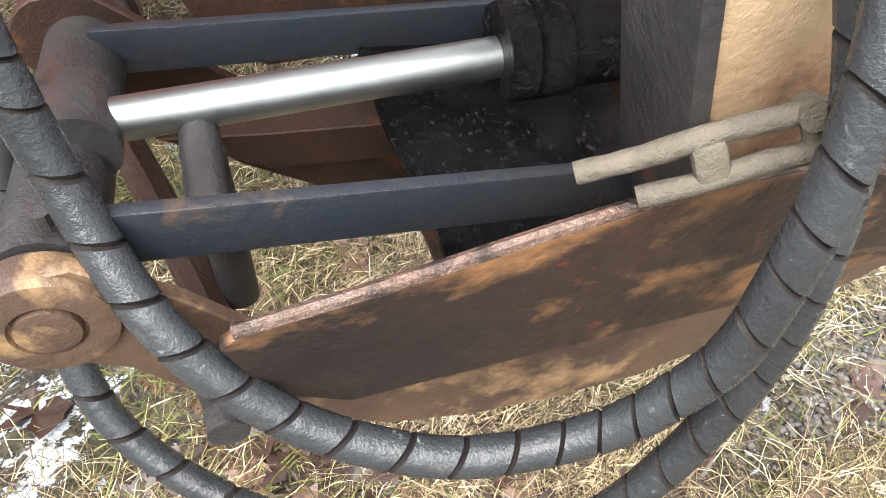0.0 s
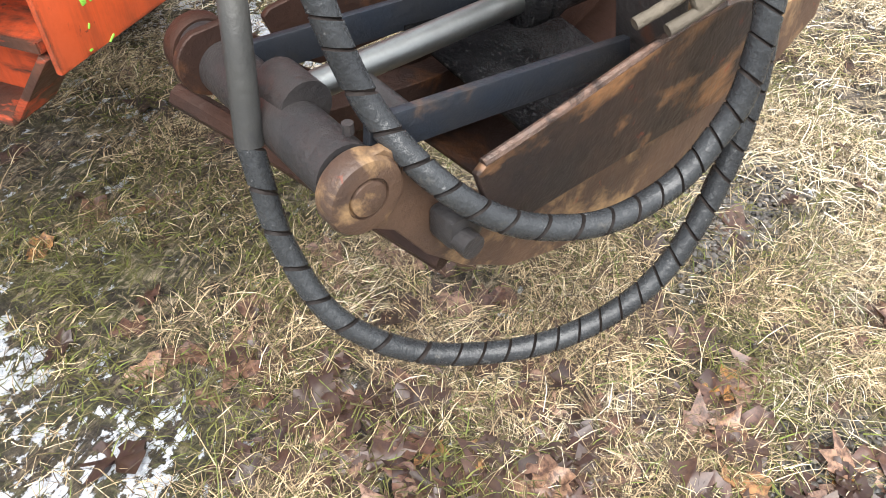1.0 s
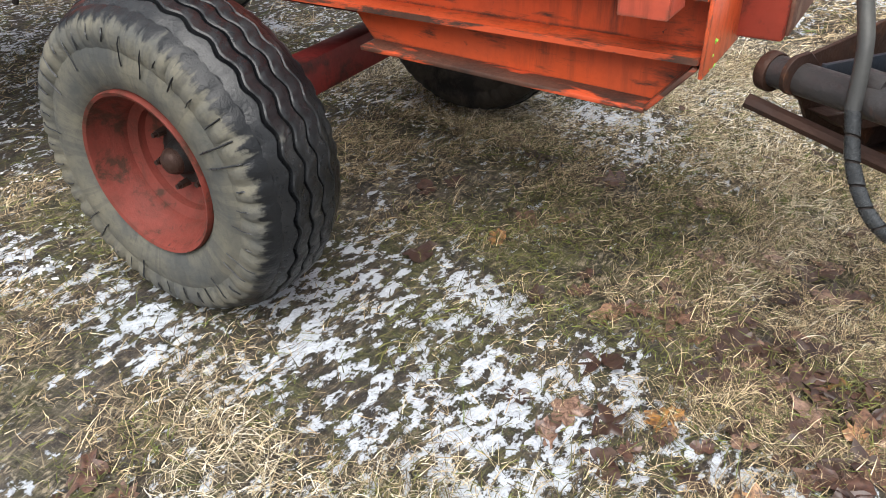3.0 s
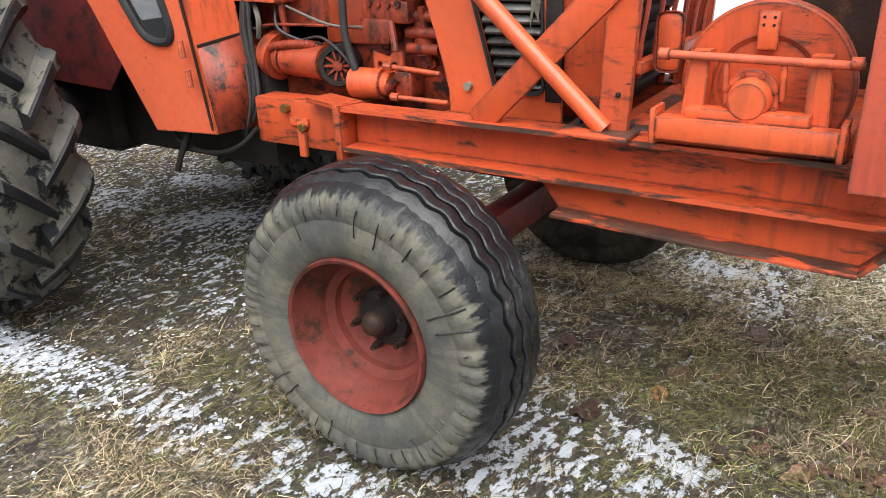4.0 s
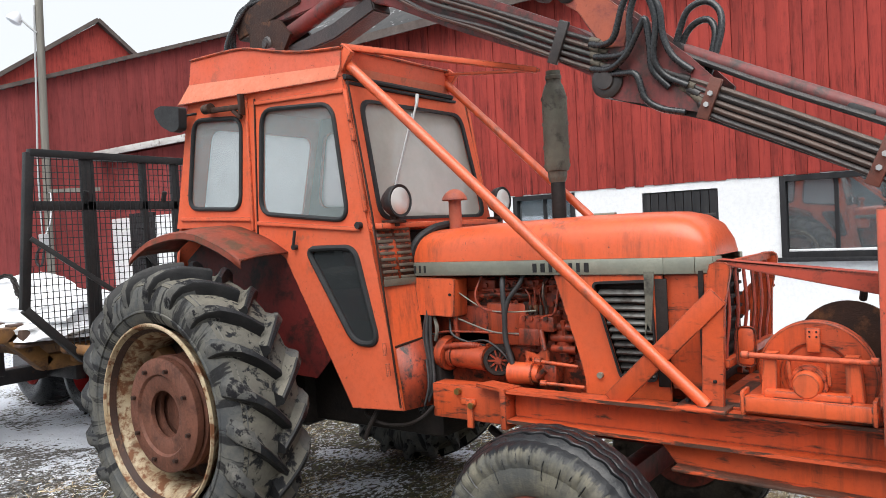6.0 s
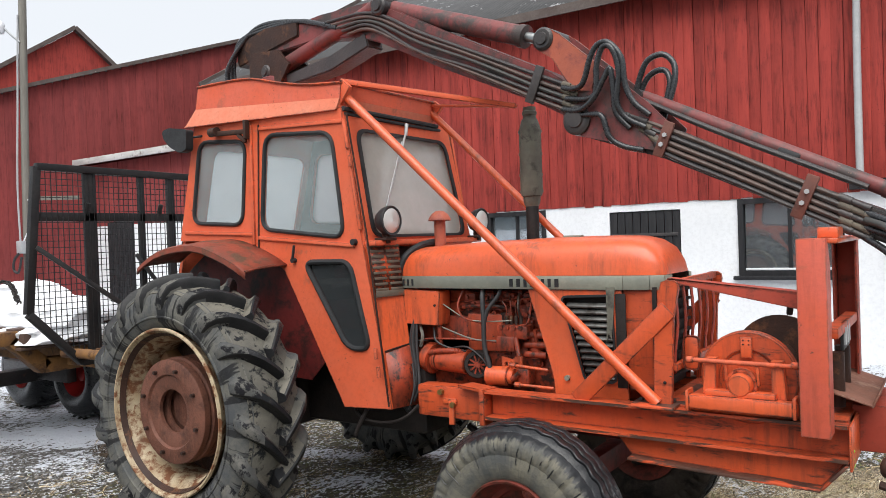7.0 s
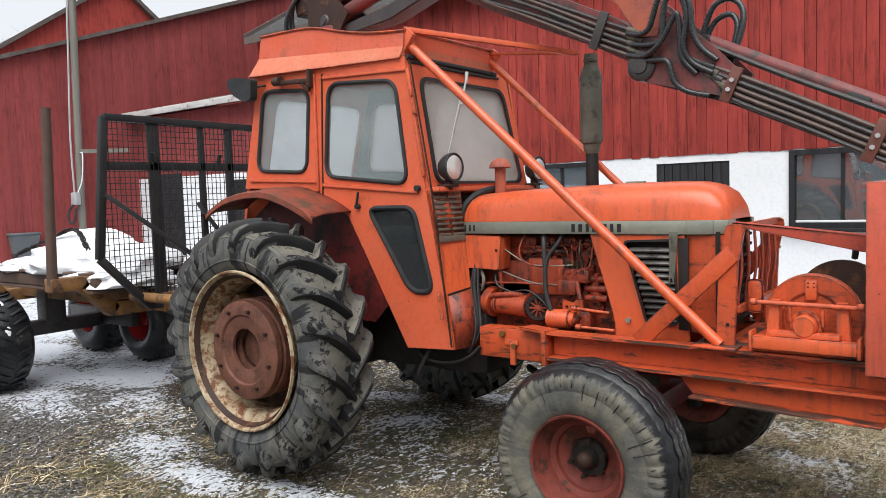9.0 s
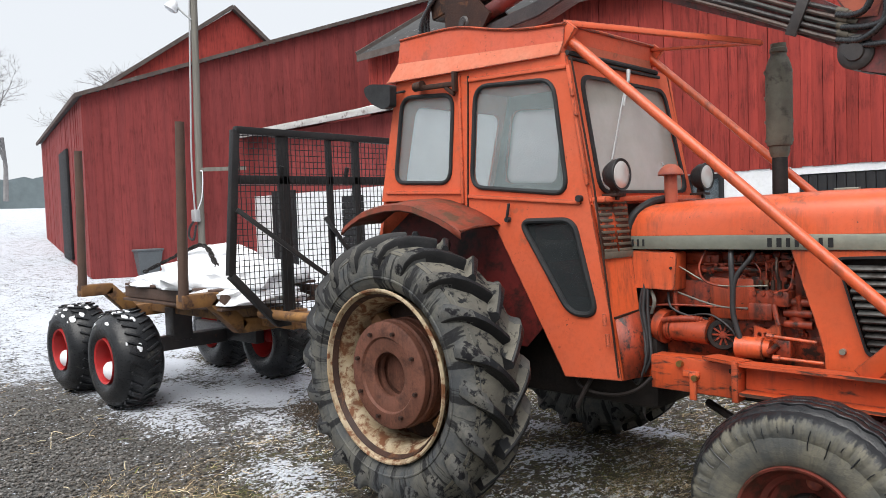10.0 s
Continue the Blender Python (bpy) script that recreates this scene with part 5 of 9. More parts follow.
def chassis():
    # front axle
    bm = B()
    bar(bm, (2.07, -0.8, 0.50), (2.07, 0.55, 0.50), 0.09, 0.12, 0.015)
    part("front_axle", bm, RED_PAINT, tractor, "dark red front axle beam")
    bm = B()
    rod(bm, (2.05, -0.70, 0.33), (2.05, -0.70, 0.62), 0.045)
    rod(bm, (2.05, -0.80, 0.43), (2.05, -0.66, 0.43), 0.05)
    part("kingpin", bm, DARK, tractor)
    bm = B()
    rod(bm, (2.05, 0.45, 0.33), (2.05, 0.45, 0.62), 0.045)
    rod(bm, (2.05, 0.55, 0.43), (2.05, 0.42, 0.43), 0.05)
    part("kingpin", bm, DARK, tractor)
    bm = B()
    tube(bm, [(1.35, -0.25, 0.62), (1.75, -0.5, 0.55), (2.0, -0.66, 0.5)], 0.02, 8, 3)
    part("drag_link", bm, DARK, tractor)
    # gearbox and rear axle
    bm = B()
    box(bm, (0.45, MID, 0.78), (1.4, 0.46, 0.44), None, 0.06)
    box(bm, (0.0, MID, 0.78), (0.5, 0.62, 0.5), None, 0.08)
    part("gearbox", bm, DARK, tractor, "oily dark gearbox casting")
    bm = B()
    rod(bm, (0.03, -0.95, 0.765), (0.03, 0.70, 0.765), 0.10, seg=20)
    part("rear_axle", bm, DARK, tractor)
    # engine block and sump
    bm = B()
    box(bm, (1.55, MID, 0.98), (0.92, 0.26, 0.30), None, 0.03)
    part("engine_block", bm, ORANGE_DARK, tractor, "oily orange engine block, bay shade put into its colour")
    part("cylinder_head", box(B(), (1.55, MID, 1.20), (0.86, 0.22, 0.22), None, 0.03), ORANGE_DARK, tractor)
    part("sump", box(B(), (1.5, MID, 0.75), (0.7, 0.26, 0.20), None, 0.04), DARK, tractor)
    bm = B()
    box(bm, (1.52, MID, 1.335), (0.74, 0.2, 0.07), None, 0.02)
    part("rocker_cover", bm, ORANGE_DARK, tractor)
    # side box with bracket and bolts
    bm = B()
    box(bm, (1.375, -0.395, 0.79), (0.45, 0.11, 0.165), None, 0.008)
    part("side_box", bm, ORANGE_WORN, tractor, "bolted orange side box")
    bm = B()
    box(bm, (1.374, -0.458, 0.742), (0.035, 0.014, 0.13), None, 0.004)
    box(bm, (1.364, -0.455, 0.80), (0.085, 0.012, 0.03), None, 0.004)
    part("bracket", bm, ORANGE, tractor)
    for x, z in ((1.385, 0.785), (1.31, 0.845), (1.57, 0.84), (1.57, 0.76)):
        bm = B()
        rod(bm, (x, -0.445, z), (x, -0.475, z), 0.016, seg=6)
        part("bolt", bm, BRASS if x < 1.39 else RUST_DARK, tractor)
    # long rails: channel section, top and bottom flange, web set back
    for side in (-1, 1):
        y = MID + side * 0.36
        w_, o_ = y - side * 0.045, y + side * 0.045
        t_ = side * 0.014
        section = [(w_, 0.893), (o_, 0.893), (o_, 0.879), (w_ + t_, 0.879), (w_ + t_, 0.764), (o_, 0.764), (o_, 0.750), (w_, 0.750)]
        part("chassis_rail", plate(B(), section, 1.63, 1.60, axis="x"), ORANGE_WORN, tractor, "scraped orange channel rail", shade=False)
        for z, t0 in ((0.8865, 0.015), (0.757, 0.016)):
            bm = B()
            bar(bm, (1.632, o_ + side * 0.0008, z), (3.228, o_ + side * 0.0008, z), 0.003, t0 * 0.9)
            part("worn_edge", bm, ORANGE_GRIMY, tractor, "flange edge worn to black steel")
        # deep front plate with a folded lower lip
        bm = B()
        plate(bm, [(2.29, 0.75), (2.36, 0.66), (3.13, 0.635), (3.235, 0.75)], y - side * 0.02 - 0.006, 0.012)
        part("skid_plate", bm, ORANGE_WORN, tractor, "orange skid plate with a battered lip")
        bm = B()
        bar(bm, (2.36, y + side * 0.012, 0.655), (3.13, y + side * 0.012, 0.632), 0.075, 0.013, 0.003)
        bar(bm, (3.13, y + side * 0.01, 0.634), (3.225, y + side * 0.01, 0.742), 0.07, 0.012, 0.003)
        part("skid_lip", bm, ORANGE_GRIMY, tractor, "folded lip scraped to dark metal")
        bm = B()
        bar(bm, (1.61, y, 0.715), (1.61, y, 0.90), 0.09, 0.03, 0.004, up=(1, 0, 0))
        bar(bm, (1.45, MID + side * 0.30, 0.89), (1.64, y, 0.89), 0.10, 0.015)
        part("rail_flange", bm, ORANGE_WORN, tractor)
    part("front_plate", box(B(), (3.236, MID, 0.805), (0.010, 0.80, 0.172), None, 0.003), ORANGE, tractor, "orange front end plate with lime scrapes")
    for y, z, w, h, lean in ((-0.474, 0.783, 0.014, 0.018, 10), (-0.460, 0.780, 0.016, 0.006, 25), (-0.478, 0.753, 0.005, 0.012, -30), (-0.450, 0.723, 0.022, 0.005, 30), (-0.487, 0.726, 0.010, 0.005, 0)):
        bm = B()
        box(bm, (3.2415, y, z), (0.0025, w * 0.55, h * 0.55), Matrix.Rotation(radians(lean), 3, "X"), 0.001)
        part("lime_scrape", bm, LIME, tractor, "lime green paint scrape")
    bm = B()
    for x in (1.9, 2.6, 3.15):
        part("cross_member", bar(B(), (x, -0.46, 0.81), (x, 0.18, 0.81), 0.08, 0.08), ORANGE_WORN, tractor)
    box(bm, (2.85, MID, 0.897), (0.75, 0.70, 0.008))
    part("deck", bm, ORANGE_WORN, tractor, "oily orange front deck")
    bm = B()
    box(bm, (2.55, MID, 0.72), (1.1, 0.62, 0.02))
    part("belly_plate", bm, RED_PAINT, tractor)


def bonnet():
    # hood: swept cross-sections along x
    bm = B()
    rows = []
    secs = [(1.00, 0.36, 1.455, 1.60), (1.05, 0.362, 1.455, 1.612), (1.4, 0.362, 1.455, 1.63), (1.9, 0.362, 1.455, 1.643), (2.2, 0.36, 1.455, 1.642), (2.32, 0.356, 1.455, 1.637), (2.39, 0.345, 1.455, 1.620), (2.44, 0.328, 1.455, 1.588), (2.47, 0.30, 1.455, 1.535), (2.482, 0.27, 1.455, 1.480), (2.484, 0.25, 1.455, 1.46)]
    for x, w, z0, z1 in secs:
        sec = []
        for k in range(17):
            a = math.pi * k / 16
            ca, sa = math.cos(a), math.sin(a)
            yy = MID + 0.23 / 0.362 * w * math.copysign(abs(ca) ** 0.62, ca)
            zz = z0 + (z1 - z0) * sa ** 0.62
            sec.append(bm.verts.new((x, yy, zz)))
        rows.append(sec)
    for a, b in zip(rows, rows[1:]):
        for k in range(16):
            bm.faces.new((a[k], a[k + 1], b[k + 1], b[k]))
    bm.faces.new(rows[-1])
    bmesh.ops.recalc_face_normals(bm, faces=bm.faces)
    hood = part("bonnet", bm, ORANGE, tractor, "rounded orange bonnet, dusty and scuffed")
    bm = B()
    box(bm, (1.98, MID - 0.06, 1.644), (0.10, 0.03, 0.012), None, 0.003)
    part("bonnet_emblem", bm, BADGE, hood, "small grey emblem")
    # trim strip with raised lettering shapes
    for side in (-1, 1):
        bm = B()
        y = side * 0.236
        pts = [(1.0, MID + y), (2.30, MID + y), (2.42, MID + y * 0.93), (2.48, MID + y * 0.80), (2.50, MID + y * 0.62)]
        for p, q in zip(pts, pts[1:]):
            bar(bm, (*p, 1.421), (*q, 1.421), 0.012, 0.066, 0.002)
        part("trim_strip", bm, BADGE, hood, "tarnished grey-green bonnet strip")
    x = 1.70
    for w in (0.026, 0.028, 0.022, 0.022, 0.012, 0.022, 0.022, 0.028):
        part("badge_mark", box(B(), (x + w / 2, -0.3845, 1.42), (w * 0.72, 0.004, 0.040)), BLACK, hood, "dark mark on the bonnet strip" if w == 0.026 else "")
        x += w + 0.014
    for x in (1.03, 1.06, 1.09):
        part("badge_mark", box(B(), (x, -0.3845, 1.42), (0.010, 0.004, 0.035)), BLACK, hood)
    # side panels
    for side in (-1, 1):
        y = MID + side * 0.23
        t = 0.012 if side < 0 else -0.012
        bm = B()
        gr = rounded([(1.985, 1.352), (2.242, 1.36), (2.255, 0.952), (2.098, 0.952)], 0.03)
        plate(bm, [(1.80, 1.385), (2.29, 1.385), (2.31, 0.87), (1.932, 0.87), (1.93, 0.945), (1.90, 1.06)], y, t, [gr])
        part("side_panel", bm, ORANGE, tractor, "slanted orange engine side panel")
        bm = B()
        ring(bm, inset(gr, -0.007), inset(gr, 0.005), y - side * -0.004 - (0.008 if side < 0 else 0), 0.012)
        part("grille_surround", bm, BLACK, tractor, "black rubber grille edge")
        for i in range(12):
            z = 0.97 + i * 0.031
            x0 = 2.10 - (z - 0.95) * 0.285 + 0.01
            x1 = 2.247 - (z - 0.95) * 0.02
            bm = B()
            box(bm, ((x0 + x1) / 2, y + side * -0.006, z), (x1 - x0, 0.03, 0.014), Matrix.Rotation(side * radians(-38), 3, "X"), 0.006)
            part("grille_slat", bm, SLAT if i > 4 else SLAT_BLACK, tractor, "black lower louvre" if i == 0 else "")
        bm = B()
        box(bm, (2.15, y - side * 0.05, 1.15), (0.34, 0.01, 0.46))
        part("grille_backing", bm, DARK, tractor)
        bm = B()
        box(bm, (1.135, y - side * 0.05, 1.283), (0.25, 0.12, 0.190), Matrix.Rotation(radians(3), 3, "Y"), 0.016)
        part("battery_box", bm, ORANGE, tractor, "orange side locker")
        bm = B()
        plate(bm, [(2.29, 1.385), (2.47, 1.385), (2.47, 0.92), (2.31, 0.92)], y - side * 0.02, t)
        part("nose_side", bm, ORANGE_WORN, tractor)
        bm = B()
        box(bm, (2.285, y + side * 0.004, 1.15), (0.05, 0.010, 0.44), None, 0.003)
        part("seal_strip", bm, DARK, tractor, "dark rubber strip beside the grille")
        bm = B()
        plate(bm, [(2.218, 1.40), (2.262, 1.40), (2.255, 1.30), (2.240, 1.155), (2.226, 1.185), (2.214, 1.135), (2.220, 1.27)], y + side * 0.014, -side * 0.003)
        part("torn_trim", bm, MUFFLER, tractor, "torn grey trim hanging over the grille")
        bm = B()
        plate(bm, rounded([(1.015, 1.192), (1.248, 1.186), (1.266, 1.372), (1.008, 1.380)], 0.022), y - side * -0.011, -side * 0.010)
        part("locker_door", bm, ORANGE, tractor, "pressed locker door")
        bm = B()
        rod(bm, (1.235, y + side * 0.010, 1.295), (1.235, y + side * 0.018, 1.295), 0.007, seg=8)
        part("locker_bolt", bm, DARK, tractor)
    bm = B()
    for i in range(9):
        box(bm, (2.47, MID, 0.97 + i * 0.05), (0.02, 0.42, 0.014))
    box(bm, (2.44, MID, 1.16), (0.02, 0.44, 0.48))
    part("nose_grille", bm, DARK, tractor, "dark front radiator grille")
    # exhaust and air intake
    bm = turned(B(), (1.56, 0.17, 1.62), (0.012, -0.02, 1), [(0.0, 0.034), (0.20, 0.034), (0.215, 0.043), (0.235, 0.049), (0.262, 0.050), (0.266, 0.059), (0.285, 0.064), (0.64, 0.064), (0.672, 0.056), (0.70, 0.047), (0.712, 0.039), (0.728, 0.037), (0.732, 0.042), (0.75, 0.042), (0.754, 0.037), (0.775, 0.037), (0.775, 0.033), (0.73, 0.033)], 28)
    ex = part("exhaust", bm, MUFFLER, tractor, "sooty grey-green upright exhaust silencer")
    part("exhaust_pipe", turned(B(), (1.56, 0.17, 1.60), (0.012, -0.02, 1), [(0.0, 0.037), (0.235, 0.037), (0.24, 0.034)], 20), DARK, ex, "sooty black pipe under the silencer")
    for z in (1.905, 2.0, 2.12, 2.25):
        bm = turned(B(), (1.56, 0.17, z), (0, 0, 1), [(0.0, 0.061), (0.0, 0.068), (0.014, 0.068), (0.014, 0.061)], 28, closed=True)
        part("silencer_band", bm, MUFFLER, ex)
    bm = turned(B(), (1.12, MID, 1.60), (0, 0, 1), [(0, 0.033), (0.165, 0.033), (0.168, 0.050), (0.160, 0.063), (0.163, 0.066), (0.176, 0.063), (0.198, 0.048), (0.215, 0.026), (0.220, 0.0)], 28)
    part("air_intake", bm, CHEEK, tractor, "orange mushroom air intake")
    # black seal at the back of the bonnet
    bm = B()
    tube(bm, [(1.0, -0.37, 1.38), (0.99, -0.37, 1.46), (1.02, -0.35, 1.56), (1.06, -0.26, 1.62), (1.08, MID, 1.64)], 0.02, 8, 5)
    part("bonnet_seal", bm, BLACK, tractor, "black rubber bonnet seal")


def engine_bits():
    """What shows in the open side of the engine."""
    y = -0.30
    bm = B()
    box(bm, (1.50, -0.275, 1.15), (0.22, 0.05, 0.20), None, 0.008)
    part("crankcase_cover", bm, ORANGE_OILY, tractor, "plain orange crankcase cover")
    bm = B()
    box(bm, (1.695, y - 0.02, 1.165), (0.18, 0.09, 0.07), None, 0.01)
    box(bm, (1.66, y - 0.03, 1.105), (0.11, 0.09, 0.08), None, 0.012)
    for i in range(4):
        rod(bm, (1.635 + 0.038 * i, -0.36, 1.19), (1.635 + 0.038 * i, -0.375, 1.19), 0.012, seg=8)
    rod(bm, (1.72, -0.37, 1.14), (1.745, -0.385, 1.05), 0.012, seg=8)
    part("injection_pump", bm, ORANGE_DARK, tractor, "orange fuel injection pump")
    for i in range(4):
        x = 1.645 + 0.028 * i
        bm = B()
        rod(bm, (x, y - 0.02, 1.20), (x, y - 0.02, 1.245), 0.010, seg=8)
        part("pump_union", bm, RUST, tractor)
        bm = B()
        tube(bm, [(x, y - 0.02, 1.245), (x, y - 0.025, 1.29 + 0.012 * i), (x - 0.04 + 0.03 * i, y - 0.01, 1.335), (x - 0.10 + 0.05 * i, y + 0.08, 1.37)], 0.004, 6, 5)
        part("fuel_pipe", bm, ORANGE_DARK, tractor)
    bm = B()
    tube(bm, [(1.36, -0.29, 1.28), (1.50, -0.30, 1.292), (1.64, -0.30, 1.285)], 0.012, 8, 4)
    tube(bm, [(1.36, -0.28, 1.31), (1.56, -0.29, 1.315), (1.70, -0.28, 1.335)], 0.007, 8, 4)
    part("manifold_pipe", bm, ORANGE_DARK, tractor)
    # slotted bracket under the pump
    slots = [rounded([(1.632 + 0.03 * i, 0.985), (1.650 + 0.03 * i, 0.985), (1.650 + 0.03 * i, 1.005), (1.632 + 0.03 * i, 1.005)], 0.006) for i in range(3)]
    part("slotted_bracket", plate(B(), rounded([(1.615, 0.95), (1.735, 0.955), (1.735, 1.04), (1.70, 1.045), (1.68, 1.02), (1.615, 1.04)], 0.01), -0.335, 0.012, slots), ORANGE, tractor)
    bm = B()
    rod(bm, (1.545, -0.36, 0.935), (1.665, -0.35, 0.935), 0.050, seg=24)
    rod(bm, (1.665, -0.35, 0.935), (1.70, -0.35, 0.935), 0.040, seg=16)
    part("oil_filter", bm, ORANGE, tractor, "bright orange filter canister")
    bm = B()
    box(bm, (1.76, -0.34, 0.945), (0.07, 0.08, 0.085), None, 0.014)
    rod(bm, (1.70, -0.385, 0.925), (1.745, -0.385, 0.965), 0.014, seg=10)
    part("pump_body", bm, ORANGE_DARK, tractor)
    for p, q in (((1.69, -0.375, 1.00), (1.90, -0.37, 0.985)), ((1.72, -0.39, 0.905), (1.93, -0.375, 0.898))):
        bm = B()
        rod(bm, p, q, 0.0085, seg=10)
        rod(bm, p, Vector(p).lerp(Vector(q), 0.14), 0.014, seg=8)
        part("lift_pipe", bm, ORANGE, tractor)
    # starter with its dynamo cover
    bm = B()
    rod(bm, (1.18, -0.31, 0.99), (1.41, -0.33, 0.985), 0.060, seg=24)
    for x in (1.20, 1.30, 1.39):
        rod(bm, (x, -0.312, 0.99), (x + 0.016, -0.314, 0.99), 0.064, seg=24)
    rod(bm, (1.13, -0.30, 1.0), (1.18, -0.31, 0.99), 0.085, seg=20)
    part("starter_motor", bm, ORANGE_OILY, tractor, "orange starter motor")
    bm = B()
    turned(bm, (1.47, -0.335, 0.983), (0.45, -1, 0.05), [(-0.05, 0.07), (0.02, 0.074), (0.03, 0.068), (0.03, 0.052), (0.016, 0.05), (0.016, 0.0)], 28)
    part("dynamo", bm, DARK, tractor, "greasy dynamo with a slotted cover")
    ax = Vector((0.45, -1, 0.05)).normalized()
    ux = ax.cross(Vector((0, 0, 1))).normalized()
    uz = ux.cross(ax)
    c0 = Vector((1.47, -0.335, 0.983)) + ax * 0.022
    for k in range(10):
        a = 2 * math.pi * k / 10
        bm = B()
        bar(bm, c0, c0 + (ux * math.cos(a) + uz * math.sin(a)) * 0.052, 0.009, 0.008)
        part("dynamo_spoke", bm, ORANGE_DARK, tractor)
    bm = B()
    rod(bm, c0, c0 + ax * 0.012, 0.017, seg=12)
    part("dynamo_nut", bm, ORANGE_DARK, tractor)
    bm = B()
    tube(bm, [(1.02, -0.33, 1.045), (1.06, -0.35, 1.022), (1.113, -0.36, 1.018), (1.226, -0.36, 1.042), (1.33, -0.35, 1.048), (1.38, -0.33, 1.04)], 0.016, 10, 8, lambda i: 0.014 + 0.004 * (i % 2))
    part("corrugated_hose", bm, ORANGE_DARK, tractor, "ribbed hose along the engine")
    bm = B()
    tube(bm, [(1.52, -0.34, 1.39), (1.53, -0.37, 1.34), (1.54, -0.38, 1.21), (1.54, -0.38, 1.09), (1.565, -0.375, 0.985), (1.572, -0.37, 0.945)], 0.013, 10, 6)
    tube(bm, [(1.63, -0.34, 1.39), (1.614, -0.36, 1.344), (1.564, -0.375, 1.277), (1.542, -0.38, 1.21)], 0.011, 10, 6)
    part("black_hose", bm, CABLE, tractor, "black rubber hose hanging across the engine")
    wires = [
        ([(1.26, -0.34, 1.30), (1.414, -0.35, 1.225), (1.55, -0.35, 1.215), (1.684, -0.34, 1.222)], 0.0035, BADGE), ([(1.20, -0.33, 1.185), (1.44, -0.35, 1.120), (1.593, -0.34, 1.113)], 0.0045, POLE_WOOD),
        ([(1.04, -0.33, 1.075), (1.158, -0.35, 1.107), (1.406, -0.35, 1.114), (1.59, -0.34, 1.108)], 0.0055, ORANGE_DARK), ([(1.39, -0.33, 1.38), (1.37, -0.36, 1.30), (1.40, -0.36, 1.235), (1.50, -0.34, 1.205)], 0.006, ORANGE_DARK),
        ([(1.08, -0.33, 1.20), (1.13, -0.36, 1.13), (1.10, -0.34, 1.06)], 0.010, POLE_WOOD), ([(1.19, -0.33, 1.17), (1.22, -0.36, 1.10), (1.30, -0.34, 1.06), (1.40, -0.34, 1.05)], 0.006, CABLE),
        ([(1.03, -0.33, 1.12), (1.09, -0.36, 1.095), (1.15, -0.34, 1.10)], 0.005, CABLE), ([(1.24, -0.34, 1.24), (1.235, -0.345, 1.16), (1.24, -0.34, 1.08)], 0.012, ORANGE_DARK),
        ([(1.30, -0.33, 1.06), (1.42, -0.36, 1.075), (1.52, -0.37, 1.02), (1.55, -0.36, 0.96)], 0.005, CABLE), ([(1.80, -0.33, 1.33), (1.79, -0.36, 1.22), (1.74, -0.35, 1.20)], 0.006, ORANGE_DARK),
        ([(1.72, -0.32, 1.35), (1.725, -0.34, 1.29), (1.73, -0.33, 1.24)], 0.007, RUST),
    ]
    for pts, r, mat_ in wires:
        part("cable", tube(B(), pts, r, 6, 6), mat_, tractor)
    rnd = random.Random(12)
    for i in range(26):
        x, z = rnd.uniform(1.62, 1.88), rnd.uniform(0.95, 1.34)
        s = rnd.uniform(0.02, 0.05)
        part("casting_rib", box(B(), (x, -0.245 - rnd.uniform(0, 0.03), z), (s * rnd.uniform(0.6, 1.8), 0.05, s), None, 0.006), ORANGE_DARK, tractor)
    for i in range(30):
        x, z = rnd.uniform(1.30, 1.88), rnd.choice((1.25, 1.27, 1.34, 1.00, 1.30)) + rnd.uniform(-0.012, 0.012)
        part("casting_bolt", rod(B(), (x, -0.24, z), (x, -0.295, z), rnd.uniform(0.009, 0.018), seg=6), ORANGE_DARK, tractor)
    for x in (1.40, 1.52, 1.64, 1.76):
        part("port_flange", box(B(), (x, -0.25, 1.335), (0.07, 0.07, 0.05), None, 0.01), ORANGE_DARK, tractor)
    bm = B()
    box(bm, (1.22, -0.24, 1.08), (0.40, 0.06, 0.30), None, 0.01)
    part("bellhousing", bm, ORANGE_DARK, tractor)
    # added dark sheet that stands in for the shade behind the engine
    part("dark_bay_backing", box(B(), (1.45, -0.185, 1.16), (0.90, 0.02, 0.5)), DARK, tractor)
    bm = B()
    rod(bm, (1.80, -0.29, 1.03), (1.80, -0.29, 1.17), 0.040, seg=16)
    for z in (1.05, 1.10, 1.15):
        rod(bm, (1.75, -0.32, z), (1.87, -0.32, z), 0.018, seg=12)
    rod(bm, (1.815, -0.30, 1.0), (1.815, -0.335, 1.18), 0.012, seg=8)
    part("water_pump", bm, ORANGE_DARK, tractor)
    bm = B()
    rod(bm, (2.005, -0.37, 0.958), (2.005, -0.388, 0.958), 0.013, seg=12)
    part("panel_bolt", bm, BADGE, tractor)


chassis()
bonnet()
engine_bits()


def side_y(p):
    """The near cab side leans in a little from the door sill to the waist, out above."""
    return -0.555 - 0.03 * min(1.0, max(0.0, (p[1] - 0.75) / 0.9))


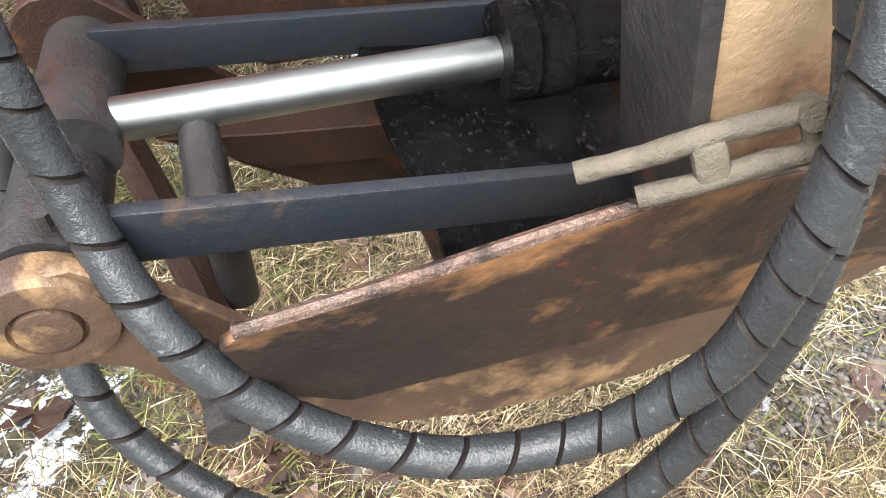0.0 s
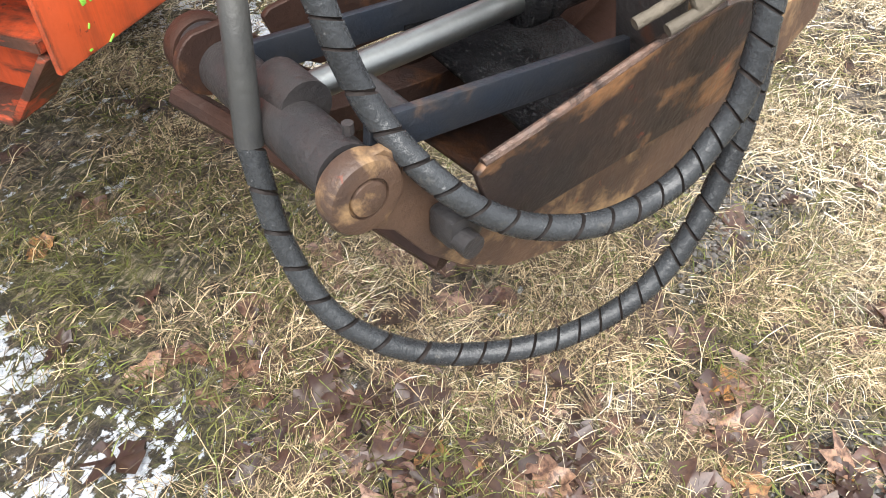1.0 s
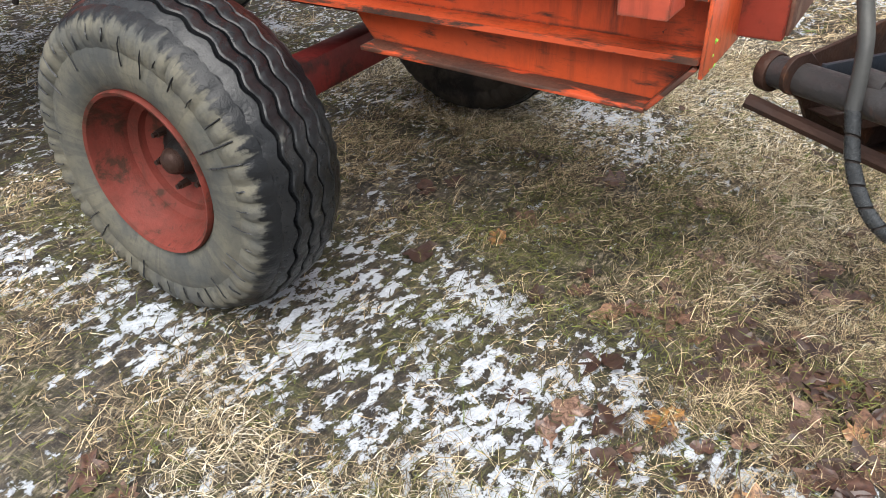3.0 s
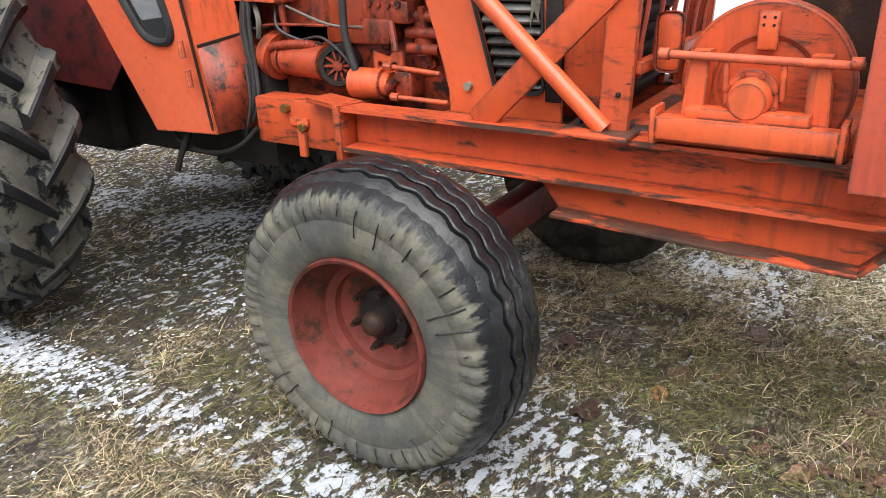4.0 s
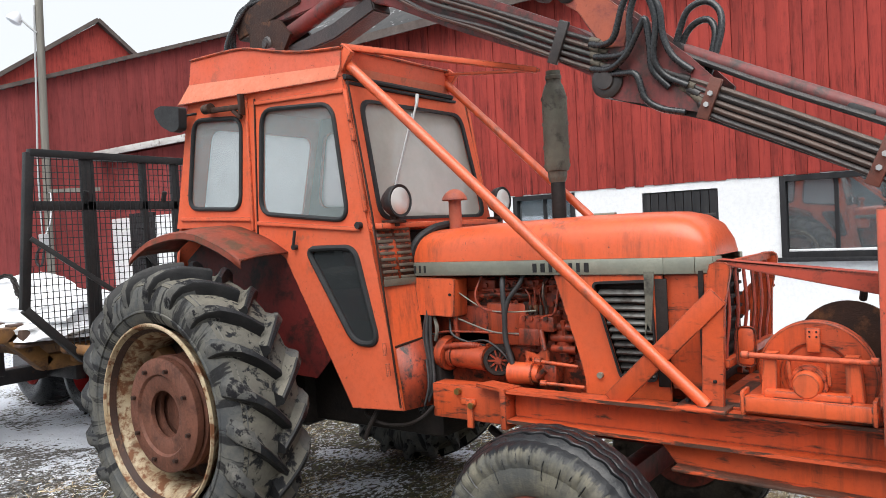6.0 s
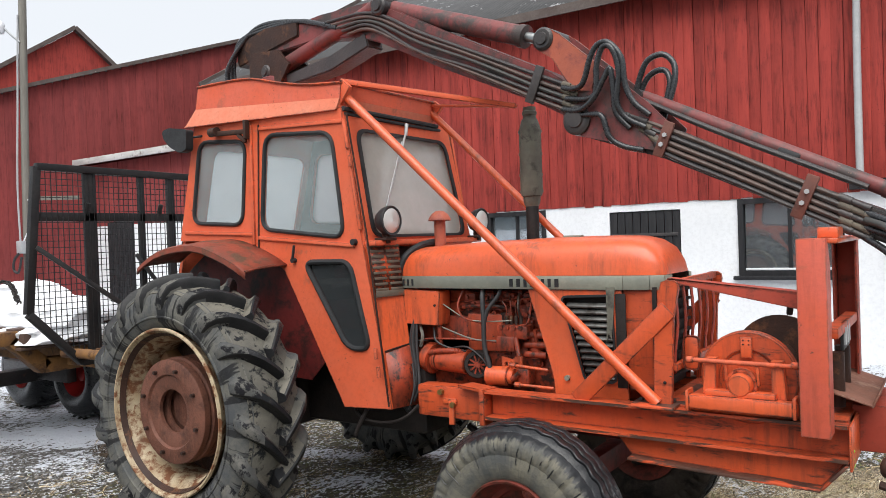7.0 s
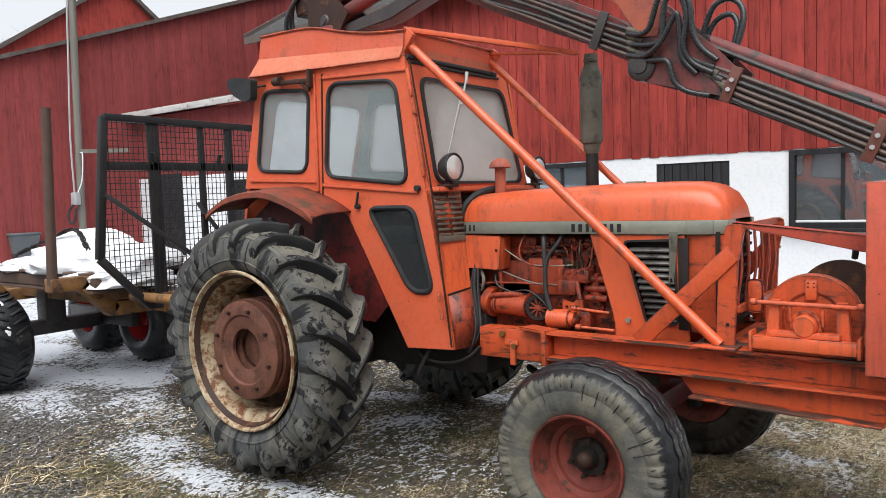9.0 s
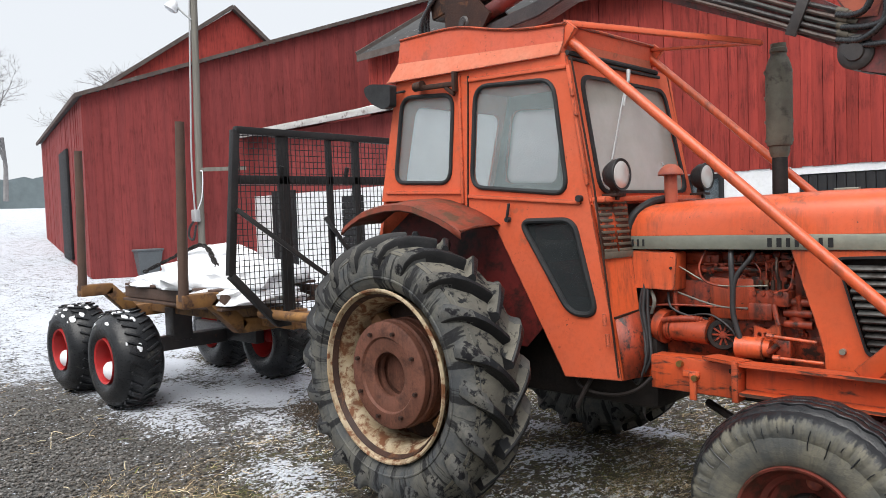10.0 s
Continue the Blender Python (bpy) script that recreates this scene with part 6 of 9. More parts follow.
def cab():
    win_a = rounded([(-0.520, 1.812), (-0.040, 1.782), (0.010, 2.295), (-0.425, 2.335)], 0.085, 5)
    win_b = rounded([(0.125, 1.750), (0.785, 1.680), (0.715, 2.275), (0.180, 2.315)], 0.09, 5)
    win_d = rounded([(0.466, 1.550), (0.812, 1.550), (0.924, 1.062), (0.762, 1.062)], 0.072, 8)
    outline = [(-0.66, 1.70), (-0.30, 1.69), (0.15, 1.60), (0.30, 1.50), (0.45, 1.22), (0.712, 0.728), (1.05, 0.745), (0.90, 1.70), (0.79, 2.40), (-0.47, 2.46)]
    for side in (-1, 1):
        bm = B()
        plate(bm, outline, (lambda p: side_y(p)) if side < 0 else (lambda p: -0.07 - side_y(p)), 0.028 * -side, [win_a, win_b, win_d])
        wall = part("cab_side", bm, ORANGE_FADED, tractor, "faded orange cab side with a slanted door")
        for w, mat_, lab in ((win_a, CAB_GLASS, "rear side window"), (win_b, CAB_GLASS, "door window"), (win_d, DOOR_GLASS, "dark lower door window")):
            yc = side_y((0, sum(p[1] for p in w) / len(w)))
            yc = yc if side < 0 else -0.07 - yc
            zc = sum(p[1] for p in w) / len(w)

            def leaned(bm):
                for v in bm.verts:
                    v.co.y -= side * (side_y((0, v.co.z)) - side_y((0, zc)))
                return bm
            pane = part("pane", leaned(plate(B(), inset(w, 0.004), yc - side * 0.010, 0.005)), mat_ if side < 0 or mat_ is DOOR_GLASS else PALE_PANE, wall, lab if side < 0 else "pale translucent cab window")
            fat = 0.0155 if mat_ is DOOR_GLASS else 0.0125
            edge_line = inset(w, 0.002)
            seal = tube(B(), [(p[0], yc + side * 0.002, p[1]) for p in edge_line + edge_line[:2]], fat, 8, 1)
            part("rubber_seal", leaned(seal), BLACK, wall, "thick black rubber window seal")
    # dark lining inside the far wall
    part("cab_lining", plate(B(), outline, lambda p: -0.115 - side_y(p), 0.006, [win_a, win_b, win_d]), SEAT, tractor, "dark cab lining")
    # seams, hinges and handle on the near door
    for p, q in (((0.092, 1.62), (0.13, 2.38)), ((0.83, 2.37), (0.945, 1.70)), ((0.945, 1.70), (1.035, 0.76))):
        a, c = (p[0], side_y(p) - 0.004, p[1]), (q[0], side_y(q) - 0.004, q[1])
        part("door_seam", bar(B(), a, c, 0.007, 0.008), RUST_DARK, tractor, "dark rusty door seam")
    for p, q in (((0.062, 2.39), (0.058, 1.66)), ((0.135, 2.355), (0.80, 2.325)), ((0.81, 2.33), (0.905, 1.72)), ((0.10, 1.70), (0.86, 1.635)), ((-0.6, 1.755), (0.05, 1.725))):
        a, c = (p[0], side_y(p) - 0.006, p[1]), (q[0], side_y(q) - 0.006, q[1])
        part("cab_moulding", bar(B(), a, c, 0.012, 0.022, 0.003), ORANGE_FADED, tractor, "pressed edge moulding beside a window")
    bm = B()
    bar(bm, (0.414, -0.61, 1.648), (0.389, -0.605, 1.556), 0.014, 0.012, 0.003)
    rod(bm, (0.391, -0.57, 1.56), (0.391, -0.61, 1.56), 0.014)
    part("door_handle", bm, BLACK, tractor, "black door handle")
    for x, z in ((0.86, 2.10), (0.84, 2.2), (1.005, 0.95), (0.99, 1.05)):
        bm = B()
        rod(bm, (x, -0.6, z - 0.03), (x + (-0.004), -0.6, z + 0.03), 0.011, seg=8)
        part("hinge", bm, ORANGE_FADED, tractor)
    bm = B()
    rod(bm, (0.86, -0.585, 1.655), (0.86, -0.612, 1.655), 0.017, seg=12)
    part("door_lock", bm, BLACK, tractor, "black door lock knob")
    # windscreen wall, leaning back
    ws = rounded([(-0.50, 1.685), (0.425, 1.685), (0.375, 2.285), (-0.49, 2.285)], 0.08, 5)
    bm = B()
    plate(bm, [(-0.575, 1.62), (0.50, 1.62), (0.455, 2.40), (-0.57, 2.40)], lambda p: 0.925 - 0.175 * (p[1] - 1.66), -0.03, [ws], axis="x")
    front = part("windscreen_wall", bm, ORANGE_FADED, tractor, "orange frame of the windscreen")
    def tilt(bm, dx):
        for v in bm.verts:
            v.co.x = v.co.x + dx - 0.175 * (v.co.z - 1.66)
        return bm
    part("pane", tilt(plate(B(), inset(ws, 0.004), 0.0, 0.005, axis="x"), 0.91), SCREEN_GLASS, front, "hazy windscreen with pale blinds behind")
    part("rubber_seal", tilt(ring(B(), inset(ws, -0.015), inset(ws, 0.012), 0.0, 0.014, axis="x"), 0.922), BLACK, front, "black windscreen seal")
    bm = B()
    bar(bm, (0.840, -0.045, 2.345), (0.870, -0.165, 2.150), 0.010, 0.008)
    rod(bm, (0.832, -0.04, 2.36), (0.846, -0.07, 2.29), 0.012, 0.009)
    bar(bm, (0.850, -0.115, 2.245), (0.912, -0.362, 1.850), 0.007, 0.012)
    part("wiper", bm, GALV, tractor, "windscreen wiper hanging from the top edge")
    # rear wall
    rw = rounded([(-0.42, 1.72), (0.42, 1.72), (0.42, 2.30), (-0.42, 2.30)], 0.08, 5)
    bm = B()
    plate(bm, [(-0.565, 1.0), (0.50, 1.0), (0.50, 2.44), (-0.57, 2.44)], lambda p: -0.66 + 0.26 * (p[1] - 1.7), 0.03, [rw], axis="x")
    back = part("rear_wall", bm, ORANGE_FADED, tractor)
    def tilt_r(bm, dx):
        for v in bm.verts:
            v.co.x = v.co.x + dx + 0.26 * (v.co.z - 1.7)
        return bm
    part("pane", tilt_r(plate(B(), inset(rw, 0.004), 0.0, 0.005, axis="x"), -0.65), PALE_PANE, back, "pale translucent rear window")
    # inside: floor, seat, wheel, pale blinds
    bm = B()
    box(bm, (0.3, -0.03, 1.0), (1.3, 1.0, 0.03))
    part("cab_floor", bm, DARK, tractor)
    bm = B()
    box(bm, (0.12, 0, 1.35), (0.45, 0.46, 0.12), None, 0.04)
    box(bm, (-0.10, 0, 1.50), (0.12, 0.46, 0.36), Matrix.Rotation(radians(-8), 3, "Y"), 0.04)
    part("driver_seat", bm, SEAT, tractor, "dusty dark driver's seat")
    bm = B()
    tube(bm, [(0.62 + 0.18 * math.cos(a) * 0.8, 0.20 * math.sin(a), 1.66 - 0.1 * math.cos(a)) for a in np.linspace(0, 2 * math.pi, 20)], 0.014, 8, 2)
    rod(bm, (0.62, 0, 1.64), (0.85, 0, 1.3), 0.02)
    part("steering_wheel", bm, BLACK, tractor)
    bm = B()
    box(bm, (0.90, 0, 1.35), (0.10, 0.9, 0.55), None, 0.03)
    part("dashboard", bm, DARK, tractor)
    # cowl below the screen, between cab side and bonnet
    for side in (-1, 1):
        bm = B()
        rows = []
        for z, xo, xi in ((1.66, 0.92, 0.985), (1.37, 0.965, 1.02), (1.05, 1.01, 1.06), (0.75, 1.055, 1.12)):
            rows.append([bm.verts.new((xo, -0.035 + side * (0.55 if z > 1.5 else 0.525), z)), bm.verts.new((xi, MID + side * 0.24, z)), bm.verts.new((xi - 0.3, MID + side * 0.22, z))])
        for a, b in zip(rows, rows[1:]):
            for k in range(2):
                bm.faces.new((a[k], a[k + 1], b[k + 1], b[k]))
        bmesh.ops.recalc_face_normals(bm, faces=bm.faces)
        part("cowl_panel", bm, ORANGE, tractor, "orange scuttle panel beside the engine")
    bm = B()
    vs = [bm.verts.new((xx + 0.004, yy, zz)) for xx, yy, zz in ((0.928, -0.582, 1.645), (0.988, -0.375, 1.645), (1.020, -0.375, 1.375), (0.966, -0.572, 1.375))]
    bm.faces.new(vs)
    part("louvre_panel", bm, ORANGE_WORN, tractor, "flaking orange louvre panel").modifiers.new("thick", "SOLIDIFY").thickness = 0.004
    for i in range(9):
        z = 1.63 - 0.03 * i
        bm = B()
        t = (1.66 - z) / 0.29
        xo, xi = 0.925 + 0.045 * t, 0.985 + 0.035 * t
        for f0, f1 in ((0.06, 0.46), (0.54, 0.94)):
            a = Vector((xo + (xi - xo) * f0 + 0.008, -0.578 + 0.208 * f0, z))
            c = Vector((xo + (xi - xo) * f1 + 0.008, -0.578 + 0.208 * f1, z))
            bar(bm, a, c, 0.014, 0.015, 0.003)
        part("louvre", bm, LOUVRE, tractor, "grey flaking louvre" if i == 0 else "")
    bm = B()
    bar(bm, (0.982, -0.570, 1.366), (1.028, -0.372, 1.366), 0.008, 0.034, 0.002)
    part("louvre", bm, LOUVRE, tractor, "plain lower edge of the louvre panel")
    bm = B()
    bar(bm, (1.020, -0.556, 1.055), (1.060, -0.33, 1.085), 0.010, 0.010)
    part("panel_seam", bm, RUST_DARK, tractor)
    bm = B()
    vs = [bm.verts.new(c) for c in ((1.026, -0.5650, 1.048), (1.078, -0.285, 1.085), (1.136, -0.285, 0.752), (1.070, -0.5660, 0.752))]
    bm.faces.new(vs)
    part("lower_cowl", bm, ORANGE_DARK, tractor, "oil-darkened lower scuttle panel").modifiers.new("thick", "SOLIDIFY").thickness = 0.004
    for dx, r in ((0.0, 0.011), (0.016, 0.008), (-0.012, 0.006)):
        bm = B()
        tube(bm, [(1.075 + dx, -0.36, 1.36), (1.085 + dx, -0.37, 1.22), (1.080 + dx * 1.6, -0.385, 1.08), (1.100 + dx, -0.39, 0.95), (1.105 + dx * 1.4, -0.41, 0.84), (1.06 + dx, -0.43, 0.72)], r, 8, 5)
        part("cable", bm, CABLE, tractor, "black cables down the scuttle edge")
    bm = B()
    box(bm, (0.95, -0.03, 1.645), (0.10, 1.10, 0.03), None, 0.008)
    part("scuttle_ledge", bm, ORANGE_FADED, tractor)
    # headlamps on the scuttle
    for y in (-0.475, 0.475):
        bm = turned(B(), (1.02, y, 1.765), (1, -0.06, 0), [(-0.075, 0.03), (-0.065, 0.055), (-0.03, 0.076), (0.012, 0.083), (0.016, 0.080), (0.012, 0.074)], 32)
        lamp = part("headlamp", bm, BLACK, tractor, "round black headlamp on the scuttle")
        bm = turned(B(), (1.025, y, 1.765), (1, -0.06, 0), [(0.0, 0.074), (0.008, 0.066), (0.016, 0.04), (0.019, 0.0)], 32)
        part("lens", bm, LAMP_GLASS, lamp, "pale ribbed lamp glass")
        bm = B()
        bar(bm, (0.99, y, 1.64), (0.99, y, 1.70), 0.03, 0.04, 0.004)
        box(bm, (0.985, y, 1.665), (0.08, 0.10, 0.016), None, 0.004)
        part("lamp_bracket", bm, RUST_DARK, lamp)
    # roof
    bm = B()
    levels = [
        [(-0.525, 2.432), (0.76, 2.39), 0.625, 0.60], [(-0.51, 2.447), (0.77, 2.402), 0.62, 0.598], [(-0.455, 2.545), (0.785, 2.455), 0.585, 0.585], [(-0.43, 2.682), (0.79, 2.538), 0.58, 0.58]]
    loops = []
    for (x0, z0), (x1, z1), w0, w1 in levels:
        top = abs(z0 - 2.682) < 0.001
        lp = []
        stations = [0.0, 0.25, 0.42, 0.62, 0.80, 1.0]
        lift = [0.0, 0.034, 0.044, 0.012, -0.004, 0.0] if top else [0] * 6
        for sgn, order in ((-1, range(6)), (1, range(5, -1, -1))):
            for i in order:
                t = stations[i]
                far = (w0 + (w1 - w0) * t) * (0.85 - 0.27 * t)
                lp.append(bm.verts.new((x0 + (x1 - x0) * t, -(w0 + (w1 - w0) * t) if sgn < 0 else far, z0 + (z1 - z0) * t + lift[i])))
        loops.append(lp)
    for row, (a, b) in enumerate(zip(loops, loops[1:])):
        for k in range(12):
            bm.faces.new((a[k], a[(k + 1) % 12], b[(k + 1) % 12], b[k])).material_index = 1 if row < 2 else 0
    bm.faces.new(loops[-1])
    bm.faces.new(loops[0][::-1])
    bmesh.ops.recalc_face_normals(bm, faces=bm.faces)
    roof = part("cab_roof", bm, ROOF_PAINT, tractor, "faded orange cab roof with a bleached flared brim", shade=False)
    roof.data.materials.append(ORANGE_BLEACHED)
    bm = B()
    tube(bm, [(0.80, -0.58, 2.395), (0.81, 0, 2.39), (0.80, 0.33, 2.39)], 0.014, 8, 3)
    tube(bm, [(0.80, -0.57, 2.368), (0.81, 0, 2.362), (0.80, 0.36, 2.366)], 0.010, 8, 3)
    part("roof_gutter", bm, BLACK, roof, "black rubber strip under the roof front")
    bm = B()
    for side in (-1,):
        tube(bm, [(-0.43, side * 0.582, 2.684), (-0.125, side * 0.583, 2.680), (0.08, side * 0.584, 2.664), (0.325, side * 0.585, 2.604), (0.545, side * 0.586, 2.563), (0.79, side * 0.584, 2.540)], 0.008, 6, 3)
    tube(bm, [(0.792, -0.58, 2.542), (0.792, 0.33, 2.542)], 0.010, 6, 2)
    part("roof_edge", bm, ORANGE_WORN, roof, "folded roof edge")
    bm = B()
    bar(bm, (0.76, -0.55, 2.555), (1.50, 0.11, 2.405), 0.030, 0.030, 0.003)
    bar(bm, (0.79, 0.30, 2.522), (1.50, 0.13, 2.408), 0.022, 0.018, 0.002)
    part("exhaust_stay", bm, ORANGE_FADED, tractor, "thin orange stay from roof to exhaust")
    # long braces from the roof to the front frame
    for side in (-1, 1):
        bm = B()
        rod(bm, (0.766, -0.535, 2.486) if side < 0 else (0.775, 0.31, 2.478), (2.495, -0.515, 0.905) if side < 0 else (2.47, 0.25, 0.91), 0.025 if side < 0 else 0.022, seg=20)
        part("roof_brace", bm, ORANGE, tractor, "long orange tube brace from roof to frame")
        bm = B()
        box(bm, (2.485, MID + side * 0.375, 0.899), (0.19, 0.13, 0.014), None, 0.004)
        part("brace_foot", bm, ORANGE_GRIMY, tractor, "oily brace foot plate")
        bm = B()
        plate(bm, [(2.44, 0.905), (2.55, 0.905), (2.53, 0.935), (2.46, 0.955)], MID + side * 0.365, -side * 0.012)
        part("brace_gusset", bm, ORANGE_WORN, tractor)
        bm = B()
        box(bm, (0.775, -0.56 if side < 0 else 0.33, 2.482), (0.08, 0.03, 0.14), Matrix.Rotation(radians(40), 3, "Y"), 0.005)
        part("brace_lug", bm, ORANGE_FADED, tractor)
    # fenders
    for side in (-1, 1):
        bm = B()
        arch = [(-0.70, 1.545), (-0.66, 1.572), (-0.60, 1.602), (-0.52, 1.636), (-0.40, 1.662), (-0.28, 1.676), (-0.16, 1.678), (-0.06, 1.662), (0.04, 1.632), (0.13, 1.600), (0.22, 1.560), (0.305, 1.513)]
        o = 0 if side < 0 else -0.07
        rows = []
        for i, (x, z) in enumerate(arch):
            dent = 0.006 * math.sin(i * 2.3)
            rows.append([bm.verts.new((x + dx, o + side * w, z + dz)) for w, dx, dz in ((0.575, 0.02, 0.022), (0.68, 0.012, 0.020), (0.80, 0.004, 0.010 + dent), (0.868, 0.0, 0.0), (0.888, 0.0, -0.010), (0.892, -0.004, -0.042), (0.880, -0.006, -0.050))])
        for a, b in zip(rows, rows[1:]):
            for k in range(6):
                bm.faces.new((a[k], a[k + 1], b[k + 1], b[k]))
        bm.normal_update()
        if sum(q.normal.z for q in bm.faces) < 0:
            bmesh.ops.reverse_faces(bm, faces=bm.faces)
        f = part("mudguard", bm, FENDER, tractor, "orange mudguard browned with rust")
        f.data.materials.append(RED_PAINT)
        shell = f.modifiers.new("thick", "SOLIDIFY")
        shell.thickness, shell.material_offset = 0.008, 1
        bm = B()
        tube(bm, [(0.302, o + side * 0.58, 1.535), (0.302, o + side * 0.74, 1.532), (0.300, o + side * 0.885, 1.508)], 0.008, 8, 4)
        part("guard_hem", bm, FENDER, tractor, "rolled front hem of the mudguard")
        bm = B()
        gy_ = side * 0.545
        inner = [(-0.62, 1.50), (-0.36, 1.67), (-0.12, 1.69), (0.06, 1.64), (0.30, 1.52), (0.46, 1.22), (0.58, 0.98), (0.46, 0.86), (-0.5, 0.9)]
        plate(bm, inner, gy_, 0.006 * side)
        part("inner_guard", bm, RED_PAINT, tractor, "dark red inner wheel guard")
    # mirror
    bm = B()
    plate(bm, rounded([(-0.668, 2.418), (-0.60, 2.432), (-0.42, 2.404), (-0.43, 2.275), (-0.50, 2.262), (-0.60, 2.31), (-0.66, 2.37)], 0.02), -0.69, 0.055)
    mir = part("mirror", bm, BLACK, tractor, "black door mirror at the cab's rear corner")
    part("mirror_arm", tube(B(), [(-0.40, -0.58, 2.37), (-0.43, -0.63, 2.36), (-0.50, -0.66, 2.35)], 0.008, 6, 4), BLACK, mir)
    bm = B()
    bar(bm, (-0.26, -0.62, 2.362), (0.05, -0.62, 2.345), 0.026, 0.030, 0.008)
    bar(bm, (-0.02, -0.62, 2.335), (0.045, -0.615, 2.285), 0.02, 0.024, 0.005)
    rod(bm, (-0.27, -0.62, 2.372), (-0.20, -0.63, 2.372), 0.028, seg=12)
    bar(bm, (0.055, -0.62, 2.415), (0.055, -0.62, 2.30), 0.035, 0.022, 0.004)
    part("window_latch", bm, RUST_DARK, tractor, "rusty bracket over the rear side window")
    bm = turned(B(), (-0.68, -0.40, 1.73), (-1, -0.3, 0), [(-0.04, 0.02), (-0.03, 0.05), (0.03, 0.06), (0.035, 0.0)], 20)
    part("work_lamp", bm, BLACK, tractor, "small black rear work lamp")
    # step under the door
    bm = B()
    tube(bm, [(0.74, -0.50, 0.75), (0.76, -0.50, 0.68), (0.86, -0.50, 0.65), (1.0, -0.50, 0.66), (1.10, -0.49, 0.70), (1.16, -0.46, 0.76)], 0.009, 8, 5)
    tube(bm, [(0.86, -0.5, 0.76), (0.80, -0.53, 0.64), (0.77, -0.54, 0.57)], 0.012, 8, 4)
    part("cab_step", bm, DARK, tractor, "bent dark rod step under the door")
    bm = B()
    tube(bm, [(1.10, -0.42, 0.98), (1.12, -0.44, 0.85), (1.09, -0.45, 0.74), (1.06, -0.43, 0.71), (1.0, -0.38, 0.72)], 0.006, 8, 5)
    part("cable", bm, CABLE, tractor)


cab()


def front_guard():
    y = -0.50
    for side in (-1, 1):
        yy = MID + side * 0.36
        bm = B()
        plate(bm, [(2.475, 0.90), (2.555, 0.90), (2.572, 1.28), (2.598, 1.405), (2.594, 1.430), (2.577, 1.441), (2.540, 1.441), (2.522, 1.434), (2.514, 1.405), (2.503, 1.344), (2.486, 1.193)], yy + side * 0.010, -side * 0.02)
        bar(bm, (2.481, yy - side * 0.045, 0.905), (2.513, yy - side * 0.045, 1.40), 0.014, 0.07, 0.003, up=(0, 1, 0))
        part("guard_post", bm, ORANGE_WORN, tractor, "upright flat post of the front guard")
        bm = B()
        bar(bm, (2.520, yy + side * 0.010, 0.998), (2.534, yy + side * 0.010, 0.998), 0.012, 0.014, 0.004, up=(0, 1, 0))
        part("post_slot", bm, DARK, tractor)
        bm = B()
        bar(bm, (2.115, yy + side * 0.014, 0.885), (2.553, yy + side * 0.014, 1.318), 0.080, 0.014, 0.003, up=(0, -side, 0))
        part("guard_brace", bm, ORANGE_WORN, tractor, "flat diagonal brace")
    for i in range(6):
        yy = -0.44 + 0.12 * i
        bm = B()
        tube(bm, [(2.545, yy, 1.03), (2.55, yy, 1.12), (2.575, yy, 1.25), (2.56, yy, 1.42)], 0.010, 6, 4)
        bmesh.ops.scale(bm, vec=(0.6, 1.5, 1), space=Matrix.Translation((-2.56, -yy, 0)), verts=bm.verts)
        part("guard_bar", bm, DULL_RED, tractor)
    bm = B()
    bar(bm, (2.56, -0.48, 1.425), (2.56, 0.2, 1.425), 0.03, 0.03, 0.003)
    bar(bm, (2.56, -0.48, 1.06), (2.56, 0.2, 1.06), 0.03, 0.03, 0.003)
    part("guard_rail", bm, ORANGE_WORN, tractor)
    bm = B()
    plate(bm, [(2.53, 1.440), (2.66, 1.408), (3.10, 1.317), (3.10, 1.385), (2.56, 1.449)], MID - 0.34, 0.010)
    bar(bm, (2.54, MID - 0.30, 1.446), (3.10, MID - 0.30, 1.387), 0.08, 0.008, 0.002)
    part("guard_strap", bm, DULL_RED, tractor, "angle-iron strap from guard to front post")
    bm = B()
    box(bm, (2.573, -0.12, 0.900), (0.10, 0.70, 0.014), None, 0.003)
    part("oil_tray", bm, ORANGE_GRIMY, tractor, "oil-blackened plate behind the winch")
    bm = B()
    box(bm, (2.465, -0.475, 0.899), (0.17, 0.085, 0.010), None, 0.003)
    box(bm, (2.525, -0.470, 0.912), (0.06, 0.05, 0.018), None, 0.006)
    rod(bm, (2.41, -0.475, 0.90), (2.41, -0.475, 0.918), 0.011, seg=6)
    part("brace_foot", bm, STEEL_DARK, tractor, "oil-blackened foot plate of the roof brace")
    # winch
    w = part("winch", box(B(), (2.85, -0.14, 0.925), (0.44, 0.80, 0.06), None, 0.006), ORANGE_WORN, tractor, "orange front winch with a rusty drum")
    bm = B()
    box(bm, (2.85, -0.57, 0.945), (0.43, 0.05, 0.055), None, 0.005)
    box(bm, (2.85, -0.555, 0.983), (0.27, 0.05, 0.03), None, 0.004)
    for x in (2.645, 3.055):
        box(bm, (x, -0.56, 0.95), (0.014, 0.08, 0.085), None, 0.003)
    part("winch_base", bm, ORANGE, w, "scraped orange winch base")
    bm = turned(B(), (2.865, -0.47, 1.04), (0, 1, 0), [(-0.004, 0.0), (-0.004, 0.105), (-0.012, 0.115), (-0.012, 0.185), (-0.004, 0.192), (0.03, 0.192), (0.03, 0.0)], 56)
    part("drum_flange", bm, ORANGE_WORN, w, "round orange drum cover")
    bm = turned(B(), (2.90, 0.0, 1.05), (0, 1, 0), [(-0.40, 0.075), (0.0, 0.075), (0.0, 0.20), (0.02, 0.20), (0.02, 0.07), (0.3, 0.07)], 40)
    part("drum", bm, RUST_DARK, w, "dark rusty winch drum")
